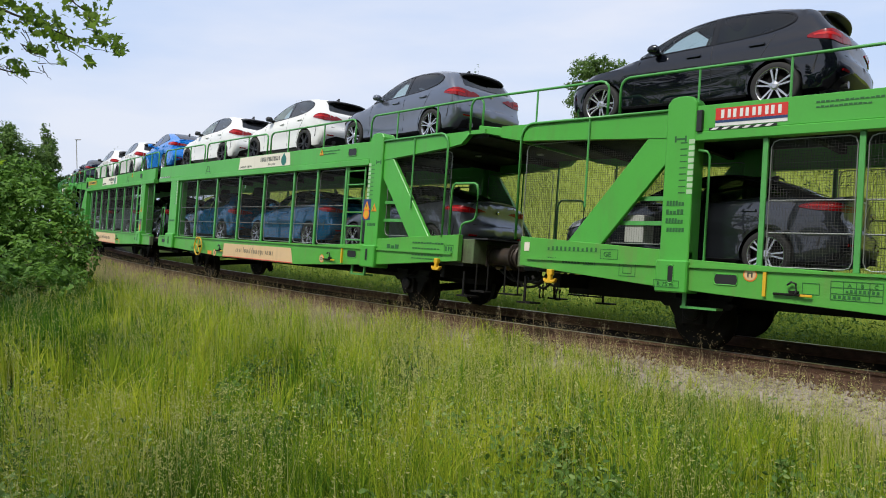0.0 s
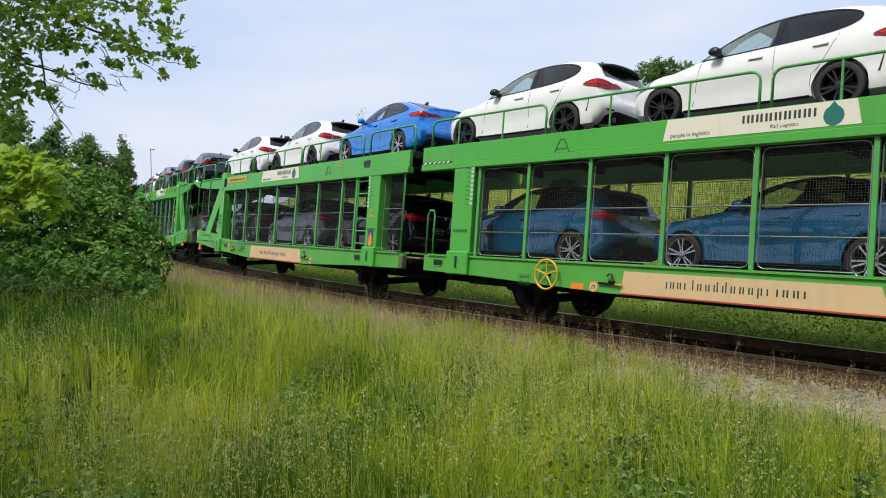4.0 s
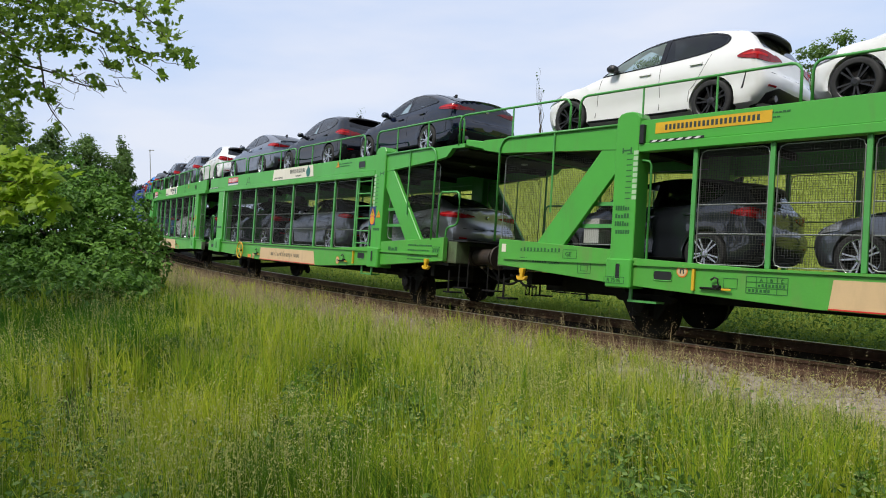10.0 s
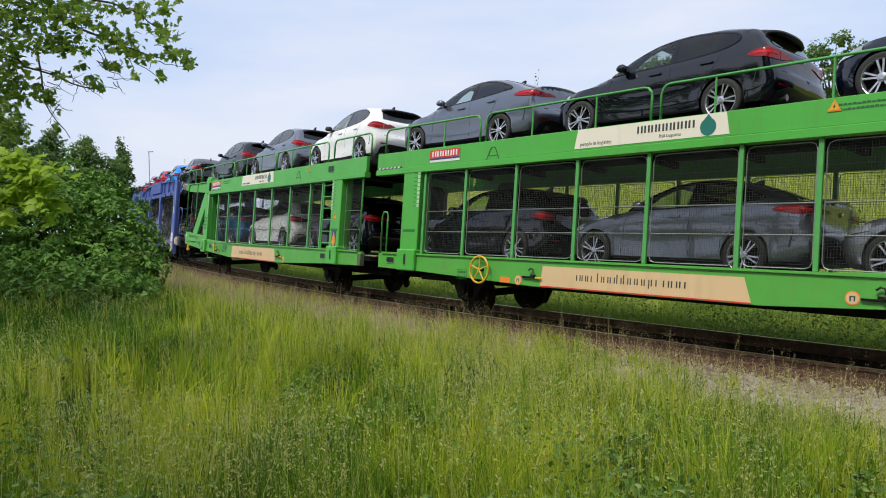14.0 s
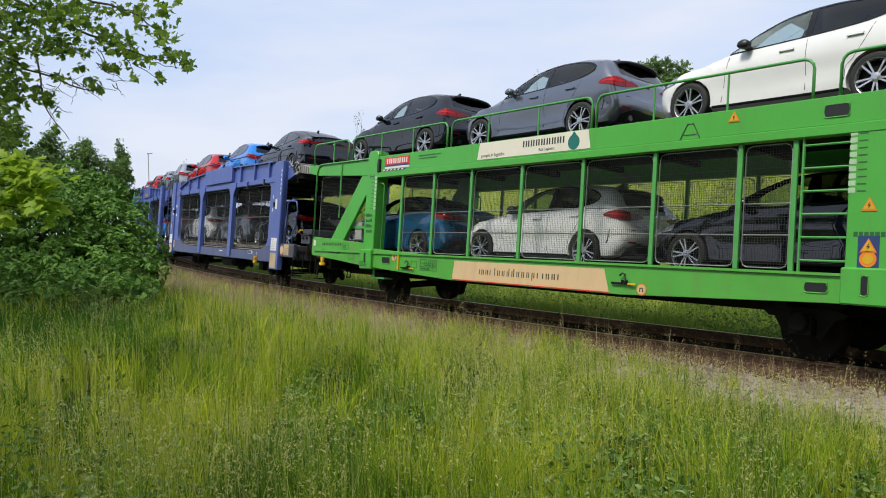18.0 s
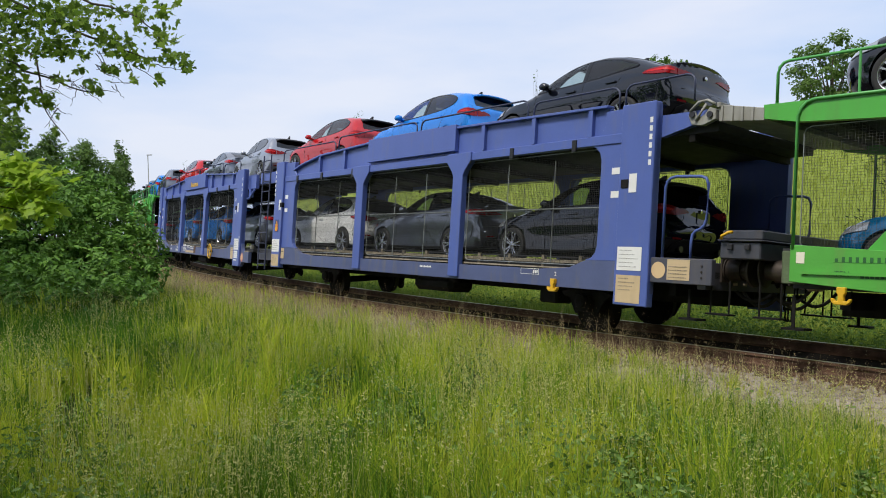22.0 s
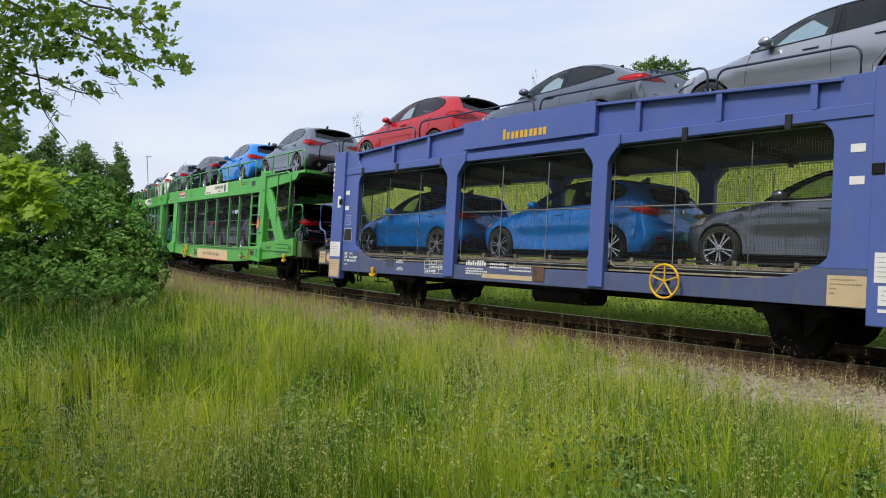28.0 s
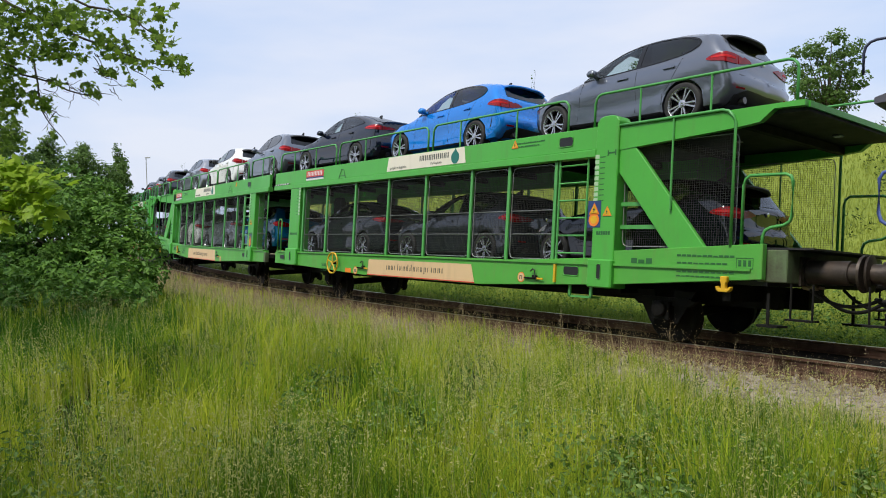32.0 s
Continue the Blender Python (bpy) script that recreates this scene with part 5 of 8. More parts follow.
            tube(bm, [(-6.20, s * 1.40, 1.15), (-6.22, s * 1.40, 2.02), (-6.18, s * 1.40, 2.10), (-6.10, s * 1.40, 2.12)], 0.016, 6)
            part("grab_rail", bm, M["green_rail"], u, smooth=True)
        # hooped grab rail on the leading end
        if front:
            bm = bmesh.new()
            tube(bm, [(6.93, s * 1.42, 1.45), (6.93, s * 1.42, 2.26), (6.95, s * 1.42, 2.34), (7.02, s * 1.42, 2.39), (7.50, s * 1.42, 2.38), (7.57, s * 1.42, 2.35), (7.60, s * 1.42, 2.28), (7.60, s * 1.42, 1.84), (7.57, s * 1.42, 1.77), (7.50, s * 1.42, 1.73), (7.32, s * 1.42, 1.70), (7.25, s * 1.42, 1.66), (7.22, s * 1.42, 1.58), (7.22, s * 1.42, 1.44)], 0.022, 7)
            part("grab_rail", bm, M["green_rail"], u, smooth=True)
        # window bars and mesh panels
        for x in barx:
            boxes("window_bar", [(x - 0.035, x + 0.035, min(s * 1.475, s * 1.43), max(s * 1.475, s * 1.43), 1.165, 2.83)], M["green_rail"], u, bevel=0.006)
        xs = sorted(barx)
        for a, b in zip(xs, xs[1:]):
            wire_panel(u, a + 0.045, b - 0.045, 1.18, 2.81, s * 1.425)
        ladder(u, *lad, s * 1.46, 1.165, 2.88, 6, M["green_rail"])
        for a, b, mids in hoops:
            hoop(u, a, b, s * 1.44, 3.26, 3.84, M["green_rail"], mids)
        for x in axles:
            axle_box(u, x, s * 1.02)
        # wheel tracks of the upper deck
        boxes("wheel_track", [(min(lo, tip) + 0.05, max(hi, tip) - 0.05, min(s * 1.34, s * 0.45), max(s * 1.34, s * 0.45), 3.272, UP)], M["deck"], u)
    for x in axles:
        wheelset(u, x)
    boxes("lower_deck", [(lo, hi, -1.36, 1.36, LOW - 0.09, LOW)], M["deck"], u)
    # near-black all over: the shade of the underside is put into its colour
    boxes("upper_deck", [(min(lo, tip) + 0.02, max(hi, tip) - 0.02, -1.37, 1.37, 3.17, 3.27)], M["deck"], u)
    boxes("deck_lip", [(min(tip - d * 0.03, tip + d * 0.015), max(tip - d * 0.03, tip + d * 0.015), -1.38, 1.38, 3.21, 3.288)], M["green"], u)
    if front:
        for k, (lx, ly) in enumerate(((6.7, -0.5), (7.25, 0.45), (5.9, 0.1))):
            boxes("deck_lamp", [(lx - 0.06, lx + 0.06, ly - 0.05, ly + 0.05, 3.145, 3.17)], M["white"], u, "small white lamp cover", 0.01)
    else:
        if flap:
            bm = bmesh.new()
            prism(bm, [(-7.28, 3.135), (-7.28, 3.285), (-7.79, 3.365), (-7.79, 3.245)], -1.46, 1.46)
            part("bridge_flap", bm, M["green"], u, "green bridge flap", 0.012)
        boxes("bridge_plate", [(7.72, 8.30, -1.30, 1.30, 1.055, 1.085)], M["deck_tan"], u, "dusty tan bridge plate between the halves", 0.006)
    n = 9
    for i in range(n):
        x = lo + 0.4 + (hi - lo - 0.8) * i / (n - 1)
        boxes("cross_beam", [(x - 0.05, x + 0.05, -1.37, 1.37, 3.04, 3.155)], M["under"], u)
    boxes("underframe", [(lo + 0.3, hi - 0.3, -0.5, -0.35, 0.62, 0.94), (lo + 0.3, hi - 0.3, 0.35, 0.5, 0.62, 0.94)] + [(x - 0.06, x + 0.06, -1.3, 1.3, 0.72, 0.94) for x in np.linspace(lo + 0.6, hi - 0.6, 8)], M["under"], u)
    xf = xe + d * (0.26 if front else 0.15)     # face of the buffer beam
    boxes("buffer_beam", [(min(xf, xe - d * 0.14), max(xf, xe - d * 0.14), -1.37, 1.37, 1.0, 1.42)], M["grimy"], u, "grimy green buffer beam", 0.012)
    boxes("tread_plate", [(min(xf - d * 0.3, xb), max(xf - d * 0.3, xb), -1.34, 1.34, 1.425, 1.45)], M["steel_dark"], u, "dark tread plate over the buffers")
    buffer_pair(u, xf, d, abs(xb - xf))
    for y in (-1.2, 1.2):
        boxes("foot_step", [(xe - 0.14, xe + 0.14, y - 0.14, y + 0.14, 0.42, 0.45), (xe - 0.02, xe + 0.02, y - 0.12, y - 0.10, 0.45, 0.86)], M["under"], u)
    for k, (bx, by) in enumerate(((-1.4, 0.75), (1.0, -0.7), (2.3, 0.2))):
        bm = bmesh.new()
        tube(bm, [(bx - 0.5, by, 0.80), (bx + 0.5, by, 0.80)], 0.13, 12)
        part("air_tank", bm, M["under"], u)
    # signs and markings on the near side
    sx0, sx1 = sign
    sg = sheet(u, "sign", [(sx0 - 0.06, 2.99), (sx1 + 0.06, 2.99), (sx1, 3.30), (sx0, 3.30)], -1.503, M["cream"], "cream sign with dark lettering and a green emblem")
    block_letters(sg, sx0 + 1.15, sx0 + 2.15, 3.13, 3.24, -1.507, 8, M["ink"])
    lettering("people in logistics", 0.088, M["ink"], sg, Matrix.Translation((sx0 + 0.06, -1.507, 3.03)) @ ON_SIDE)
    lettering("Rail Logistics", 0.072, M["ink"], sg, Matrix.Translation((sx0 + 1.55, -1.507, 3.035)) @ ON_SIDE)
    bm = bmesh.new()
    lathe_y(bm, [(0.02, -0.003), (0.125, -0.003), (0.125, 0)], 20, (sx0 + 2.35, -1.507, 3.12))
    prism(bm, [(sx0 + 2.27, 3.2), (sx0 + 2.43, 3.2), (sx0 + 2.35, 3.30)], -1.511, -1.507)
    part("emblem", bm, M["teal"], sg, "teal arrow emblem")
    bx0, bx1 = ban
    if front:
        bpts = [(bx0, 0.70), (bx1, 0.70), (bx1 - 0.12, 1.05), (bx0 + 0.05, 1.05)]
    else:
        bpts = [(bx0, 0.70), (bx1, 0.70), (bx1 - 0.12, 1.07), (bx0 + 0.05, 1.07)]
    bn = sheet(u, "banner", bpts, -1.503, M["beige"], "beige banner with dark lettering and a red lower edge")
    sheet(bn, "banner_edge", [(bx0, 0.70), (bx1, 0.70), (bx1 - 0.005, 0.718), (bx0 + 0.003, 0.718)], -1.507, M["ink_red"])
    block_letters(bn, bx0 + 0.78, bx0 + 1.12, 0.84, 0.98, -1.507, 3, M["ink"], 0.22, "x")
    block_letters(bn, bx0 + 1.20, bx0 + 2.32, 0.84, 0.98, -1.507, 9, M["ink"], 0.20, "AxxAAxxgx")
    block_letters(bn, bx0 + 2.40, bx0 + 2.80, 0.84, 0.98, -1.507, 3, M["ink"], 0.22, "x")
    nx = -5.35 if front else -3.62
    if yellow_plate:
        s2 = sheet(u, "sign", [(nx, 3.09), (nx + 1.75, 3.09), (nx + 1.75, 3.25), (nx, 3.25)], -1.503, M["yellow"], "yellow sign with dark lettering")
        block_letters(s2, nx + 0.15, nx + 1.6, 3.13, 3.21, -1.507, 11, M["ink"], 0.36)
    elif red_plate:
        s2 = sheet(u, "sign", [(nx, 3.01), (nx + 0.92, 3.01), (nx + 0.92, 3.25), (nx, 3.25)], -1.503, M["white"], "white sign with a red field of white letter shapes and a blue strip")
        sheet(s2, "sign_field", [(nx, 3.09), (nx + 0.92, 3.09), (nx + 0.92, 3.25), (nx, 3.25)], -1.507, M["ink_red"])
        sheet(s2, "sign_strip", [(nx, 3.055), (nx + 0.92, 3.055), (nx + 0.92, 3.088), (nx, 3.088)], -1.507, M["ink_blue"])
        block_letters(s2, nx + 0.06, nx + 0.86, 3.115, 3.225, -1.511, 5, M["white"])
    tx = t_out[0] - 1.9 if front else t_out[1] + 1.5
    bars(u, tx, tx + 0.75, 3.20, 3.225, -1.503, 14, M["ink_green"], 0.2, 5)
    bars(u, tx, tx + 0.62, 3.14, 3.165, -1.503, 12, M["ink_green"], 0.2, 6)
    # hatched strip under the scale post
    hx = -7.12 if front else nx - 0.05
    strip_ = boxes("hazard_strip", [(hx - 0.02, hx + 0.86, -1.534, -1.531, 2.957, 2.993)], M["black"], u, "black and white hazard strip")
    for k in range(6):
        q = hx + k * 0.14
        sheet(strip_, "white_field", [(q, 2.96), (q + 0.07, 2.96), (q + 0.12, 2.99), (q + 0.05, 2.99)], -1.534, M["white"])
    ax = -3.50 if front else 4.08
    boxes("pictogram", [(ax - 0.11, ax + 0.11, -1.505, -1.502, 3.02, 3.033), (ax - 0.05, ax + 0.05, -1.505, -1.502, 3.175, 3.187)], M["ink"], u)
    for q in (-1, 1):
        sheet(u, "pictogram_leg", [(ax + q * 0.17, 2.965), (ax + q * 0.155, 2.965), (ax + q * 0.035, 3.19), (ax + q * 0.05, 3.19)], -1.506, M["ink"])
    wx = 2.55 if front else 4.75
    triangle(u, wx, 3.20, 0.085, -1.503)
    if front:
        triangle(u, 4.47, 2.0, 0.105, -1.522, True)
        triangle(u, 4.73, 1.96, 0.09, -1.522)
        slot(u, 3.78, 3.13)
        slot(u, 4.02, 1.02, 0.32, 0.15)
        slot(u, -6.50, 1.0, 0.26, 0.13)
        hand_wheel(u, -3.58, 0.92, 0.245)
        bars(u, 5.2, 5.6, 1.18, 1.26, -1.503, 3, M["ink_green"], 0.2, 8)
        bars(u, 6.0, 6.9, 1.30, 1.33, -1.503, 11, M["ink_green"], 0.2, 9)
        bars(u, 6.0, 6.8, 1.20, 1.225, -1.503, 9, M["ink_green"], 0.2, 10)
        bars(u, 6.0, 6.9, 1.08, 1.105, -1.503, 10, M["ink_green"], 0.2, 11)
        bars(u, 6.0, 6.7, 1.02, 1.04, -1.503, 9, M["ink_green"], 0.2, 12)
        lashing_hook(u, 6.78, 0.84)
        pull_lever(u, 3.17, 0.88)
        pull_lever(u, -2.35, 0.86)
        boxes("orange_plate", [(-3.12, -2.86, -1.506, -1.502, 0.72, 0.82)], M["orange"], u, "small orange plate")
        jack_sign(u, -2.66, 0.78)
        frame_mark(u, -4.30, -4.02, 0.72, 0.90, -1.503, M["ink_green"])
        bars(u, -4.27, -4.05, 0.83, 0.87, -1.503, 4, M["ink_green"], 0.3, 16)
        bars(u, -4.27, -4.05, 0.75, 0.79, -1.503, 4, M["ink_green"], 0.3, 17)
        frame_mark(u, 6.92, 7.16, 1.16, 1.30, -1.503, M["ink_green"])
        for q in range(3):
            boxes("marking", [(6.95 + q * 0.07, 6.99 + q * 0.07, -1.505, -1.503, 1.19, 1.27)], M["ink_green"], u)
        boxes("yellow_lever", [(3.66, 3.70, -1.54, -1.5, 0.82, 1.12)], M["yellow"], u)
        boxes("foot_step", [(3.9, 4.4, -1.42, -1.2, 0.60, 0.63), (3.9, 3.95, -1.42, -1.39, 0.6, 0.84), (4.35, 4.4, -1.42, -1.39, 0.6, 0.84)], M["green_rail"], u)
        jack_sign(u, 2.87, 0.87)
    else:
        slot(u, 6.1, 3.13)
        slot(u, 5.95, 0.98, 0.28, 0.13)
        slot(u, -3.36, 1.0, 0.30, 0.14)
        triangle(u, 6.54, 1.49, 0.095, -1.522, True)
        triangle(u, 6.53, 1.97, 0.09, -1.522)
        bars(u, -6.20, -5.28, 1.285, 1.35, -1.503, 12, M["ink_green"], 0.55, 14, "wagon_number")
        lettering("TEN", 0.09, M["ink_green"], u, Matrix.Translation((-6.18, -1.505, 1.12)) @ ON_SIDE)
        lettering("GE", 0.105, M["ink_green"], u, Matrix.Translation((-5.19, -1.505, 1.225)) @ ON_SIDE)
        frame_mark(u, -5.24, -4.95, 1.19, 1.335, -1.503, M["ink_green"])
        lettering("Laaers", 0.085, M["ink_green"], u, Matrix.Translation((-5.53, -1.505, 1.09)) @ ON_SIDE)
        bars(u, -5.90, -5.58, 1.10, 1.165, -1.503, 6, M["ink_green"], 0.25, 15)
        frame_mark(u, -4.92, -4.66, 0.96, 1.14, -1.503, M["ink_green"])
        frame_mark(u, -4.86, -4.72, 1.0, 1.10, -1.503, M["ink_green"])
        sheet(u, "label", [(-6.63, 1.26), (-6.53, 1.26), (-6.53, 1.40), (-6.63, 1.40)], -1.503, M["cream"], "small cream label")
        load_table(u, -2.10, 0.84, -1.503, M["ink_green"], 0.55, 0.22)
        frame_mark(u, -2.42, -2.22, 0.88, 1.02, -1.503, M["ink_green"])
        frame_mark(u, -4.33, -3.96, 0.845, 0.945, -1.590, M["ink_green"])
        lettering("R 75 m", 0.085, M["ink_green"], u, Matrix.Translation((-4.28, -1.590, 0.86)) @ ON_SIDE)
        for zz, nn in ((2.0, 6), (1.88, 5), (1.76, 6)):
            bars(u, -4.24, -3.98, zz - 0.04, zz + 0.03, -1.523, nn, M["ink_green"], 0.25, nn)
        lashing_hook(u, -6.08, 0.78)
        boxes("equipment_box", [(-4.95, -4.65, -1.36, -1.05, 1.45, 1.85)], M["panel_grey"], u, "grey louvred box", 0.01)
        boxes("foot_step", [(-4.0, -3.5, -1.42, -1.2, 0.58, 0.61), (-3.98, -3.93, -1.42, -1.39, 0.58, 0.84)], M["green_rail"], u)
        boxes("yellow_lever", [(-2.88, -2.84, -1.54, -1.5, 0.82, 1.12)], M["yellow"], u)
        jack_sign(u, -3.05, 1.08)
        pull_lever(u, -2.55, 0.88)
        pull_lever(u, 3.05, 0.88)
        jack_sign(u, 3.40, 0.79)
    return u


def blue_unit(front):
    """One half of a blue car-carrier: built alike at both ends, mirrored lettering aside."""
    u = new("car_carrier_wagon")
    tagged(u, "slate blue double-deck car-carrier wagon with large mesh windows, on rails", "railway wagon", "wagons of the train")
    d = 1 if front else -1
    xe, xr = (7.55, -7.55) if front else (-6.72, 7.55)
    lo, hi = min(xe, xr), max(xe, xr)
    pl, pr = (-6.15, 6.70) if front else (-6.10, 6.78)
    wr = 0.62 if front else 0.66
    for s in (-1, 1):
        ya, yb = min(s * 1.50, s * 1.40), max(s * 1.50, s * 1.40)
        far = 0.42 if front and s > 0 else 0.0
        pq, wq = pr + far, 5.66 + far
        # lower side: sill, dipped in the middle
        bm = bmesh.new()
        prism(bm, [(pl, 0.74), (pq, 0.74), (pq, 1.20), (5.45, 1.20), (5.1, 1.07), (4.4, 1.02), (-3.9, 1.02), (-4.5, 1.07), (-4.85, 1.20), (pl, 1.20)], ya, yb)
        part("sill", bm, M["blue_sill"], u, "dusty blue sill", bevel=0.006)
        # end posts with rounded window corners
        for a, b in ((pl, -5.05), (wq, pq)):
            inner = b if a < 0 else a
            q = 1 if a < 0 else -1
            c = 0.24
            arc_lo = [(inner + q * (c - c * math.sin(radians(k))), 1.20 + c - c * math.cos(radians(k))) for k in (0, 30, 60, 90)]
            arc_hi = [(inner + q * (c - c * math.cos(radians(k))), 3.0 - c + c * math.sin(radians(k))) for k in (0, 30, 60, 90)]
            outer = a if a < 0 else b
            pts = [(outer, 1.202)] + arc_lo + arc_hi + [(inner + q * c, 3.16), (inner + q * 0.05, 3.16), (inner - q * 0.05, 3.30), (inner - q * 0.05, 3.52), (outer, 3.52)]
            bm = bmesh.new()
            prism(bm, pts, ya, yb)
            p = part("end_post", bm, M["blue"], u, bevel=0.006)
            boxes("post_box", [(outer if q > 0 else outer - wr, outer + 0.50 if q > 0 else outer, min(s * 1.56, s * 1.41), max(s * 1.56, s * 1.41), 0.64 if front and q > 0 else 0.55, 3.56)], M["blue"], p, bevel=0.012)
        # beam over the windows
        boxes("lower_chord", [(pl + 0.505, pq - wr - 0.005, min(s * 1.52, s * 1.40), max(s * 1.52, s * 1.40), 3.0, 3.15)], M["blue"], u, bevel=0.008)
        x_l, x_r = -5.15, 5.75 + far
        tops = ([(x_l, 3.32), (-4.75, 3.43), (-3.7, 3.60)] if front else [(x_l, 3.50)]) + [(-1.3, 3.70), (2.0, 3.70), (x_r, 3.62 if front else 3.50)]
        bm = bmesh.new()
        prism(bm, [(x_l, 3.155), (x_r, 3.155)] + [(x, z - 0.045) for x, z in tops[::-1]], min(s * 1.44, s * 1.38), max(s * 1.44, s * 1.38))
        part("upper_beam", bm, M["blue"], u)
        bm = bmesh.new()
        prism(bm, [(x, z - 0.043) for x, z in tops] + [(x, z) for x, z in tops[::-1]], min(s * 1.525, s * 1.36), max(s * 1.525, s * 1.36))
        part("top_flange", bm, M["blue"], u, bevel=0.005)
        boxes("beam_cap", [(-1.3, 1.95, min(s * 1.545, s * 1.45), max(s * 1.545, s * 1.45), 3.22, 3.74)], M["blue"], u, "flat blue name panel", 0.006)
        for x in (-3.7, -2.45, 2.75, 4.1, 5.4):
            zt = float(np.interp(x, [q[0] for q in tops], [q[1] for q in tops])) - 0.045
            boxes("beam_rib", [(x - 0.045, x + 0.045, min(s * 1.515, s * 1.442), max(s * 1.515, s * 1.442), 3.157, zt)], M["blue"], u)
        for x in (-4.86, -3.5, -1.96, -1.29, 1.86, 2.42, 3.6, 5.1):
            boxes("strap", [(x - 0.045, x + 0.045, min(s * 1.545, s * 1.515), max(s * 1.545, s * 1.515), 2.94, 3.13)], M["black"], u, "black strap", 0.005)
        # two inner posts with flared heads
        for a, b in ((-1.72, -1.42), (1.95, 2.25)):
            bm = bmesh.new()
            prism(bm, [(a, 0.78), (b, 0.78), (b, 2.72), (b + 0.04, 2.80), (b + 0.22, 3.0), (b + 0.22, 3.16), (a - 0.22, 3.16), (a - 0.22, 3.0), (a - 0.04, 2.80), (a, 2.72)], min(s * 1.55, s * 1.42), max(s * 1.55, s * 1.42))
            part("post", bm, M["blue"], u, bevel=0.008)
        for a, b in ((-5.05, -1.72), (-1.42, 1.95), (2.25, wq)):
            p = wire_panel(u, a + 0.01, b - 0.01, 1.10, 2.98, s * 1.385, False)
            bm = bmesh.new()
            tube(bm, [(0.02, 0.012, 0.94), (b - a - 0.04, 0.012, 0.94)], 0.012, 5)
            part("cross_bar", bm, M["wire_light"], p)
            for f in (0.33, 0.67):
                bm = bmesh.new()
                tube(bm, [((b - a) * f, 0.012, 0.02), ((b - a) * f, 0.012, 1.76)], 0.010, 5)
                part("upright_bar", bm, M["wire_light"], p)
        # low wheel guide in the windows
        boxes("wheel_guide", [(pl + 0.3, pr - 0.3, min(s * 1.36, s * 1.30), max(s * 1.36, s * 1.30), 1.14, 1.19)] + [(x - 0.03, x + 0.03, min(s * 1.36, s * 1.30), max(s * 1.36, s * 1.30), 1.04, 1.26) for x in np.arange(-5.0, 5.6, 0.85)], M["deck_tan"], u)
        boxes("guide_rail", [(pl + 0.3, pr - 0.3, min(s * 1.34, s * 1.28), max(s * 1.34, s * 1.28), 1.22, 1.25)], M["steel_dark"], u)
        boxes("deck_edge_strip", [(pl + 0.4, pr - 0.4, min(s * 1.385, s * 1.365), max(s * 1.385, s * 1.365), 1.045, 1.07)], M["deck_tan"], u, "worn tan deck edge")
        # railings on the upper deck
        for a, b in ((4.0, 5.9), (0.6, 3.85), (-2.9, 0.45), (-6.0, -3.05)) + (((6.02, 7.24),) if front else ((-7.12, -6.15),)):
            hoop(u, a, b, s * 1.42, 3.5, 3.98 if abs(a + b) < 8 else 3.90, M["blue_dark"], (), 0.017)
        # end railings
        e = pq if front else pl
        bm = bmesh.new()
        rail = [(0.12, 1.25), (0.12, 2.30), (0.14, 2.38), (0.20, 2.43), (0.30, 2.45), (0.70, 2.43), (0.78, 2.40), (0.82, 2.32), (0.82, 1.84), (0.79, 1.75), (0.73, 1.70), (0.66, 1.67), (0.61, 1.62), (0.59, 1.53), (0.59, 1.25)] if front else [(0.18, 1.25), (0.18, 2.16), (0.20, 2.25), (0.27, 2.31), (0.36, 2.33), (0.70, 2.35), (0.78, 2.33), (0.82, 2.26), (0.82, 1.86), (0.79, 1.77), (0.72, 1.72), (0.60, 1.69), (0.54, 1.65), (0.51, 1.56), (0.51, 1.25)]
        tube(bm, [(e - (0.42 if far else 0) + d * q, s * 1.40, z) for q, z in rail], 0.022, 8)
        part("grab_rail", bm, M["blue"], u, smooth=True)
        x_s = xe + 0.15 if front else xe
        boxes("end_sill", [(min(e, x_s), max(e, x_s), ya, yb, 0.92 if front else 0.86, 1.28 if front else 1.22)], M["blue_low"], u, bevel=0.01)
        if front:
            for z in (1.02, 1.10, 1.18):
                bm = bmesh.new()
                lathe_y(bm, [(0.004, -0.012), (0.014, -0.012), (0.014, 0)], 8, (xe + 0.0, -1.502, z))
                part("bolt", bm, M["greasy"], u) if s < 0 else bm.free()
        i_ = pl if front else pr
        if front:
            boxes("inner_sill", [(xr, pl, min(s * 1.36, s * 1.26), max(s * 1.36, s * 1.26), 0.82, 1.14)], M["blue_low"], u)
        else:
            bm = bmesh.new()
            prism(bm, [(pr, 0.60), (pr + 0.06, 0.60), (pr + 0.12, 0.69), (xr, 0.69), (xr, 1.01), (pr + 0.24, 1.01), (pr + 0.15, 1.05), (pr + 0.09, 1.13), (pr + 0.06, 1.24), (pr, 1.24)], ya, yb)
            part("inner_sill", bm, M["blue_sill"], u, "dusty blue sill", bevel=0.006)
            boxes("deck_edge_strip", [(pr + 0.25, xr - 0.05, min(s * 1.47, s * 1.42), max(s * 1.47, s * 1.42), 1.012, 1.045)], M["deck_tan"], u, "worn tan deck edge")
            boxes("wheel_stop", [(pr + 0.08, pr + 0.60, min(s * 1.36, s * 1.30), max(s * 1.36, s * 1.30), 1.16, 1.195), (pr + 0.50, pr + 0.60, min(s * 1.37, s * 1.29), max(s * 1.37, s * 1.29), 1.112, 1.24)], M["flap"], u, "pale grey wheel stop", 0.006)
            bm = bmesh.new()
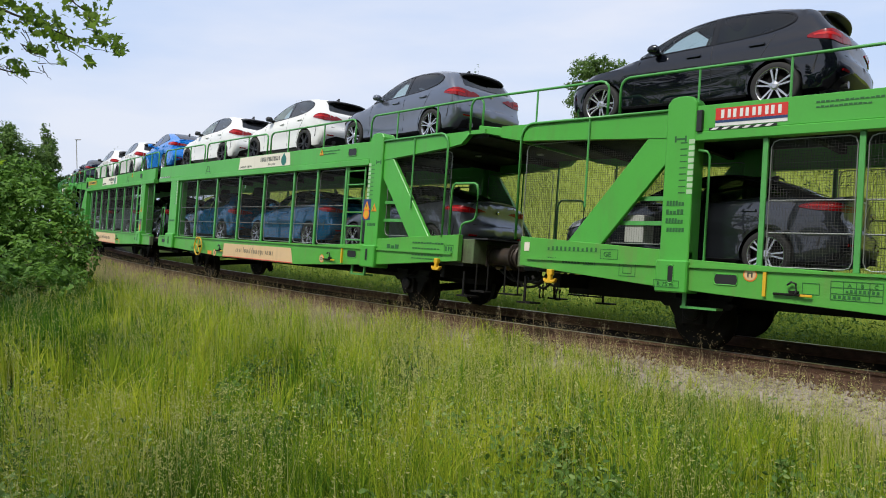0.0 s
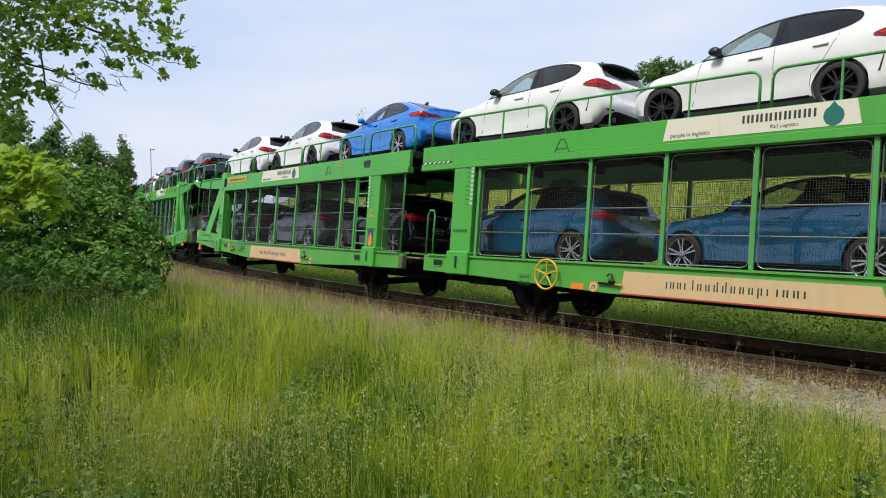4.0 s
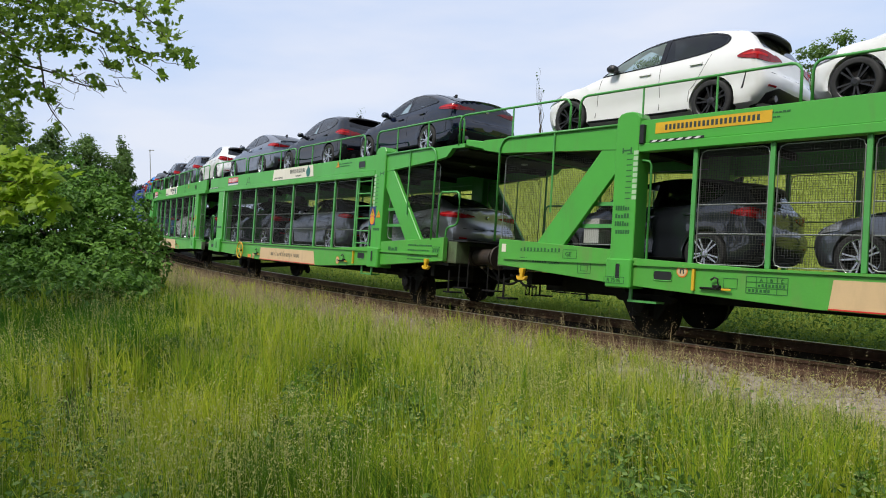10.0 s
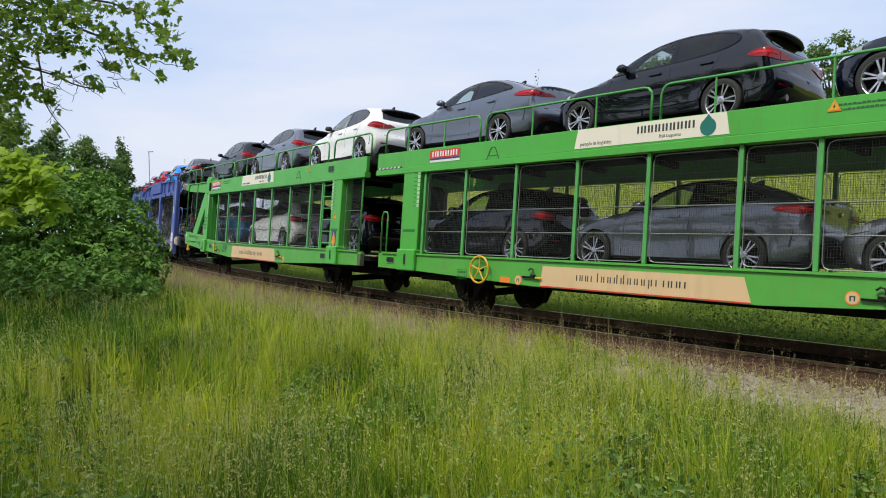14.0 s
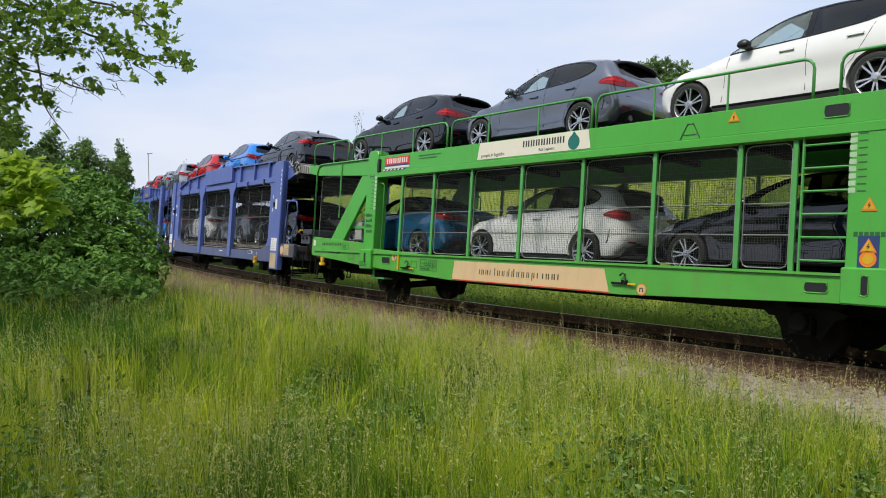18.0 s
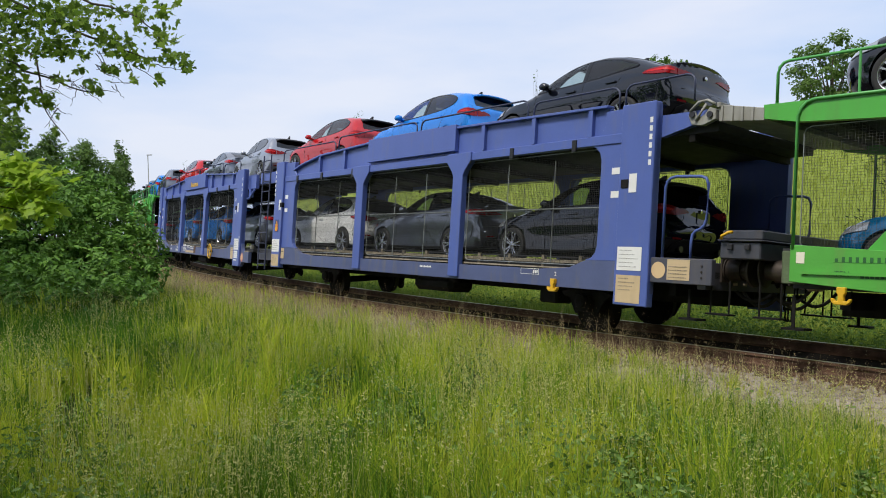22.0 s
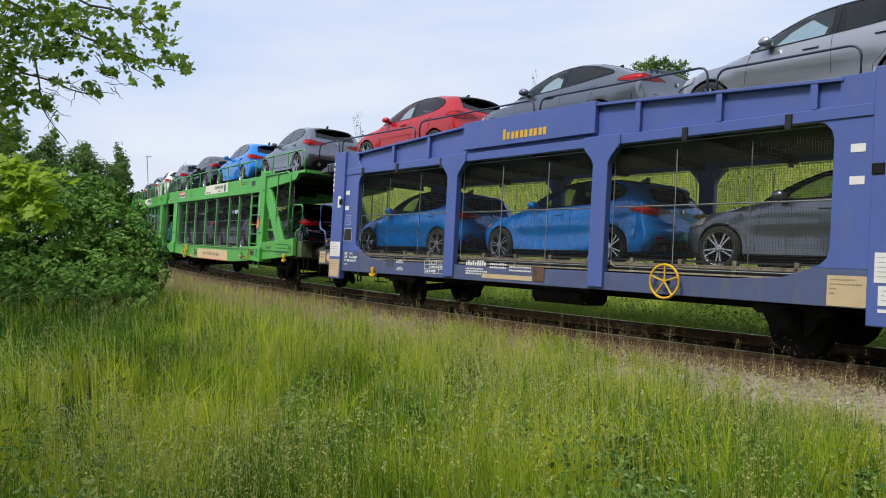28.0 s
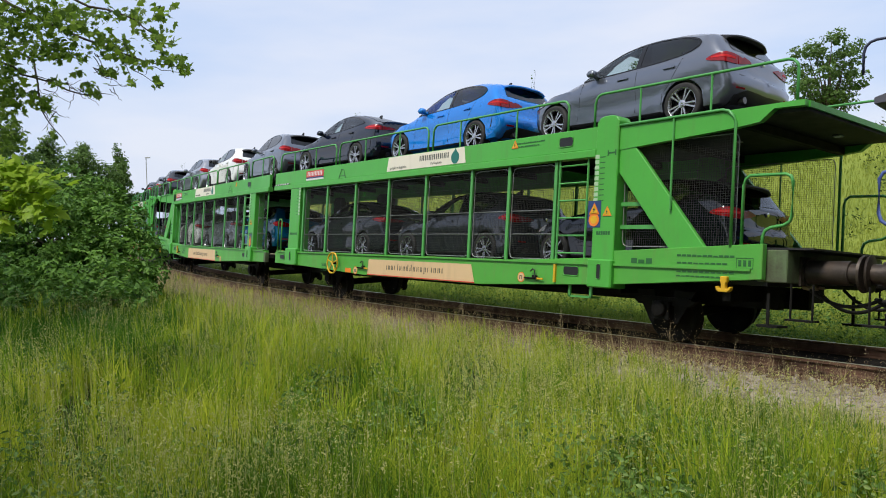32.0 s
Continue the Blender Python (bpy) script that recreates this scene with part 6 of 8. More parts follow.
            prism(bm, [(6.86, 2.68), (7.08, 2.68), (7.04, 2.95), (7.04, 3.30), (6.84, 3.30)], min(s * 1.40, s * 1.31), max(s * 1.40, s * 1.31))
            part("deck_bracket", bm, M["blue"], u, bevel=0.006)
            bm = bmesh.new()
            tube(bm, [(6.74, s * 1.42, 2.65), (7.0, s * 1.42, 2.645), (7.1, s * 1.42, 2.665), (7.2, s * 1.42, 2.72), (7.5, s * 1.42, 2.89)], 0.032, 8)
            part("brace_pipe", bm, M["blue"], u, smooth=True)
        for a, b in ((min(e, xe), max(e, xe)), (min(i_, xr), max(i_, xr))):
            under = 3.04 if front or a < 0 else 2.94
            bm = bmesh.new()
            prism(bm, [(a, 3.24 if a == xe else under), (b, 3.24 if b == xe else under), (b, 3.36), (a, 3.36)], min(s * 1.40, s * 1.30), max(s * 1.40, s * 1.30))
            part("deck_edge", bm, M["blue"], u)
        boxes("wheel_track", [(lo + 0.03, hi - 0.03, min(s * 1.34, s * 0.45), max(s * 1.34, s * 0.45), UP - 0.11, UP - 0.055)], M["deck"], u)
        for x in ((5.1, -3.65) if front else (5.0, -3.75)):
            axle_box(u, x, s * 1.02)
    for x in ((5.1, -3.65) if front else (5.0, -3.75)):
        wheelset(u, x)
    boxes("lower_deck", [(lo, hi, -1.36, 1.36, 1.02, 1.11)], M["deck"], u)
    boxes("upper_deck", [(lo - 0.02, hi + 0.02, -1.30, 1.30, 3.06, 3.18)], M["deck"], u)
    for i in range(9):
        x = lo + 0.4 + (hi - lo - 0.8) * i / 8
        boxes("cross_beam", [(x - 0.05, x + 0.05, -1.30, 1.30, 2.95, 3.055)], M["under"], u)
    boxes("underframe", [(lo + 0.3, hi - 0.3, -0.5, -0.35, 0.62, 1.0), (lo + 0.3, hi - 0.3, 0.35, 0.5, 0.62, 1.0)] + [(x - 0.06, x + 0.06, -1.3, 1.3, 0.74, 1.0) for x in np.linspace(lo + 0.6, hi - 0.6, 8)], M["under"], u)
    boxes("equipment_box", [(0.38, 1.68, -1.25, -0.6, 0.45, 0.74)], M["under"], u, bevel=0.09)
    boxes("buffer_beam", [(min(xe, xe - d * 0.14), max(xe, xe - d * 0.14), -1.39, 1.39, 0.86, 1.24)], M["blue_low"], u, bevel=0.01)
    buffer_pair(u, xe, d)
    if front:
        flap = boxes("end_flap", [(xe + 0.13, xe + 0.72, -1.30, 1.30, 1.30, 1.53), (xe + 0.10, xe + 0.76, -1.34, 1.34, 1.535, 1.56), (xe + 0.13, xe + 0.72, -1.26, 1.26, 1.565, 1.69)], M["end_steel"], u, "dark grey folded bridge plate", 0.015)
        for x in (xe + 0.30, xe + 0.55):
            boxes("hinge", [(x - 0.035, x + 0.035, -1.35, -1.302, 1.42, 1.50)], M["steel_dark"], flap, bevel=0.008)
        bm = bmesh.new()
        tube(bm, [(xe + 0.18, -1.36, 1.57), (xe + 0.21, -1.40, 1.60), (xe + 0.30, -1.40, 1.65), (xe + 0.33, -1.34, 1.66)], 0.022, 7)
        part("flap_handle", bm, M["yellow"], flap, "yellow handle", smooth=True)
    else:
        boxes("end_flap", [(xe - 0.1, xe + 0.25, -1.3, 1.3, 1.30, 1.52)], M["end_steel"], u, "dark grey folded bridge plate", 0.02)
        boxes("flap_handle", [(xe - 0.02, xe + 0.06, -1.33, -1.302, 1.40, 1.46)], M["yellow"], u, "yellow handle", 0.008)
    if front:
        bm = bmesh.new()
        prism(bm, [(7.62, 3.17), (8.34, 3.10), (8.34, 3.265), (7.62, 3.40)], -1.40, 1.40)
        flap = part("deck_flap", bm, M["flap"], u, "pale grey ribbed bridge plate", 0.008)
        for k in range(5):
            q = 7.68 + 0.15 * k
            boxes("flap_rib", [(q - 0.016, q + 0.016, -1.425, -1.40, 3.17 - 0.097 * (q - 7.62), 3.39 - 0.187 * (q - 7.62))], M["flap"], flap)
        boxes("flap_lip", [(7.60, 7.66, -1.43, 1.43, 3.36, 3.43)], M["flap"], flap, bevel=0.006)
        for s in (-1, 1):
            bm = bmesh.new()
            prism(bm, [(7.16, 3.30), (7.22, 3.16), (7.40, 3.13), (7.60, 3.20), (7.60, 3.34), (7.50, 3.38), (7.42, 3.28), (7.30, 3.25), (7.26, 3.36)], min(s * 1.44, s * 1.36), max(s * 1.44, s * 1.36))
            hinge = part("flap_hinge", bm, M["flap"], u, "pale grey hinge arm", 0.008)
            bm = bmesh.new()
            tube(bm, [(7.20, s * 1.46, 3.34), (7.34, s * 1.46, 3.46), (7.48, s * 1.46, 3.47), (7.60, s * 1.46, 3.40)], 0.022, 7)
            tube(bm, [(7.30, s * 1.46, 3.20), (7.46, s * 1.46, 3.42)], 0.018, 7)
            part("hinge_rod", bm, M["flap"], hinge, smooth=True)
            bm = bmesh.new()
            for q, z in ((7.24, 3.30), (7.52, 3.27)):
                lathe_y(bm, [(0.01, -0.02), (0.045, -0.02), (0.045, 0)], 10, (q, s * 1.45 if s < 0 else 1.46, z))
            part("hinge_pin", bm, M["steel_dark"], hinge)
    else:
        bm = bmesh.new()
        prism(bm, [(xe + 0.60, 3.12), (xe + 0.60, 3.40), (xe + 0.10, 3.34), (xe - 0.28, 3.22), (xe - 0.28, 3.14), (xe + 0.10, 3.16)], -1.41, 1.41)
        flap = part("deck_flap", bm, M["blue_low"], u, "dark blue bridge plate", 0.008)
        for k in range(4):
            q = xe + 0.50 - 0.14 * k
            boxes("flap_rib", [(q - 0.02, q + 0.02, -1.435, -1.41, 3.16, 3.33)], M["blue_low"], flap)
    for x in ((pr + 0.55,) if front else (pl - 0.35,)):
        boxes("foot_step", [(x - 0.14, x + 0.14, -1.35, -1.1, 0.42, 0.45), (x - 0.02, x + 0.02, -1.32, -1.3, 0.45, 0.86)], M["under"], u)
    # notices and markings
    for a, mats in ((pl, 1), (6.10, -1)) if front else ((pl, 1),):
        sheet(u, "notice_board", [(a + 0.03, 1.07), (a + 0.48, 1.07), (a + 0.48, 1.42), (a + 0.03, 1.42)], -1.563, M["white"], "white notice plate")
        for k in range(5):
            bars(u, a + 0.07, a + 0.30 + 0.03 * (k * 7 % 5), 1.36 - 0.06 * k, 1.374 - 0.06 * k, -1.566, 9 + k % 3, M["panel_grey"], 0.3, 21 + k)
        low_ = 0.59 if (a == pl) != front else 0.68
        sheet(u, "notice_board", [(a + 0.03, low_), (a + 0.48, low_), (a + 0.48, 1.0), (a + 0.03, 1.0)], -1.563, M["paper"], "tan notice plate")
        for k in range(4):
            bars(u, a + 0.07, a + 0.26 + 0.04 * (k * 3 % 4), 0.94 - 0.055 * k, 0.956 - 0.055 * k, -1.566, 7 + k % 3, M["deck_tan"], 0.3, 31 + k)
        for k in range(6):
            sheet(u, "height_scale", [(a + 0.51 if mats < 0 else a + 0.01, 2.62 + k * 0.125), (a + 0.56 if mats < 0 else a + 0.06, 2.62 + k * 0.125), (a + 0.56 if mats < 0 else a + 0.06, 2.70 + k * 0.125), (a + 0.51 if mats < 0 else a + 0.01, 2.70 + k * 0.125)], -1.563, M["white"])
    for x in (-5.58, 5.89 if front else 5.86):
        for z in (2.17, 2.53) if front or x < 0 else (2.20, 2.585):
            sheet(u, "label", [(x, z), (x + 0.17, z), (x + 0.17, z + 0.10), (x, z + 0.10)], -1.503, M["white"], "small white label")
    for x, x2 in ((-5.84, -5.76), (6.28 if front else 6.31, 6.13)):
        sheet(u, "label", [(x, 2.23), (x + 0.14, 2.23), (x + 0.14, 2.51), (x, 2.51)], -1.563, M["white"], "white label plate")
        boxes("latch", [(x2, x2 + 0.14, -1.575, -1.5, 2.30, 2.43)], M["under"], u, "dark latch", 0.006)
    if front:
        triangle(u, -5.90, 1.85, 0.085, -1.564, True)
    if front:
        bars(u, 0.95, 1.35, 0.92, 0.955, -1.503, 8, M["white"], 0.25, 35)
    if front:
        bars(u, 4.28, 4.40, 0.945, 0.995, -1.503, 3, M["white"], 0.3, 37)
        lashing_hook(u, 4.80, 0.66)
        lettering("2", 0.09, M["white"], u, Matrix.Translation((4.79, -1.505, 0.92)) @ ON_SIDE)
        frame_mark(u, 3.98, 4.42, 0.92, 1.02, -1.503, M["white"])
        boxes("air_reservoir_box", [(4.15, 4.57, -1.2, -0.8, 0.45, 0.76)], M["under"], u, bevel=0.03)
        sheet(u, "notice_board", [(-5.74, 0.90), (-5.46, 0.90), (-5.46, 1.18), (-5.74, 1.18)], -1.503, M["paper"], "tan notice plate")
        bars(u, -5.71, -5.49, 1.08, 1.10, -1.507, 7, M["ink"], 0.3, 25)
        ladder(u, -7.30, -6.80, -1.44, 0.55, 3.85, 11, M["blue_dark"])
        bm = bmesh.new()
        lathe_y(bm, [(0.03, -0.003), (0.12, -0.003), (0.12, 0)], 18, (6.84, -1.503, 1.10))
        part("jack_sign", bm, M["beige"], u, "round beige sign")
        sheet(u, "notice_board", [(6.99, 0.97), (7.36, 0.97), (7.36, 1.26), (6.99, 1.26)], -1.503, M["paper"], "tan notice plate")
        for k in range(4):
            bars(u, 7.01, 7.32, 1.15 - 0.05 * k, 1.165 - 0.05 * k, -1.507, 11, M["deck_tan"], 0.3, 71 + k)
    else:
        for x, x2, z, z2 in ((6.20, 6.68, 1.055, 1.40), (6.25, 6.62, 0.795, 1.02), (6.25, 6.55, 0.715, 0.755)):
            sheet(u, "notice_board", [(x, z), (x2, z), (x2, z2), (x, z2)], -1.563, M["white"], "white notice plate")
            for k in range(int((z2 - z) / 0.055) - 1):
                bars(u, x + 0.03, x2 - 0.06 - 0.03 * (k * 7 % 4), z2 - 0.06 - 0.055 * k, z2 - 0.05 - 0.055 * k, -1.566, 10 + k % 3, M["panel_grey"], 0.3, 81 + k)
        sheet(u, "notice_board", [(5.65, 0.755), (6.10, 0.755), (6.10, 1.12), (5.65, 1.12)], -1.503, M["paper"], "tan notice plate")
        for k, x2 in enumerate((5.98, 6.06, 5.76, 5.74)):
            bars(u, 5.68, x2, 1.065 - 0.055 * k, 1.08 - 0.055 * k, -1.507, 9, M["deck_tan"], 0.3, 91 + k)
        for z in (2.71, 2.875, 3.04, 3.205):
            sheet(u, "height_scale", [(6.685, z), (6.735, z), (6.735, z + 0.09), (6.685, z + 0.09)], -1.563, M["white"])
        sheet(u, "label", [(6.69, 1.42), (6.74, 1.42), (6.74, 1.48), (6.69, 1.48)], -1.563, M["white"], "small white label")
        sheet(u, "notice_board", [(-6.66, 0.90), (-6.38, 0.90), (-6.38, 1.18), (-6.66, 1.18)], -1.503, M["paper"], "tan notice plate")
        bars(u, -6.63, -6.41, 1.10, 1.12, -1.507, 7, M["ink"], 0.3, 61)
        bars(u, -6.63, -6.45, 1.03, 1.05, -1.507, 6, M["ink"], 0.3, 62)
        for x, z, k in ((-6.22, 1.04, 1.0), (6.92, 0.835, 1.15)):
            bm = bmesh.new()
            lathe_y(bm, [(0.03 * k, -0.003), (0.115 * k, -0.003), (0.115 * k, 0)], 18, (x, -1.503, z))
            rs = part("jack_sign", bm, M["pink"], u, "round faded pink sign")
            bm = bmesh.new()
            lathe_y(bm, [(0.01, -0.003), (0.08 * k, -0.003), (0.08 * k, 0)], 16, (x, -1.507, z))
            part("sign_field", bm, M["beige"], rs)
        block_letters(u, -0.20, 0.92, 3.31, 3.50, -1.549, 5, M["yellow"], 0.42, "Axxxx")
        hand_wheel(u, 3.42, 0.93, 0.24)
        bars(u, -5.50, -5.36, 1.125, 1.18, -1.503, 2, M["white"], 0.4, 41)
        lettering("TEN", 0.075, M["white"], u, Matrix.Translation((-5.28, -1.505, 1.125)) @ ON_SIDE)
        bars(u, -5.50, -5.36, 1.045, 1.10, -1.503, 2, M["white"], 0.4, 42)
        bars(u, -5.28, -4.92, 1.045, 1.10, -1.503, 7, M["white"], 0.45, 43)
        bars(u, -5.50, -4.98, 0.965, 1.02, -1.503, 9, M["white"], 0.45, 44)
        lettering("Laaers", 0.06, M["white"], u, Matrix.Translation((-5.50, -1.505, 0.89)) @ ON_SIDE)
        frame_mark(u, -5.52, -5.30, 1.83, 2.05, -1.503, M["white"])
        frame_mark(u, -5.46, -5.36, 1.89, 1.99, -1.503, M["white"])
        sheet(u, "label", [(-5.55, 1.46), (-5.25, 1.46), (-5.25, 1.72), (-5.55, 1.72)], -1.503, M["deck"], "dark plate")
        frame_mark(u, -5.57, -5.23, 1.44, 1.74, -1.503, M["white"])
        lashing_hook(u, -4.2, 0.66)
        load_table(u, -2.36, 0.82, -1.503, M["white"], 0.62, 0.26)
        sheet(u, "label", [(-3.74, 0.90), (-3.46, 0.90), (-3.46, 1.12), (-3.74, 1.12)], -1.503, M["blue_low"], "dark grey plate")
        for zz in (0.84, 0.99):
            boxes("marking", [(-3.36, -3.12, -1.505, -1.503, zz, zz + 0.012), (-3.36, -3.345, -1.505, -1.503, zz + 0.012, zz + 0.05), (-3.135, -3.12, -1.505, -1.503, zz + 0.012, zz + 0.05)], M["white"], u)
            bars(u, -3.32, -3.16, zz + 0.03, zz + 0.07, -1.503, 4, M["white"], 0.3, 51)
        sheet(u, "label", [(-0.60, 0.80), (0.70, 0.80), (0.70, 0.88), (-0.60, 0.88)], -1.503, M["paper"], "long pale label strip")
        boxes("plate_holder", [(0.72, 0.98, -1.515, -1.5, 0.80, 1.06)], M["rust"], u, "brown plate holder", 0.005)
        bars(u, -1.08, -0.50, 1.02, 1.11, -1.503, 9, M["white"], 0.3, 52)
        for zz, ww in ((0.965, 0.5), (0.92, 0.62), (0.875, 0.45)):
            bars(u, -1.08, -1.08 + ww, zz - 0.02, zz + 0.01, -1.503, 12, M["white"], 0.3, 53)
        for zz in (1.06, 1.0):
            bars(u, -0.40, 0.05, zz - 0.015, zz + 0.02, -1.503, 9, M["white"], 0.35, 54)
            bars(u, 0.12, 0.66, zz - 0.05, zz - 0.02, -1.503, 14, M["white"], 0.3, 55)
    return u


# ---- the train: units from the front, each with its cars (upper three, lower three) ----
UP_A, LO_A = (4.18, -0.70, -5.35), (4.37, -0.20, -4.75)
UP_B, LO_B = (4.95, 0.23, -4.47), (5.02, 0.39, -4.43)
UP_BA, UP_BB = (4.15, -0.62, -5.15), (4.85, 0.08, -4.46)
LO_BB = (5.15, 0.48, -4.17)
H, C = "hatch", "coupe"
TRAIN = [
    (38.75, "gb", 0, ((C, "black"), (H, "grey"), (H, "black")), ((C, "grey"), (C, "silver"), (C, "dark"))),
    (23.38, "gap", 1, ((H, "grey"), (H, "white"), (H, "white")), ((C, "grey"), (C, "teal"), (H, "teal"))),
    (7.80, "gbw", 2, ((C, "blue"), (H, "white"), (H, "white")), ((H, "black"), (H, "grey"), (H, "dark"))),
    (-7.75, "ga", 1, ((C, "navy"), (H, "black"), (C, "grey")), ((C, "silver"), (C, "grey"), (H, "black"))),
    (-23.33, "gbe", 2, ((H, "white"), (H, "grey"), (H, "black")), ((H, "black"), (H, "white"), (C, "teal"))),
    (-38.75, "ba", 1, ((C, "black"), (H, "blue"), (H, "red")), ((H, "black"), (C, "grey"), (H, "white"))),
    (-54.25, "bb", 2, ((H, "silver"), (C, "grey"), (H, "red")), ((C, "grey"), (H, "blue"), (H, "blue"))),
    (-69.75, "ga", 1, ((H, "grey"), (H, "blue"), (C, "navy")), ((H, "black"), (H, "dark"), (C, "dark"))),
    (-85.25, "gb", 2, ((H, "grey"), (H, "white"), (H, "silver")), ((H, "teal"), (C, "silver"), (H, "white"))),
    (-100.75, "ga", 1, ((H, "dark"), (H, "grey"), (C, "black")), ((H, "dark"), (C, "grey"), (H, "black"))),
]


def build_train():
    made = {}
    for mid, kind, _, upper, lower in TRAIN:
        if kind in made:
            src = made[kind]
            u = copy_thing(src, Matrix.Identity(4))
            WHEELSETS.extend(o for o in u.children if o.name.startswith("wheelset"))
        else:
            u = green_unit(kind[1] == "a", red_plate=not kind.endswith("p"), yellow_plate=kind.endswith("w"), flap=not kind.endswith("e")) if kind[0] == "g" else blue_unit(kind == "ba")
            made[kind] = u
        MOVING.append((u, mid, Matrix.Identity(4)))
        ups, los, zl = (UP_A, LO_A, LOW) if kind[:2] == "ga" else (UP_B, LO_B, LOW) if kind[0:2] == "gb" else (UP_BA, LO_A, 1.12) if kind == "ba" else (UP_BB, LO_BB, 1.12)
        if mid == 23.38:
            los = (4.37, -0.20, -5.02)
        if mid == -23.33:
            ups = (4.92, 0.08, -4.40)
        zu = UP if kind[0] == "g" else UP - 0.055
        for xs, cars, z, word in ((ups, upper, zu, "upper"), (los, lower, zl, "lower")):
            for x, (shape, color) in zip(xs, cars):
                car = make_car(shape, color, word, dark_rims=(color == "white" and mid > 0))
                MOVING.append((car, mid, pose(x, random.uniform(-0.03, 0.03), z, 0, 0, random.uniform(-0.4, 0.4))))


build_train()


# ---- plants ----
rng = np.random.default_rng(7)


def leaf_cloud(name, centres, normals, size, shape, material):
    """Many leaves of one outline, each turned about its place. shape: (u, v, lift) points in a fan."""
    k = len(centres)
    shape = np.array(shape, float)
    n = normals / np.maximum(1e-6, np.linalg.norm(normals, axis=1))[:, None]
    a = rng.normal(size=(k, 3))
    t = a - (a * n).sum(1)[:, None] * n
    t /= np.maximum(1e-6, np.linalg.norm(t, axis=1))[:, None]
    b = np.cross(n, t)
    sz = np.asarray(size)[:, None, None]
    v = centres[:, None, :] + sz * (shape[None, :, 0, None] * t[:, None, :] + shape[None, :, 1, None] * b[:, None, :] + shape[None, :, 2, None] * n[:, None, :])
    m = len(shape)
    idx = np.arange(k)[:, None] * m
    faces = []
    order = [(0, i, i + 1) for i in range(1, m - 1)]
    loops = np.concatenate([idx + np.array(o)[None, :] for o in order], axis=1)
    return arrays_mesh(name, v.reshape(-1, 3), loops.reshape(-1), np.full(k * len(order), 3), material)


SIMPLE_LEAF = [(0, -0.5, 0), (0.28, -0.1, 0.08), (0.2, 0.25, 0.06), (0, 0.55, -0.05), (-0.2, 0.25, 0.06), (-0.28, -0.1, 0.08)]
MAPLE_LEAF = [(0, 0, 0.06), (0.0, -0.42, 0), (0.12, -0.30, 0), (0.42, -0.36, -0.03), (0.30, -0.12, 0), (0.56, 0.12, -0.06), (0.26, 0.12, 0), (0.22, 0.34, 0), (0.0, 0.62, -0.08), (-0.22, 0.34, 0), (-0.26, 0.12, 0), (-0.56, 0.12, -0.06), (-0.30, -0.12, 0), (-0.42, -0.36, -0.03), (-0.12, -0.30, 0), (0.0, -0.42, 0)]
CLUMP = [(0, -0.5, 0), (0.4, -0.2, 0.15), (0.3, 0.35, 0.05), (-0.1, 0.5, -0.1), (-0.45, 0.1, 0.1)]


def blobs_cloud(blobs, per, depth=0.35, lump=0.0, each=9, rough=1.0):
    """Leaf places in the outer part of several uneven blobs (x, y, z, rx, ry, rz), gathered in sprays of a size."""
    cs, ns = [], []
    for x, y, z, rx, ry, rz in blobs:
        k = int(per * (rx * ry + ry * rz + rx * rz) / (each if lump else 1)) + 1
        d = rng.normal(size=(k, 3))
        d /= np.linalg.norm(d, axis=1)[:, None]
        wob = np.array([0.34 * noise.noise((q[0] * 2.2 + x, q[1] * 2.2 + y, q[2] * 2.2 + z)) + 0.14 * noise.noise((q[0] * 6 + x, q[1] * 6, q[2] * 6 + z)) for q in d])
        r = (1 + wob * rough) * (1 - depth * rng.random(k) ** 1.6)
        c = np.array([x, y, z]) + d * r[:, None] * np.array([rx, ry, rz])
        if lump:
            c, d = np.repeat(c, each, axis=0), np.repeat(d, each, axis=0)
            off = rng.normal(size=c.shape)
            off /= np.linalg.norm(off, axis=1)[:, None]
            off[:, 2] *= 0.6
            c = c + off * lump * rng.uniform(0.3, 1.0, len(c))[:, None]
            d = d * 0.4 + off * 0.7
        cs.append(c)
        ns.append(d * 0.8 + np.array([0, 0, 0.6]) + rng.normal(size=c.shape) * 0.4)
    return np.concatenate(cs), np.concatenate(ns)


def grow(bm, base, top, r0, seed, n=7):
    rnd = random.Random(seed)
    base, top = Vector(base), Vector(top)
    pts = [base.lerp(top, k / n) + Vector((rnd.uniform(-1, 1), rnd.uniform(-1, 1), 0)) * (0.03 * (top - base).length * (k > 0)) for k in range(n + 1)]
    tube(bm, pts, [r0 * (1 - 0.85 * k / n) for k in range(n + 1)], 7)
    return pts


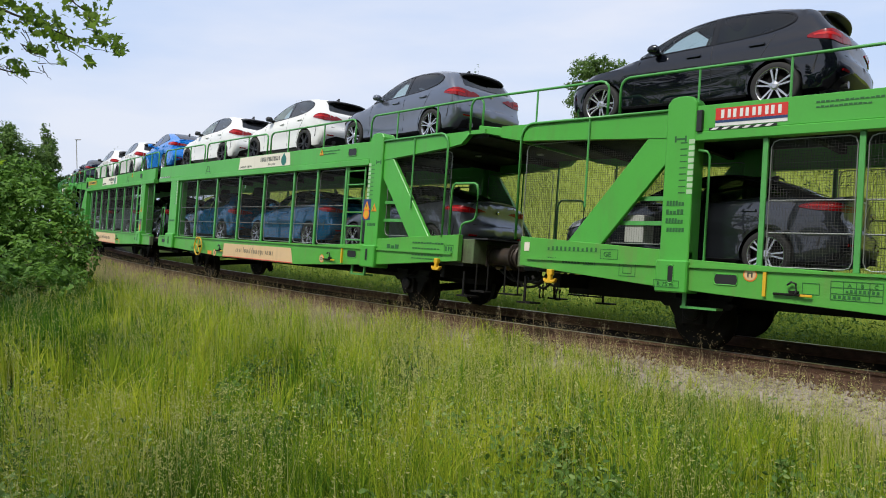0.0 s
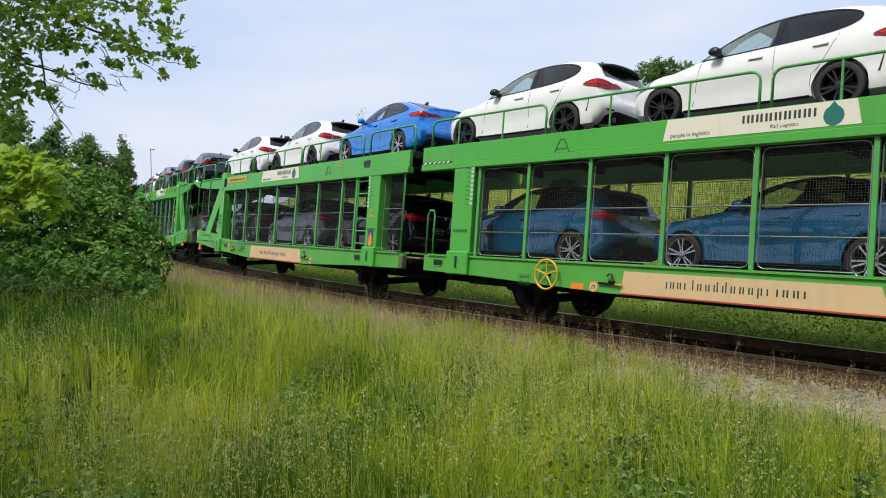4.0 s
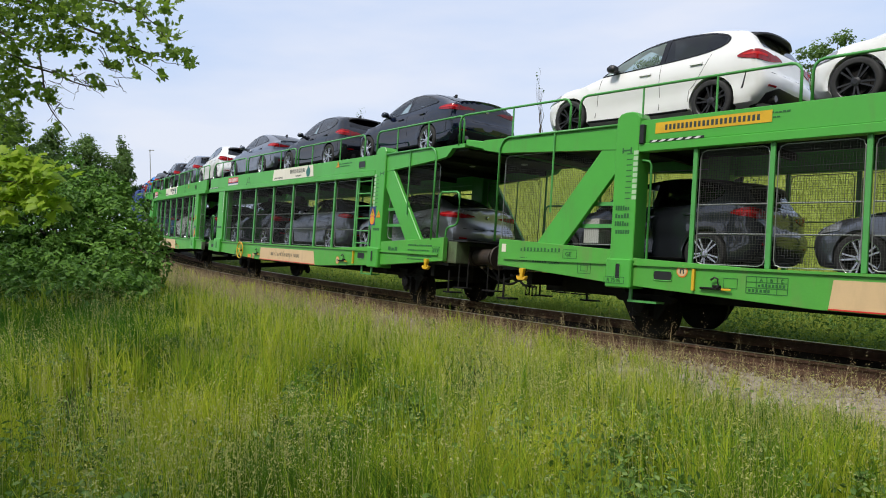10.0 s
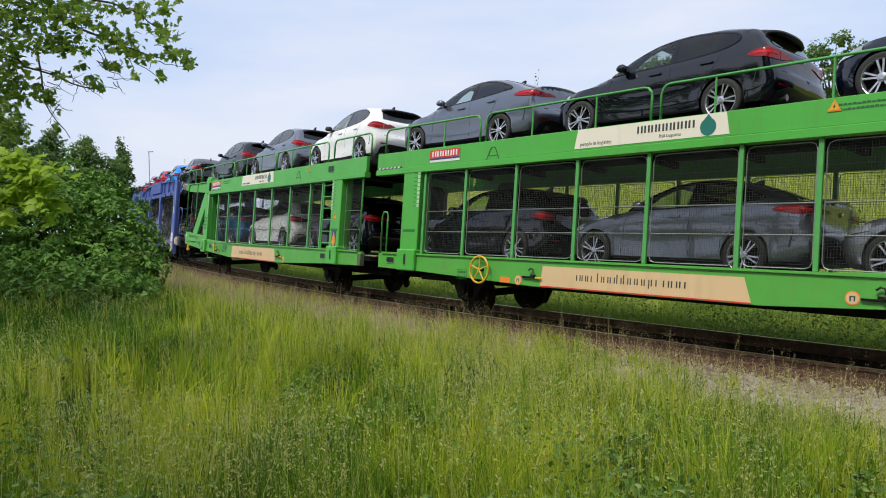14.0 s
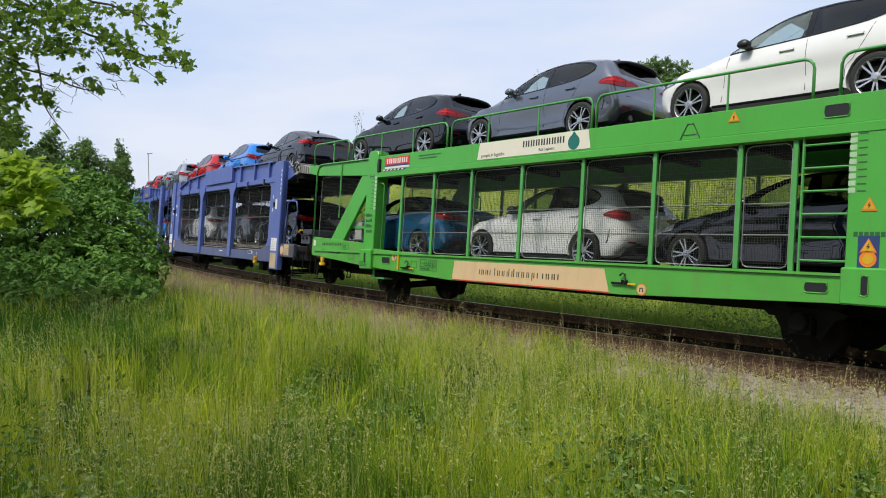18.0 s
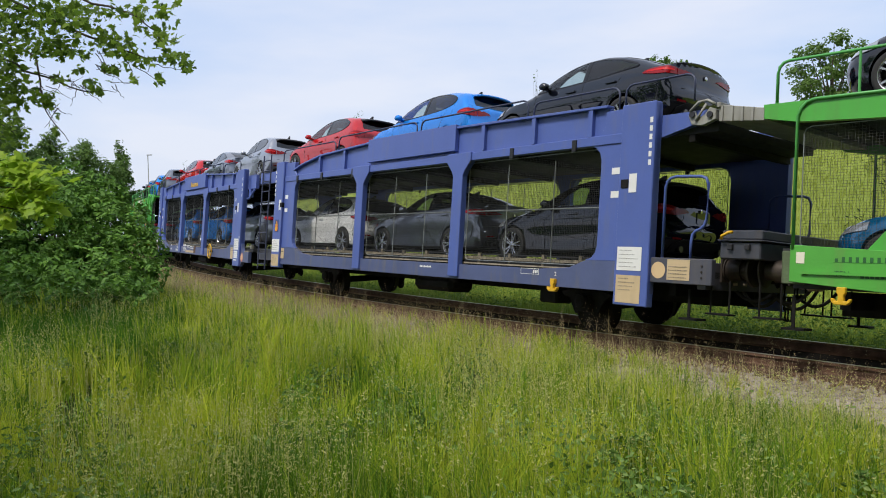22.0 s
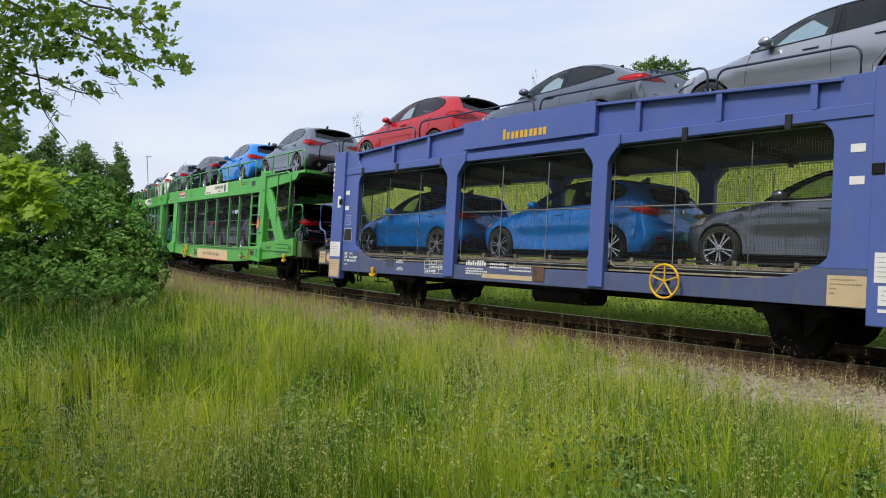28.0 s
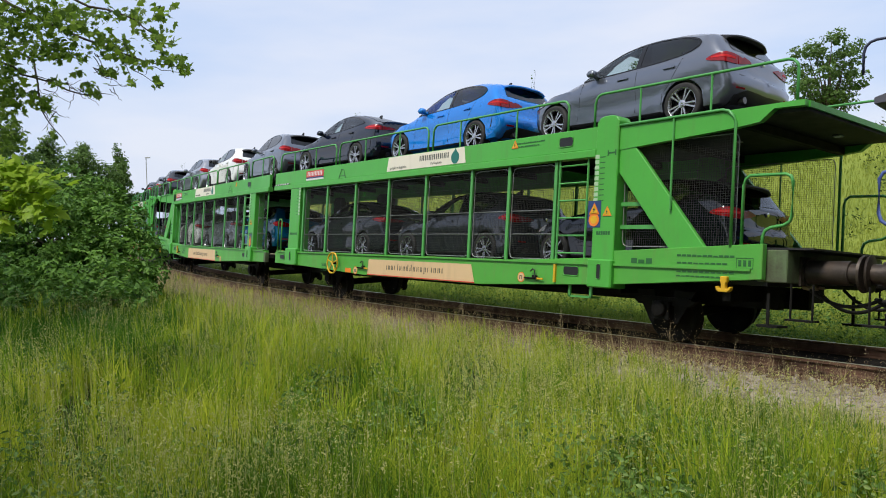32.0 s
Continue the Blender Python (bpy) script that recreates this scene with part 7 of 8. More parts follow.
def tree(name, label, category, blobs, leaf_size, per, material, trunk, r0, shape=CLUMP, depth=0.5, seed=3, lump=0.0, each=9, rough=1.0):
    """Trunk, limbs to every blob, and a crown of single leaves or clumps."""
    x, y, z0 = trunk
    root = new(name)
    root.location = (x, y, z0)
    tagged(root, label, category)
    bm = bmesh.new()
    top = max(b[2] for b in blobs) - z0
    grow(bm, (0, 0, -0.2), (0.05, 0.05, top * 0.85), r0, seed)
    part("trunk", bm, M["bark"], root)
    for i, b in enumerate(blobs):
        bm = bmesh.new()
        start = (0, 0, max(0.2, (b[2] - z0) * 0.45))
        grow(bm, start, (b[0] - x, b[1] - y, b[2] - z0 + b[5] * 0.3), r0 * 0.45, seed + i, 5)
        part("limb", bm, M["bark"], root)
    cs, ns = blobs_cloud([(b[0] - x, b[1] - y, b[2] - z0, *b[3:]) for b in blobs], per, depth, lump, each, rough)
    me = leaf_cloud("crown", cs, ns, leaf_size * rng.uniform(0.6, 1.3, len(cs)), shape, material)
    part("crown", me, None, root, "")
    return root


def place(turn, drop, dist):
    """A spot dist metres ahead of the viewer: its bearing and its drop, as steps of 1/1340 from a corner mark."""
    return dist * (turn - 784) / 1340.0, dist, EYE_Z + dist * (402 - drop) / 1340.0


def build_plants():
    # the big bush beside the track
    blobs = []
    for turn, drop, d, r in ((60, 470, 18.5, 1.5), (170, 465, 18.2, 1.25), (215, 440, 19.2, 1.05), (110, 385, 19.0, 1.45), (20, 400, 18.0, 1.6), (175, 370, 19.8, 1.0), (-80, 440, 17.5, 1.7), (90, 335, 20.0, 1.2), (-30, 330, 19.0, 1.5), (150, 510, 17.6, 0.9), (60, 515, 17.2, 0.95), (225, 490, 18.6, 0.7), (-60, 500, 16.6, 1.0), (40, 538, 14.3, 0.72), (130, 536, 14.5, 0.70), (205, 526, 15.2, 0.62), (-50, 540, 13.9, 0.8), (170, 530, 16.0, 0.7), (90, 536, 15.6, 0.8), (235, 512, 16.6, 0.6), (90, 498, 15.4, 0.85), (185, 488, 16.2, 0.8), (-10, 495, 15.0, 0.9), (215, 385, 19.0, 0.85), (236, 430, 18.6, 0.75), (248, 475, 17.8, 0.62), (170, 335, 20.0, 0.8)):
        x, y, z = place(turn, drop, d)
        blobs.append((x, y, z, r, r, r * 0.85))
    tx, ty, _ = place(100, 500, 19)
    tree("bush", "large dense dark green leafy bush beside the track", "bush", blobs, 0.145, 520, M["leaf"], (tx, ty, ground_z(tx, ty)), 0.10, SIMPLE_LEAF[:5], 0.36, 5, 0.22, 14, 0.75)
    # trees behind it
    for k, (turn, drop, d, w, h) in enumerate(((222, 305, 75, 2.3, 3.0), (158, 310, 70, 3.4, 3.4), (95, 300, 60, 3.4, 3.0), (15, 290, 55, 4.2, 3.4), (-60, 260, 55, 4.0, 5.0))):
        x, y, z = place(turn, drop, d)
        bl = []
        for q in range(7):
            f = q / 6
            sq = (0.14 + 1.0 * (1 - f) ** 0.75) if k == 0 else math.sin(math.pi * (0.2 + 0.7 * f))
            bl.append((x + rng.uniform(-0.4, 0.4) * w * sq, y + rng.uniform(-0.5, 0.5) * w, z - h * 0.9 + 1.85 * h * f, w * 0.62 * max(0.25, sq), w * 0.62 * max(0.25, sq), h * 0.34))
        gz = ground_z(x, y)
        tree("tree", "distant dark green leafy tree" if k else "distant narrow dark green conifer-shaped tree", "tree", bl, 0.20, 330, M["leaf_dark"], (x, y, gz), 0.22, CLUMP, 0.5, 11 + k, 0.42, 12, 0.6 if k == 0 else 1.25)
    # trees that rise behind the bank
    for k, (turn, drop, d, w, h) in enumerate(((1170, 166, 46, 2.5, 2.0), (1472, 142, 44, 3.0, 2.25), (645, 214, 62, 1.0, 1.0), (958, 150, 50, 0.5, 0.9), (337, 282, 80, 0.7, 0.7), (1900, 130, 40, 3.0, 3.2))):
        x, y, z = place(turn, drop, d)
        bl = []
        for q in range(16):
            a = q * 2.4
            f = -0.85 + 1.6 * q / 15
            rr = math.sqrt(max(0.04, 1 - f * f)) * 0.55 * rng.uniform(0.5, 1.1)
            sz = rng.uniform(0.22, 0.40)
            bl.append((x + w * rr * math.cos(a), y + w * rr * math.sin(a), z + h * f, w * sz, w * sz, h * sz * 0.75))
        gz = ground_z(x, y)
        if k in (0, 1, 5):
            tree("tree", "broad green leafy tree behind the bank", "tree", bl, 0.14, 420 if k == 0 else 300, M["leaf_dark"], (x, y, gz), 0.16, CLUMP, 0.6, 31 + k, 0.28, 10)
        else:
            tree("shrub_top", "thin shrub behind the bank", "shrub", bl[::3], 0.16, 22, M["leaf_dark"], (x, y, gz), 0.05, SIMPLE_LEAF, 0.9, 41 + k)
    # a row of unseen tall trees behind the viewer, added for dark reflections
    for k in range(9):
        a = radians(105 + 150 * k / 8)
        x, y = 10.5 * math.sin(a) + (k % 2) * 1.5, 10.5 * math.cos(a) - (k % 3)
        gz = ground_z(x, y)
        bl = [(x + rng.uniform(-1.6, 1.6), y + rng.uniform(-1.6, 1.6), gz + 1.6 + 1.5 * q, 2.3, 2.3, 1.6) for q in range(10)]
        tree("tree", "unseen leafy tree behind the viewer, added for reflections", "tree", bl, 0.62, 26, M["leaf_dark"], (x, y, gz), 0.25, CLUMP, 0.7, 61 + k)
    # a lamp mast in the distance
    x, y, z = place(268, 262, 95)
    mast = new("lamp_mast")
    mast.location = (x, y, ground_z(x, y))
    tagged(mast, "slim grey lamp mast in the distance", "mast")
    bm = bmesh.new()
    tube(bm, [(0, 0, 0), (0, 0, z - ground_z(x, y))], 0.055, 8)
    part("pole", bm, M["panel_grey"], mast)
    boxes("lamp_head", [(-0.1, 0.5, -0.12, 0.12, z - ground_z(x, y), z - ground_z(x, y) + 0.1)], M["panel_grey"], mast)
    # overhanging maple: its trunk stands outside the view, boughs reach in
    gx, gy = -9.5, 6.0
    root = new("maple_tree")
    root.location = (gx, gy, ground_z(gx, gy))
    tagged(root, "maple tree with bright green lobed leaves on overhanging boughs", "tree")
    z0 = ground_z(gx, gy)
    bm = bmesh.new()
    grow(bm, (0, 0, -0.2), (0.3, 0.6, 7.5), 0.24, 77, 9)
    part("trunk", bm, M["bark"], root)

    def P(turn, drop, d):
        x, y, z = place(turn, drop, d)
        return Vector((x - gx, y - gy, z - z0))
    boughs = [
        (P(-250, -200, 7.6), P(40, -10, 7.4), P(170, 50, 7.2), P(250, 85, 7.1), P(340, 108, 7.0)),
        (P(-250, -150, 7.6), P(20, -60, 7.0), P(150, -20, 6.8), P(260, 20, 6.7), P(310, 70, 6.6)),
        (P(-250, -60, 8.0), P(-20, 60, 7.8), P(60, 110, 7.7), P(160, 145, 7.6), P(215, 150, 7.6)),
        (P(-200, -60, 8.0), P(30, 60, 7.9), P(75, 85, 7.9), P(90, 170, 7.8), P(130, 235, 7.7)),
        (P(-220, 60, 8.4), P(-60, 140, 8.2), P(0, 190, 8.1), P(40, 225, 8.1)),
        (P(-240, -300, 7.0), P(-20, -130, 6.8), P(180, -90, 6.6), P(330, -40, 6.5)),
        (P(-230, 0, 7.4), P(-80, 40, 7.2), P(-10, 60, 7.2)),
    ]
    for i, b in enumerate(boughs):
        bm = bmesh.new()
        pts = [b[0] * 0.35 + Vector((0.2, 0.3, 4.2)) * 0.65] + list(b)
        fine = []
        for p, q in zip(pts, pts[1:]):
            fine += [p.lerp(q, t / 4) + Vector((rng.uniform(-1, 1), rng.uniform(-1, 1), rng.uniform(-1, 1))) * 0.02 for t in range(4)]
        fine.append(pts[-1])
        tube(bm, fine, [0.026 * (1 - 0.90 * j / (len(fine) - 1)) for j in range(len(fine))], 6)
        part("bough", bm, M["bark"], root)
    # leafy masses: bearing, drop, distance, spread and number of leaves
    cs = []
    clusters = ((60, 15, 7.2, 80, 38, 260), (135, 22, 7.1, 55, 30, 130), (25, 95, 7.6, 42, 55, 170), (30, 150, 7.7, 32, 40, 120), (15, 210, 8.1, 30, 32, 70), (100, 70, 7.5, 50, 18, 60), (120, 75, 7.3, 30, 10, 30), (195, 60, 7.1, 18, 22, 26), (225, 65, 7.1, 26, 20, 38), (240, 90, 7.1, 16, 12, 16), (262, 18, 6.8, 18, 24, 22), (300, 55, 6.8, 22, 20, 26), (320, 92, 6.9, 22, 12, 16), (343, 108, 6.9, 12, 8, 10), (215, 10, 6.9, 30, 10, 16), (305, 8, 6.7, 25, 14, 12), (270, 95, 7.0, 12, 10, 10), (295, 132, 7.0, 8, 8, 6), (248, 128, 7.1, 6, 10, 5), (210, 108, 7.2, 14, 9, 10), (175, 138, 7.5, 18, 12, 16), (100, 165, 7.7, 14, 13, 22), (78, 150, 7.7, 14, 14, 14), (105, 215, 7.7, 8, 8, 6), (120, 125, 7.5, 14, 10, 10), (45, 225, 8.1, 14, 12, 14), (150, 108, 7.5, 14, 8, 6), (160, 85, 7.5, 10, 8, 6), (-60, 60, 7.4, 60, 120, 250), (0, -60, 7.0, 120, 40, 200), (200, -60, 6.8, 90, 30, 90))
    for turn, drop, d, sx, sy, k in clusters:
        for _ in range(int(k * (1.75 if k > 100 else 2.3))):
            cs.append(P(turn + rng.normal() * sx * 0.6, drop + rng.normal() * sy * 0.6, d + rng.normal() * 0.25))
    cs = np.array([tuple(c) for c in cs])
    ns = rng.normal(size=(len(cs), 3)) * 0.8 + np.array([0.1, -0.3, 0.7])
    part("crown", leaf_cloud("crown", cs, ns, 0.062 * rng.uniform(0.5, 1.45, len(cs)), MAPLE_LEAF, M["leaf_maple"]), None, root)
    # unseen crown and limbs beside the view, added to shade the bush's foot
    full = [(-9.8 - gx, 7.2 - gy, 7.2 - z0, 2.2, 2.2, 1.9), (-11.8 - gx, 10.4 - gy, 6.6 - z0, 2.3, 2.3, 1.9), (-9.6 - gx, 9.6 - gy, 8.6 - z0, 1.9, 1.9, 1.6), (-13.4 - gx, 13.0 - gy, 6.4 - z0, 2.4, 2.4, 2.0), (-12.2 - gx, 7.6 - gy, 8.0 - z0, 2.2, 2.2, 1.8)]
    for b in full:
        bm = bmesh.new()
        grow(bm, (0.1, 0.2, 3.8), (b[0], b[1], b[2] + 0.5), 0.10, 91, 6)
        part("limb", bm, M["bark"], root)
    cf, nf = blobs_cloud(full, 52, 0.7)
    part("upper_crown", leaf_cloud("upper_crown", cf, nf, 0.30 * rng.uniform(0.6, 1.3, len(cf)), CLUMP, M["leaf_maple"]), None, root)
    # fine crooked twigs out of the boughs
    for turn, drop, d, n_ in ((150, 138, 7.6, 5), (235, 98, 7.1, 3), (190, 100, 7.2, 5), (100, 175, 7.7, 5), (95, 140, 7.7, 4), (175, 80, 7.2, 4), (280, 105, 7.0, 2), (60, 110, 7.7, 4), (125, 128, 7.6, 6), (215, 135, 7.6, 3)):
        for k in range(n_):
            tw = bmesh.new()
            q = [turn + rng.uniform(-15, 15), drop + rng.uniform(-6, 6)]
            dx_, dy_ = rng.uniform(-5, 13), rng.uniform(1, 10)
            pts = []
            for i in range(6):
                pts.append(P(q[0], q[1], d))
                q[0] += dx_ + rng.uniform(-5, 5)
                q[1] += dy_ + rng.uniform(-5, 4)
                dy_ *= 0.85
            tube(tw, pts, [0.0045, 0.004, 0.0034, 0.0028, 0.0022, 0.0015], 4)
            part("twig", tw, M["bark"], root)
    # a young bough with yellow-green leaves in front of the bush
    root2 = new("young_maple")
    hx, hy = -6.2, 5.6
    root2.location = (hx, hy, ground_z(hx, hy))
    z2 = ground_z(hx, hy)
    tagged(root2, "young maple with yellow-green lobed leaves", "tree")

    def Q(turn, drop, d):
        x, y, z = place(turn, drop, d)
        return Vector((x - hx, y - hy, z - z2))
    bm = bmesh.new()
    grow(bm, (0, 0, -0.2), (0.1, 0.1, 2.6), 0.05, 5, 7)
    part("trunk", bm, M["bark"], root2)
    for a, b, c_ in ((Q(-140, 330, 7.2), Q(-10, 310, 7.1), Q(100, 320, 7.0)), (Q(-140, 360, 7.2), Q(0, 345, 7.1), Q(95, 365, 7.0))):
        bm = bmesh.new()
        tube(bm, [Vector((0, 0, 2.0)), a, b, c_], [0.02, 0.015, 0.008, 0.003], 6)
        part("bough", bm, M["bark"], root2)
    cs = []
    for turn, drop, d, sx, sy, k in ((25, 278, 7.1, 40, 14, 34), (65, 300, 7.0, 38, 13, 32), (25, 330, 7.1, 40, 16, 34), (72, 350, 7.0, 30, 13, 22), (90, 315, 7.0, 12, 8, 6), (85, 385, 7.0, 10, 8, 3), (-60, 320, 7.1, 50, 40, 50), (0, 370, 7.1, 30, 10, 10)):
        for _ in range(int(k * 3.0)):
            cs.append(Q(turn + rng.normal() * sx * 0.62, drop + rng.normal() * sy * 0.75, d + rng.normal() * 0.12))
    cs = np.array([tuple(c) for c in cs])
    ns = rng.normal(size=(len(cs), 3)) * 0.5 + np.array([0.1, -0.6, 0.8])
    part("crown", leaf_cloud("crown", cs, ns, 0.115 * rng.uniform(0.5, 1.3, len(cs)), MAPLE_LEAF, M["leaf_young"]), None, root2)


build_plants()


def blades(base, height, width, lean, name, material, az=None):
    """Grass blades: bent tapering strips, one island each."""
    k = len(base)
    az = rng.uniform(0, 2 * math.pi, k) if az is None else az
    face = rng.uniform(0, 2 * math.pi, k)
    dx, dy = np.cos(az) * lean, np.sin(az) * lean
    wx, wy = np.cos(face) * width / 2, np.sin(face) * width / 2
    v = np.zeros((k, 5, 3))
    for j, (h, b, w) in enumerate(((0, 0, 1.0), (0.6, 0.3, 0.8))):
        cx, cy, cz = base[:, 0] + dx * b * height, base[:, 1] + dy * b * height, base[:, 2] + height * h
        v[:, 2 * j] = np.stack([cx - wx * w, cy - wy * w, cz], 1)
        v[:, 2 * j + 1] = np.stack([cx + wx * w, cy + wy * w, cz], 1)
    v[:, 4] = np.stack([base[:, 0] + dx * height, base[:, 1] + dy * height, base[:, 2] + height * (1 - 0.25 * lean)], 1)
    idx = (np.arange(k) * 5)[:, None]
    loops = np.concatenate([idx + np.array([[0, 1, 3, 2, 2, 3, 4]])], 1).reshape(-1)
    sizes = np.tile([4, 3], k)
    return arrays_mesh(name, v.reshape(-1, 3), loops, sizes, material), v[:, 4]


def spikelets(tips, n, spread, size, name, material):
    k = len(tips)
    c = np.repeat(tips, n, axis=0) + rng.normal(size=(k * n, 3)) * np.array([spread * 0.28, spread * 0.28, spread]) - np.array([0, 0, spread * 0.8])
    ns = rng.normal(size=(k * n, 3))
    return leaf_cloud(name, c, ns, size * rng.uniform(0.6, 1.4, k * n), [(0, -0.5, 0), (0.16, 0, 0.05), (0, 0.5, 0), (-0.16, 0, 0.05)], material)


_gz_x = np.arange(-45, 25, 0.5)
_gz_y = np.arange(-6, 52, 0.5)
_gz = np.array([[ground_z(x, y) for x in _gz_x] for y in _gz_y])
_gl = np.array([[to_line(x, y)[1] for x in _gz_x] for y in _gz_y])


def bilinear(tab, x, y):
    fx, fy = np.clip((x + 45) / 0.5, 0, len(_gz_x) - 1.001), np.clip((y + 6) / 0.5, 0, len(_gz_y) - 1.001)
    i, j = fx.astype(int), fy.astype(int)
    fx, fy = fx - i, fy - j
    return tab[j, i] * (1 - fx) * (1 - fy) + tab[j, i + 1] * fx * (1 - fy) + tab[j + 1, i] * (1 - fx) * fy + tab[j + 1, i + 1] * fx * fy


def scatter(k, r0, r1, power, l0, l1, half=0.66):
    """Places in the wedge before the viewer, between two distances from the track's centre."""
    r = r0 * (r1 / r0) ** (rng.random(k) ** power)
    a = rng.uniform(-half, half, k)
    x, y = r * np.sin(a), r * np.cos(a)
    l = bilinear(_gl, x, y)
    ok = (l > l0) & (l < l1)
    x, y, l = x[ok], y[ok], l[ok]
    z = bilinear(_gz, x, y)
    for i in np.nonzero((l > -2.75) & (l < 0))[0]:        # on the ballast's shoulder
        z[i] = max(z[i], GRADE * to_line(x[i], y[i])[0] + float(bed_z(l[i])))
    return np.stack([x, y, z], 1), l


def build_grass():
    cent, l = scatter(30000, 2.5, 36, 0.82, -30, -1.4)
    _s = np.array([to_line(p[0], p[1])[0] for p in cent])
    l = l + np.interp(_s, [-30, -9, -5.5, -2.5], [-1.0, -0.95, -0.55, 0.10])
    fine = np.array([noise.noise((p[0] * 1.3, p[1] * 1.3, 5)) for p in cent])
    keep = (l < -2.25) & (rng.random(len(l)) < np.clip(0.66 + 2.6 * fine, 0.06, 1))
    cent, l = cent[keep], l[keep]
    patchy = np.array([noise.noise((p[0] * 0.45, p[1] * 0.45, 0)) + 0.6 * noise.noise((p[0] * 1.6, p[1] * 1.6, 2)) for p in cent])
    tall = np.clip(0.46 + 0.24 * patchy + rng.normal(0, 0.17, len(cent)), 0.12, 0.95) * np.clip(0.45 + (-l - 2.2) / 2.6, 0.4, 1)
    per = 14
    k = len(cent) * per
    dist = np.repeat(np.hypot(cent[:, 0], cent[:, 1]), per)
    spread = 0.02 + 0.007 * dist
    ang, rad = rng.uniform(0, 2 * math.pi, k), np.sqrt(rng.random(k)) * spread
    base = np.repeat(cent, per, axis=0)
    base[:, 0] += np.cos(ang) * rad
    base[:, 1] += np.sin(ang) * rad
    base[:, 2] -= 0.03
    h = np.repeat(tall, per) * rng.uniform(0.35, 1.12, k)
    wide = (0.0045 + 0.0007 * dist) * np.interp(dist, [3, 9], [0.72, 1]) * rng.uniform(0.6, 1.5, k)
    lean = rng.uniform(0.03, 0.75, k) ** 1.5
    az = np.repeat(rng.uniform(0, 2 * math.pi, len(cent)), per) + rng.normal(0, 0.9, k)
    tone = np.array([noise.noise((p[0] * 0.7, p[1] * 0.7, 41)) + 0.8 * noise.noise((p[0] * 2.6, p[1] * 2.6, 43)) for p in cent]) + rng.normal(0, 0.36, len(cent))
    # tufts before the bush take darker tones, part shade, part lusher growth
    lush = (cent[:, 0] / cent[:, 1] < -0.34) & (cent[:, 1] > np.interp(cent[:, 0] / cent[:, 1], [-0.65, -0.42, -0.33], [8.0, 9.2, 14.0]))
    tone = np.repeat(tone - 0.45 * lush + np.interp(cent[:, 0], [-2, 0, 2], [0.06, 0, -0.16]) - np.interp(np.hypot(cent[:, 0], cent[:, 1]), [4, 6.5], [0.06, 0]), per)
    # tuft tones vary; bright and dark ones also imitate highlights and clump shadow
    for lo_, hi_, key, words in ((-9, -0.24, "grass_dark", "dark green tufts of meadow grass"), (-0.24, 0.13, "grass", "tall unmown meadow grass, green and yellow-green"), (0.13, 9, "grass_light", "yellow-green tufts of meadow grass, highlights put into their colour")):
        pick = (tone >= lo_) & (tone < hi_)
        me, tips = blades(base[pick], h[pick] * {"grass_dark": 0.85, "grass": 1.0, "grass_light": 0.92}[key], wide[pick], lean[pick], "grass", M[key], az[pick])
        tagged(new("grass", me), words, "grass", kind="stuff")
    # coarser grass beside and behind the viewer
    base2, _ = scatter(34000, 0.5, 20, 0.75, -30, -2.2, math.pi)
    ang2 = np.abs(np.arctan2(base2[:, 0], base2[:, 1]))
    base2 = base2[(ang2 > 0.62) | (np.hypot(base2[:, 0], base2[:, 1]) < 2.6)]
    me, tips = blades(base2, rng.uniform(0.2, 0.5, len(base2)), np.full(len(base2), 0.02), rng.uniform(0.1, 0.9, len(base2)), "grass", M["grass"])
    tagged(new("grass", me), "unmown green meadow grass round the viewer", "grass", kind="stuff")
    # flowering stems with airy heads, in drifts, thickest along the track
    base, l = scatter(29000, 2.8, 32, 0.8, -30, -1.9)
    drift = np.array([noise.noise((p[0] * 0.55, p[1] * 0.55, 21)) + 0.5 * noise.noise((p[0] * 1.7, p[1] * 1.7, 23)) + 0.5 * noise.noise((p[0] * 4.2, p[1] * 4.2, 27)) for p in base])
    keep = rng.random(len(l)) < np.where(l > -5.5, 0.8, np.clip(0.32 + 1.5 * drift, 0.03, 1) * np.interp(np.hypot(base[:, 0], base[:, 1]), [3, 5, 9], [0.4, 0.5, 0.9]))
    base, l = base[keep], l[keep]
    _s = np.array([to_line(p[0], p[1])[0] for p in base])
    keep = l + np.interp(_s, [-30, -9, -5.5, -2.5], [-1.0, -0.75, -0.25, 0.30]) < -2.2
    base, l = base[keep], l[keep]
    h = rng.uniform(0.42, 0.80, len(base)) * np.clip((-l - 1.2) / 2.0, 0.5, 1)
    me, tips = blades(base, h, np.full(len(base), 0.0035), rng.uniform(0.02, 0.28, len(base)), "grass_stems", M["straw"])
    tagged(new("grass_stems", me), "thin flowering grass stems", "grass", kind="stuff")
    tagged(new("seed_heads", spikelets(tips, 11, 0.045, 0.018, "seed_heads", M["straw"])), "pale fluffy seed heads of meadow grass", "grass", kind="stuff")
    # dry weeds along the ballast
    s = np.concatenate([rng.uniform(-42, -3, 12000), rng.uniform(-4, 9, 2300), rng.choice([-12.5, -9.6, -8.7, -7.0, -5.6, -16.0, -20.0], 600) + rng.normal(0, 0.35, 600)])
    lat = np.where(rng.random(len(s)) < 0.6, -rng.uniform(1.3, 4.0, len(s)), rng.normal(-1.95, 0.4, len(s)))
    lat = np.minimum(lat - 0.2 * (s > -4), -1.0)
    keep = (lat > np.interp(s, [-12, -7, -4], [-4.1, -2.1, -1.85])) | (rng.random(len(s)) < 0.08)
    s, lat = s[keep], lat[keep]
    pts = []
    for q, l_ in zip(s, lat):
        x, y, th = line_at(q, OFFS)
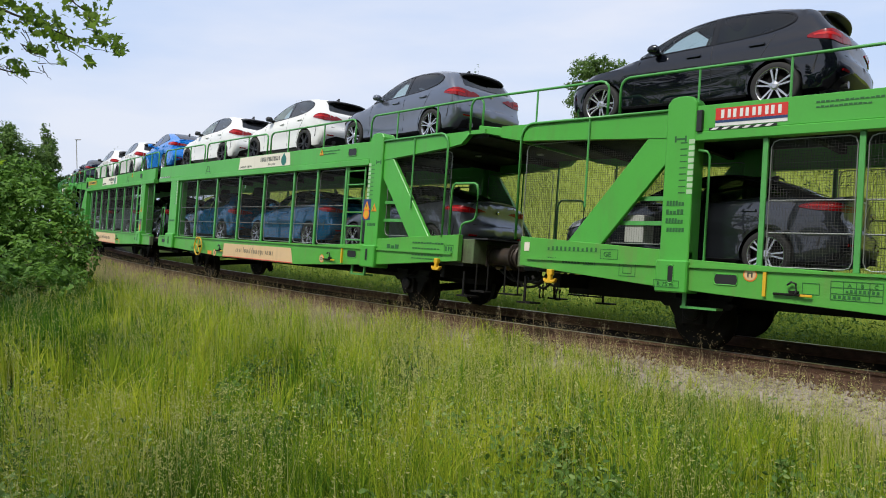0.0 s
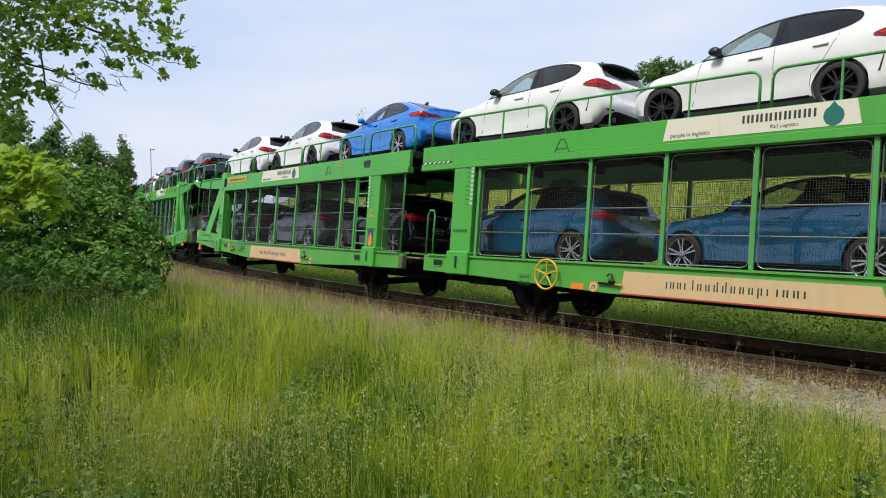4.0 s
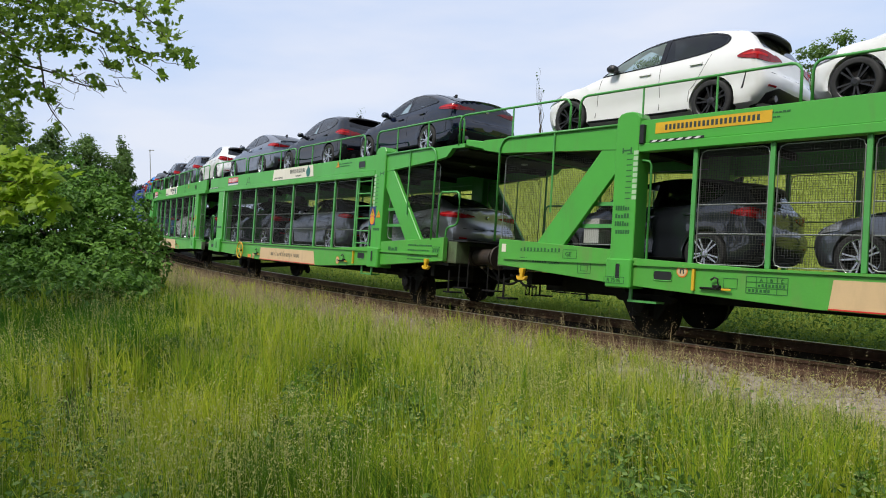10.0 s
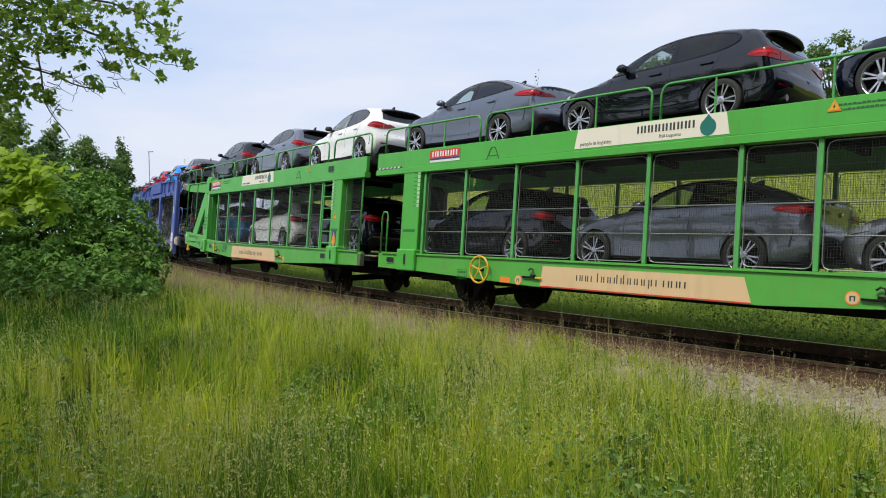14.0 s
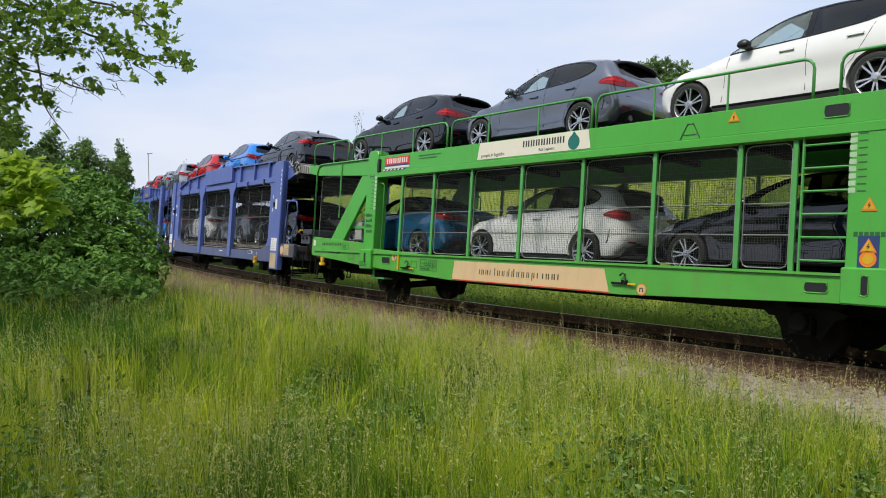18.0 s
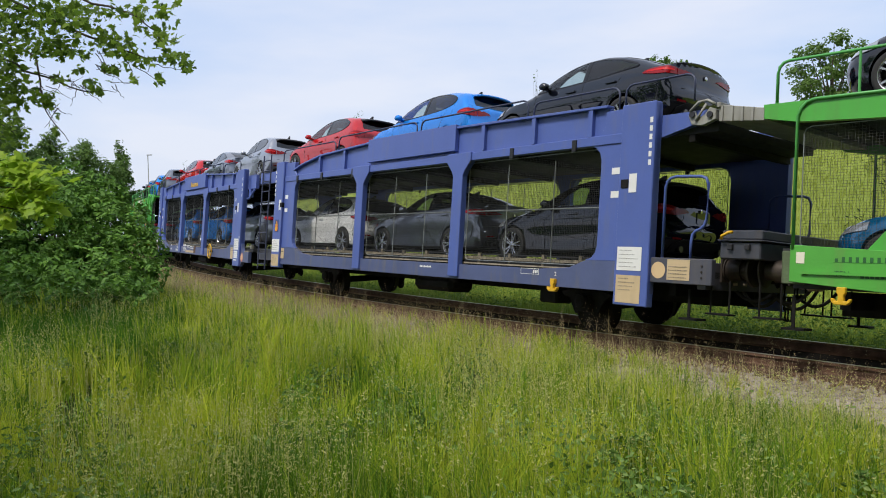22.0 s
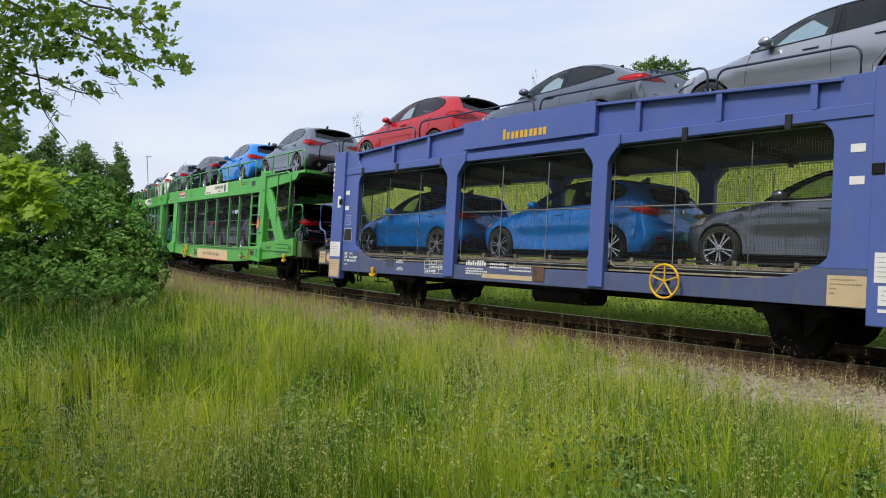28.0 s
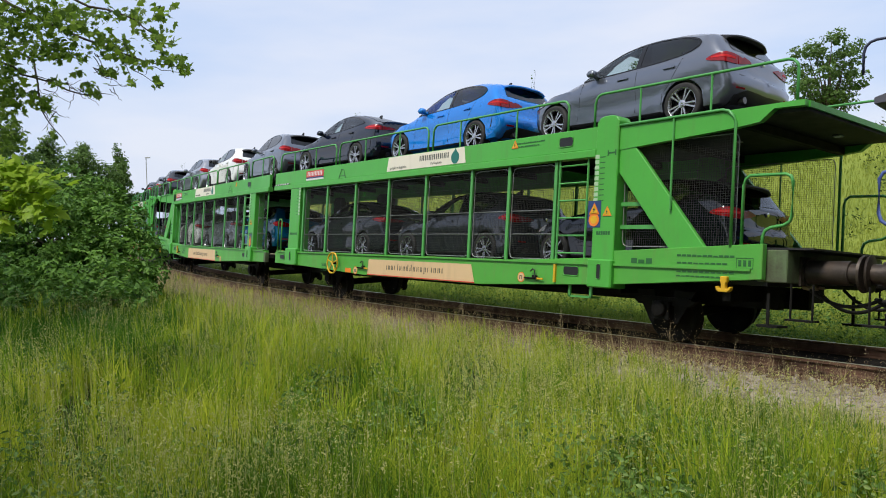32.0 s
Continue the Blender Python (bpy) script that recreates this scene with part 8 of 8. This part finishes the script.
        X, Y = x - math.sin(th) * l_, y + math.cos(th) * l_
        pts.append((X, Y, max(ground_z(X, Y), GRADE * q + float(bed_z(l_)) if l_ > -2.75 else -9) - 0.02))
    base = np.array(pts)
    h = rng.uniform(0.14, 0.48, len(base)) * (0.6 + 0.6 * (rng.random(len(base)) < 0.35)) * np.where(s > -5, 0.85, 1)
    h = np.where(lat < -2.3, rng.uniform(0.35, 0.62, len(base)), h) * np.interp(s, [-30, -6, 0], [1.25, 1.25, 1.0])
    me, tips = blades(base, h, np.full(len(base), 0.006), rng.uniform(0.05, 0.5, len(base)), "dry_weeds", M["dry"])
    tagged(new("dry_weeds", me), "dry straw-coloured weeds along the ballast", "weeds", kind="stuff")
    plume = (lat > -2.3) & (rng.random(len(lat)) < np.where(s > -12, 0.42, 0.28))
    tagged(new("plumes", spikelets(tips[plume], 28, 0.10, 0.019, "plumes", M["dry"])), "feathery tan grass plumes beside the rail", "weeds", kind="stuff")
    tagged(new("weed_heads", spikelets(tips[~plume], 6, 0.055, 0.017, "weed_heads", M["dry"])), "dry brown seed heads along the ballast", "weeds", kind="stuff")
    # tufts on the bank beyond the track, thin where the soil shows, with darker leafy scrub towards its top
    base, l = scatter(330000, 11, 48, 1.0, 5.0, 15)
    thick = np.array([noise.noise((p[0] * 0.5, p[1] * 0.5, 71)) + 0.6 * noise.noise((p[0] * 1.9, p[1] * 1.9, 73)) for p in base[::4]])
    thick = np.repeat(thick, 4)[:len(base)]
    h = np.clip(0.20 + 0.16 * thick, 0.06, 0.5) * rng.uniform(0.5, 1.25, len(base))
    me, tips = blades(base, h, np.full(len(base), 0.013), rng.uniform(0.1, 0.6, len(base)), "bank_grass", M["bank"])
    tagged(new("bank_grass", me), "rough sunlit grass on the bank behind the track", "grass", kind="stuff")
    base, l = scatter(120000, 12, 46, 1.0, 7.0, 15)
    clump = np.array([noise.noise((p[0] * 0.33, p[1] * 0.33, 81)) + 0.5 * noise.noise((p[0] * 1.2, p[1] * 1.2, 83)) for p in base]) + np.interp(l, [7, 9, 14], [-0.28, -0.05, 0.20])
    keep = clump > 0.22
    base, clump = base[keep], clump[keep]
    cs = base + np.stack([np.zeros(len(base)), np.zeros(len(base)), rng.random(len(base)) * np.clip(0.25 + 1.3 * (clump - 0.2), 0.2, 0.9)], 1)
    me = leaf_cloud("bank_scrub", cs, rng.normal(size=cs.shape) * 0.6 + np.array([0, 0, 1]), 0.085 * rng.uniform(0.5, 1.4, len(cs)), SIMPLE_LEAF[:5], M["scrub"])
    tagged(new("bank_scrub", me), "darker leafy scrub in patches on the bank", "scrub", kind="stuff")
    # low leafy weeds at the foot of the bank
    base, l = scatter(230000, 10, 44, 1.0, 1.9, 6.2)
    clump = np.array([noise.noise((p[0] * 0.6, p[1] * 0.6, 51)) for p in base]) + rng.normal(0, 0.2, len(base))
    blade = clump > -0.05
    me, tips = blades(base[blade], rng.uniform(0.15, 0.55, blade.sum()), np.full(blade.sum(), 0.016), rng.uniform(0.1, 0.7, blade.sum()), "verge_grass", M["verge"])
    tagged(new("verge_grass", me), "fresh green grass on the verge behind the rails", "grass", kind="stuff")
    base, l = base[~blade], l[~blade]
    cs = base + np.stack([np.zeros(len(base)), np.zeros(len(base)), rng.uniform(0.03, 0.75, len(base)) ** 1.2 * np.clip((l - 1.3) / 2, 0.3, 1)], 1)
    me = leaf_cloud("bank_weeds", cs, rng.normal(size=cs.shape) * 0.6 + np.array([0, 0, 1]), 0.075 * rng.uniform(0.5, 1.3, len(cs)), SIMPLE_LEAF[:5], M["weed"])
    tagged(new("bank_weeds", me), "low green weeds at the foot of the bank", "weeds", kind="stuff")
    # lush grass at the bush's foot, its greens deepened for the shade there
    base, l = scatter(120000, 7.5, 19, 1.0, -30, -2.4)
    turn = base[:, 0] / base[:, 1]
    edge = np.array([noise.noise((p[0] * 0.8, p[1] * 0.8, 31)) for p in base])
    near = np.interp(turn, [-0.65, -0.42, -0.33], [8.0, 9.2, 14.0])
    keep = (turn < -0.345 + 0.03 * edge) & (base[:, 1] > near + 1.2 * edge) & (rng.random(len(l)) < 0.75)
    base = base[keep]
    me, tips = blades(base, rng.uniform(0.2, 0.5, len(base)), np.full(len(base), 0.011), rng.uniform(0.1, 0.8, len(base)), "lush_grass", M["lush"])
    tagged(new("lush_grass", me), "lush grass at the bush's foot, shade in its deep green", "grass", kind="stuff")
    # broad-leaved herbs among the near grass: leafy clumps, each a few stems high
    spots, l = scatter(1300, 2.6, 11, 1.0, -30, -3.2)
    keep = np.array([noise.noise((p[0] * 0.8, p[1] * 0.8, 9)) for p in spots]) + rng.normal(0, 0.25, len(spots)) > 0.10
    spots = spots[keep]
    each = 44
    size = np.repeat(rng.uniform(0.08, 0.26, len(spots)), each)
    off = rng.normal(size=(len(size), 3))
    off /= np.linalg.norm(off, axis=1)[:, None]
    off *= size[:, None] * rng.random(len(size))[:, None] ** 0.5
    cs = np.repeat(spots, each, axis=0) + off * np.stack([np.repeat(rng.uniform(0.7, 1.7, len(spots)), each), np.repeat(rng.uniform(0.7, 1.7, len(spots)), each), np.repeat(rng.uniform(0.5, 1.3, len(spots)), each)], 1)
    cs[:, 2] += np.repeat(rng.uniform(0.18, 0.40, len(spots)), each)
    for key, pick, words in (("herb", np.repeat(rng.random(len(spots)) < 0.5, each), "small-leaved green herbs in the meadow"), ("herb_dark", None, "dark green broad-leaved herbs in the meadow")):
        chosen = pick if pick is not None else ~last_pick
        last_pick = chosen
        q = cs[chosen]
        me = leaf_cloud("herbs", q, rng.normal(size=q.shape) * 0.6 + np.array([0, 0, 0.8]), (0.034 if key == "herb" else 0.046) * rng.uniform(0.5, 1.4, len(q)), SIMPLE_LEAF, M[key])
        tagged(new("herbs", me), words, "plants", kind="stuff")


def build_stones():
    oct_ = np.array([(1, 0, 0), (-1, 0, 0), (0, 1, 0), (0, -1, 0), (0, 0, 1), (0, 0, -1)], float)
    tri = np.array([(0, 2, 4), (2, 1, 4), (1, 3, 4), (3, 0, 4), (2, 0, 5), (1, 2, 5), (3, 1, 5), (0, 3, 5)])
    for n, near, far, key, words in ((9000, 1.30, 2.75, "ballast", "loose grey ballast stones"), (3200, 0.85, 1.55, "rusty_ballast", "rust-brown ballast stones beside the rail")):
        s = rng.uniform(-26, 8, n)
        lat = -rng.uniform(near, far, n)
        th = np.interp(s, _ss, _th)
        x = np.interp(s, _ss, _X) - np.sin(th) * (OFFS + lat)
        y = np.interp(s, _ss, _Y) + np.cos(th) * (OFFS + lat)
        z = GRADE * s + bed_z(lat)
        v = oct_[None] * rng.uniform(0.6, 1.3, (n, 6, 1)) + rng.normal(0, 0.25, (n, 6, 3))
        v *= rng.uniform(0.018, 0.050, n)[:, None, None]
        v += np.stack([x, y, z], 1)[:, None, :]
        loops = ((np.arange(n) * 6)[:, None, None] + tri[None]).reshape(-1)
        me = arrays_mesh("ballast_stones", v.reshape(-1, 3), loops, np.full(n * 8, 3), M[key])
        tagged(new("ballast_stones", me), words, "stones", kind="stuff")


build_grass()
build_stones()


# ---- movement ----
def motions():
    times = [float(t) for t in range(0, 33)]
    for thing, mid, local in MOVING:
        walk(thing, [(t, unit_pose(mid + train_at(t)) @ local) for t in times])
    fine = [k * 0.2 for k in range(161)]
    for w in WHEELSETS:
        place_ = Matrix.Translation(w.matrix_basis.translation) @ Matrix.Rotation(LEAN, 4, "X")
        walk(w, [(t, place_ @ Matrix.Rotation(train_at(t) / WHEEL_R, 4, "Y")) for t in fine])


motions()
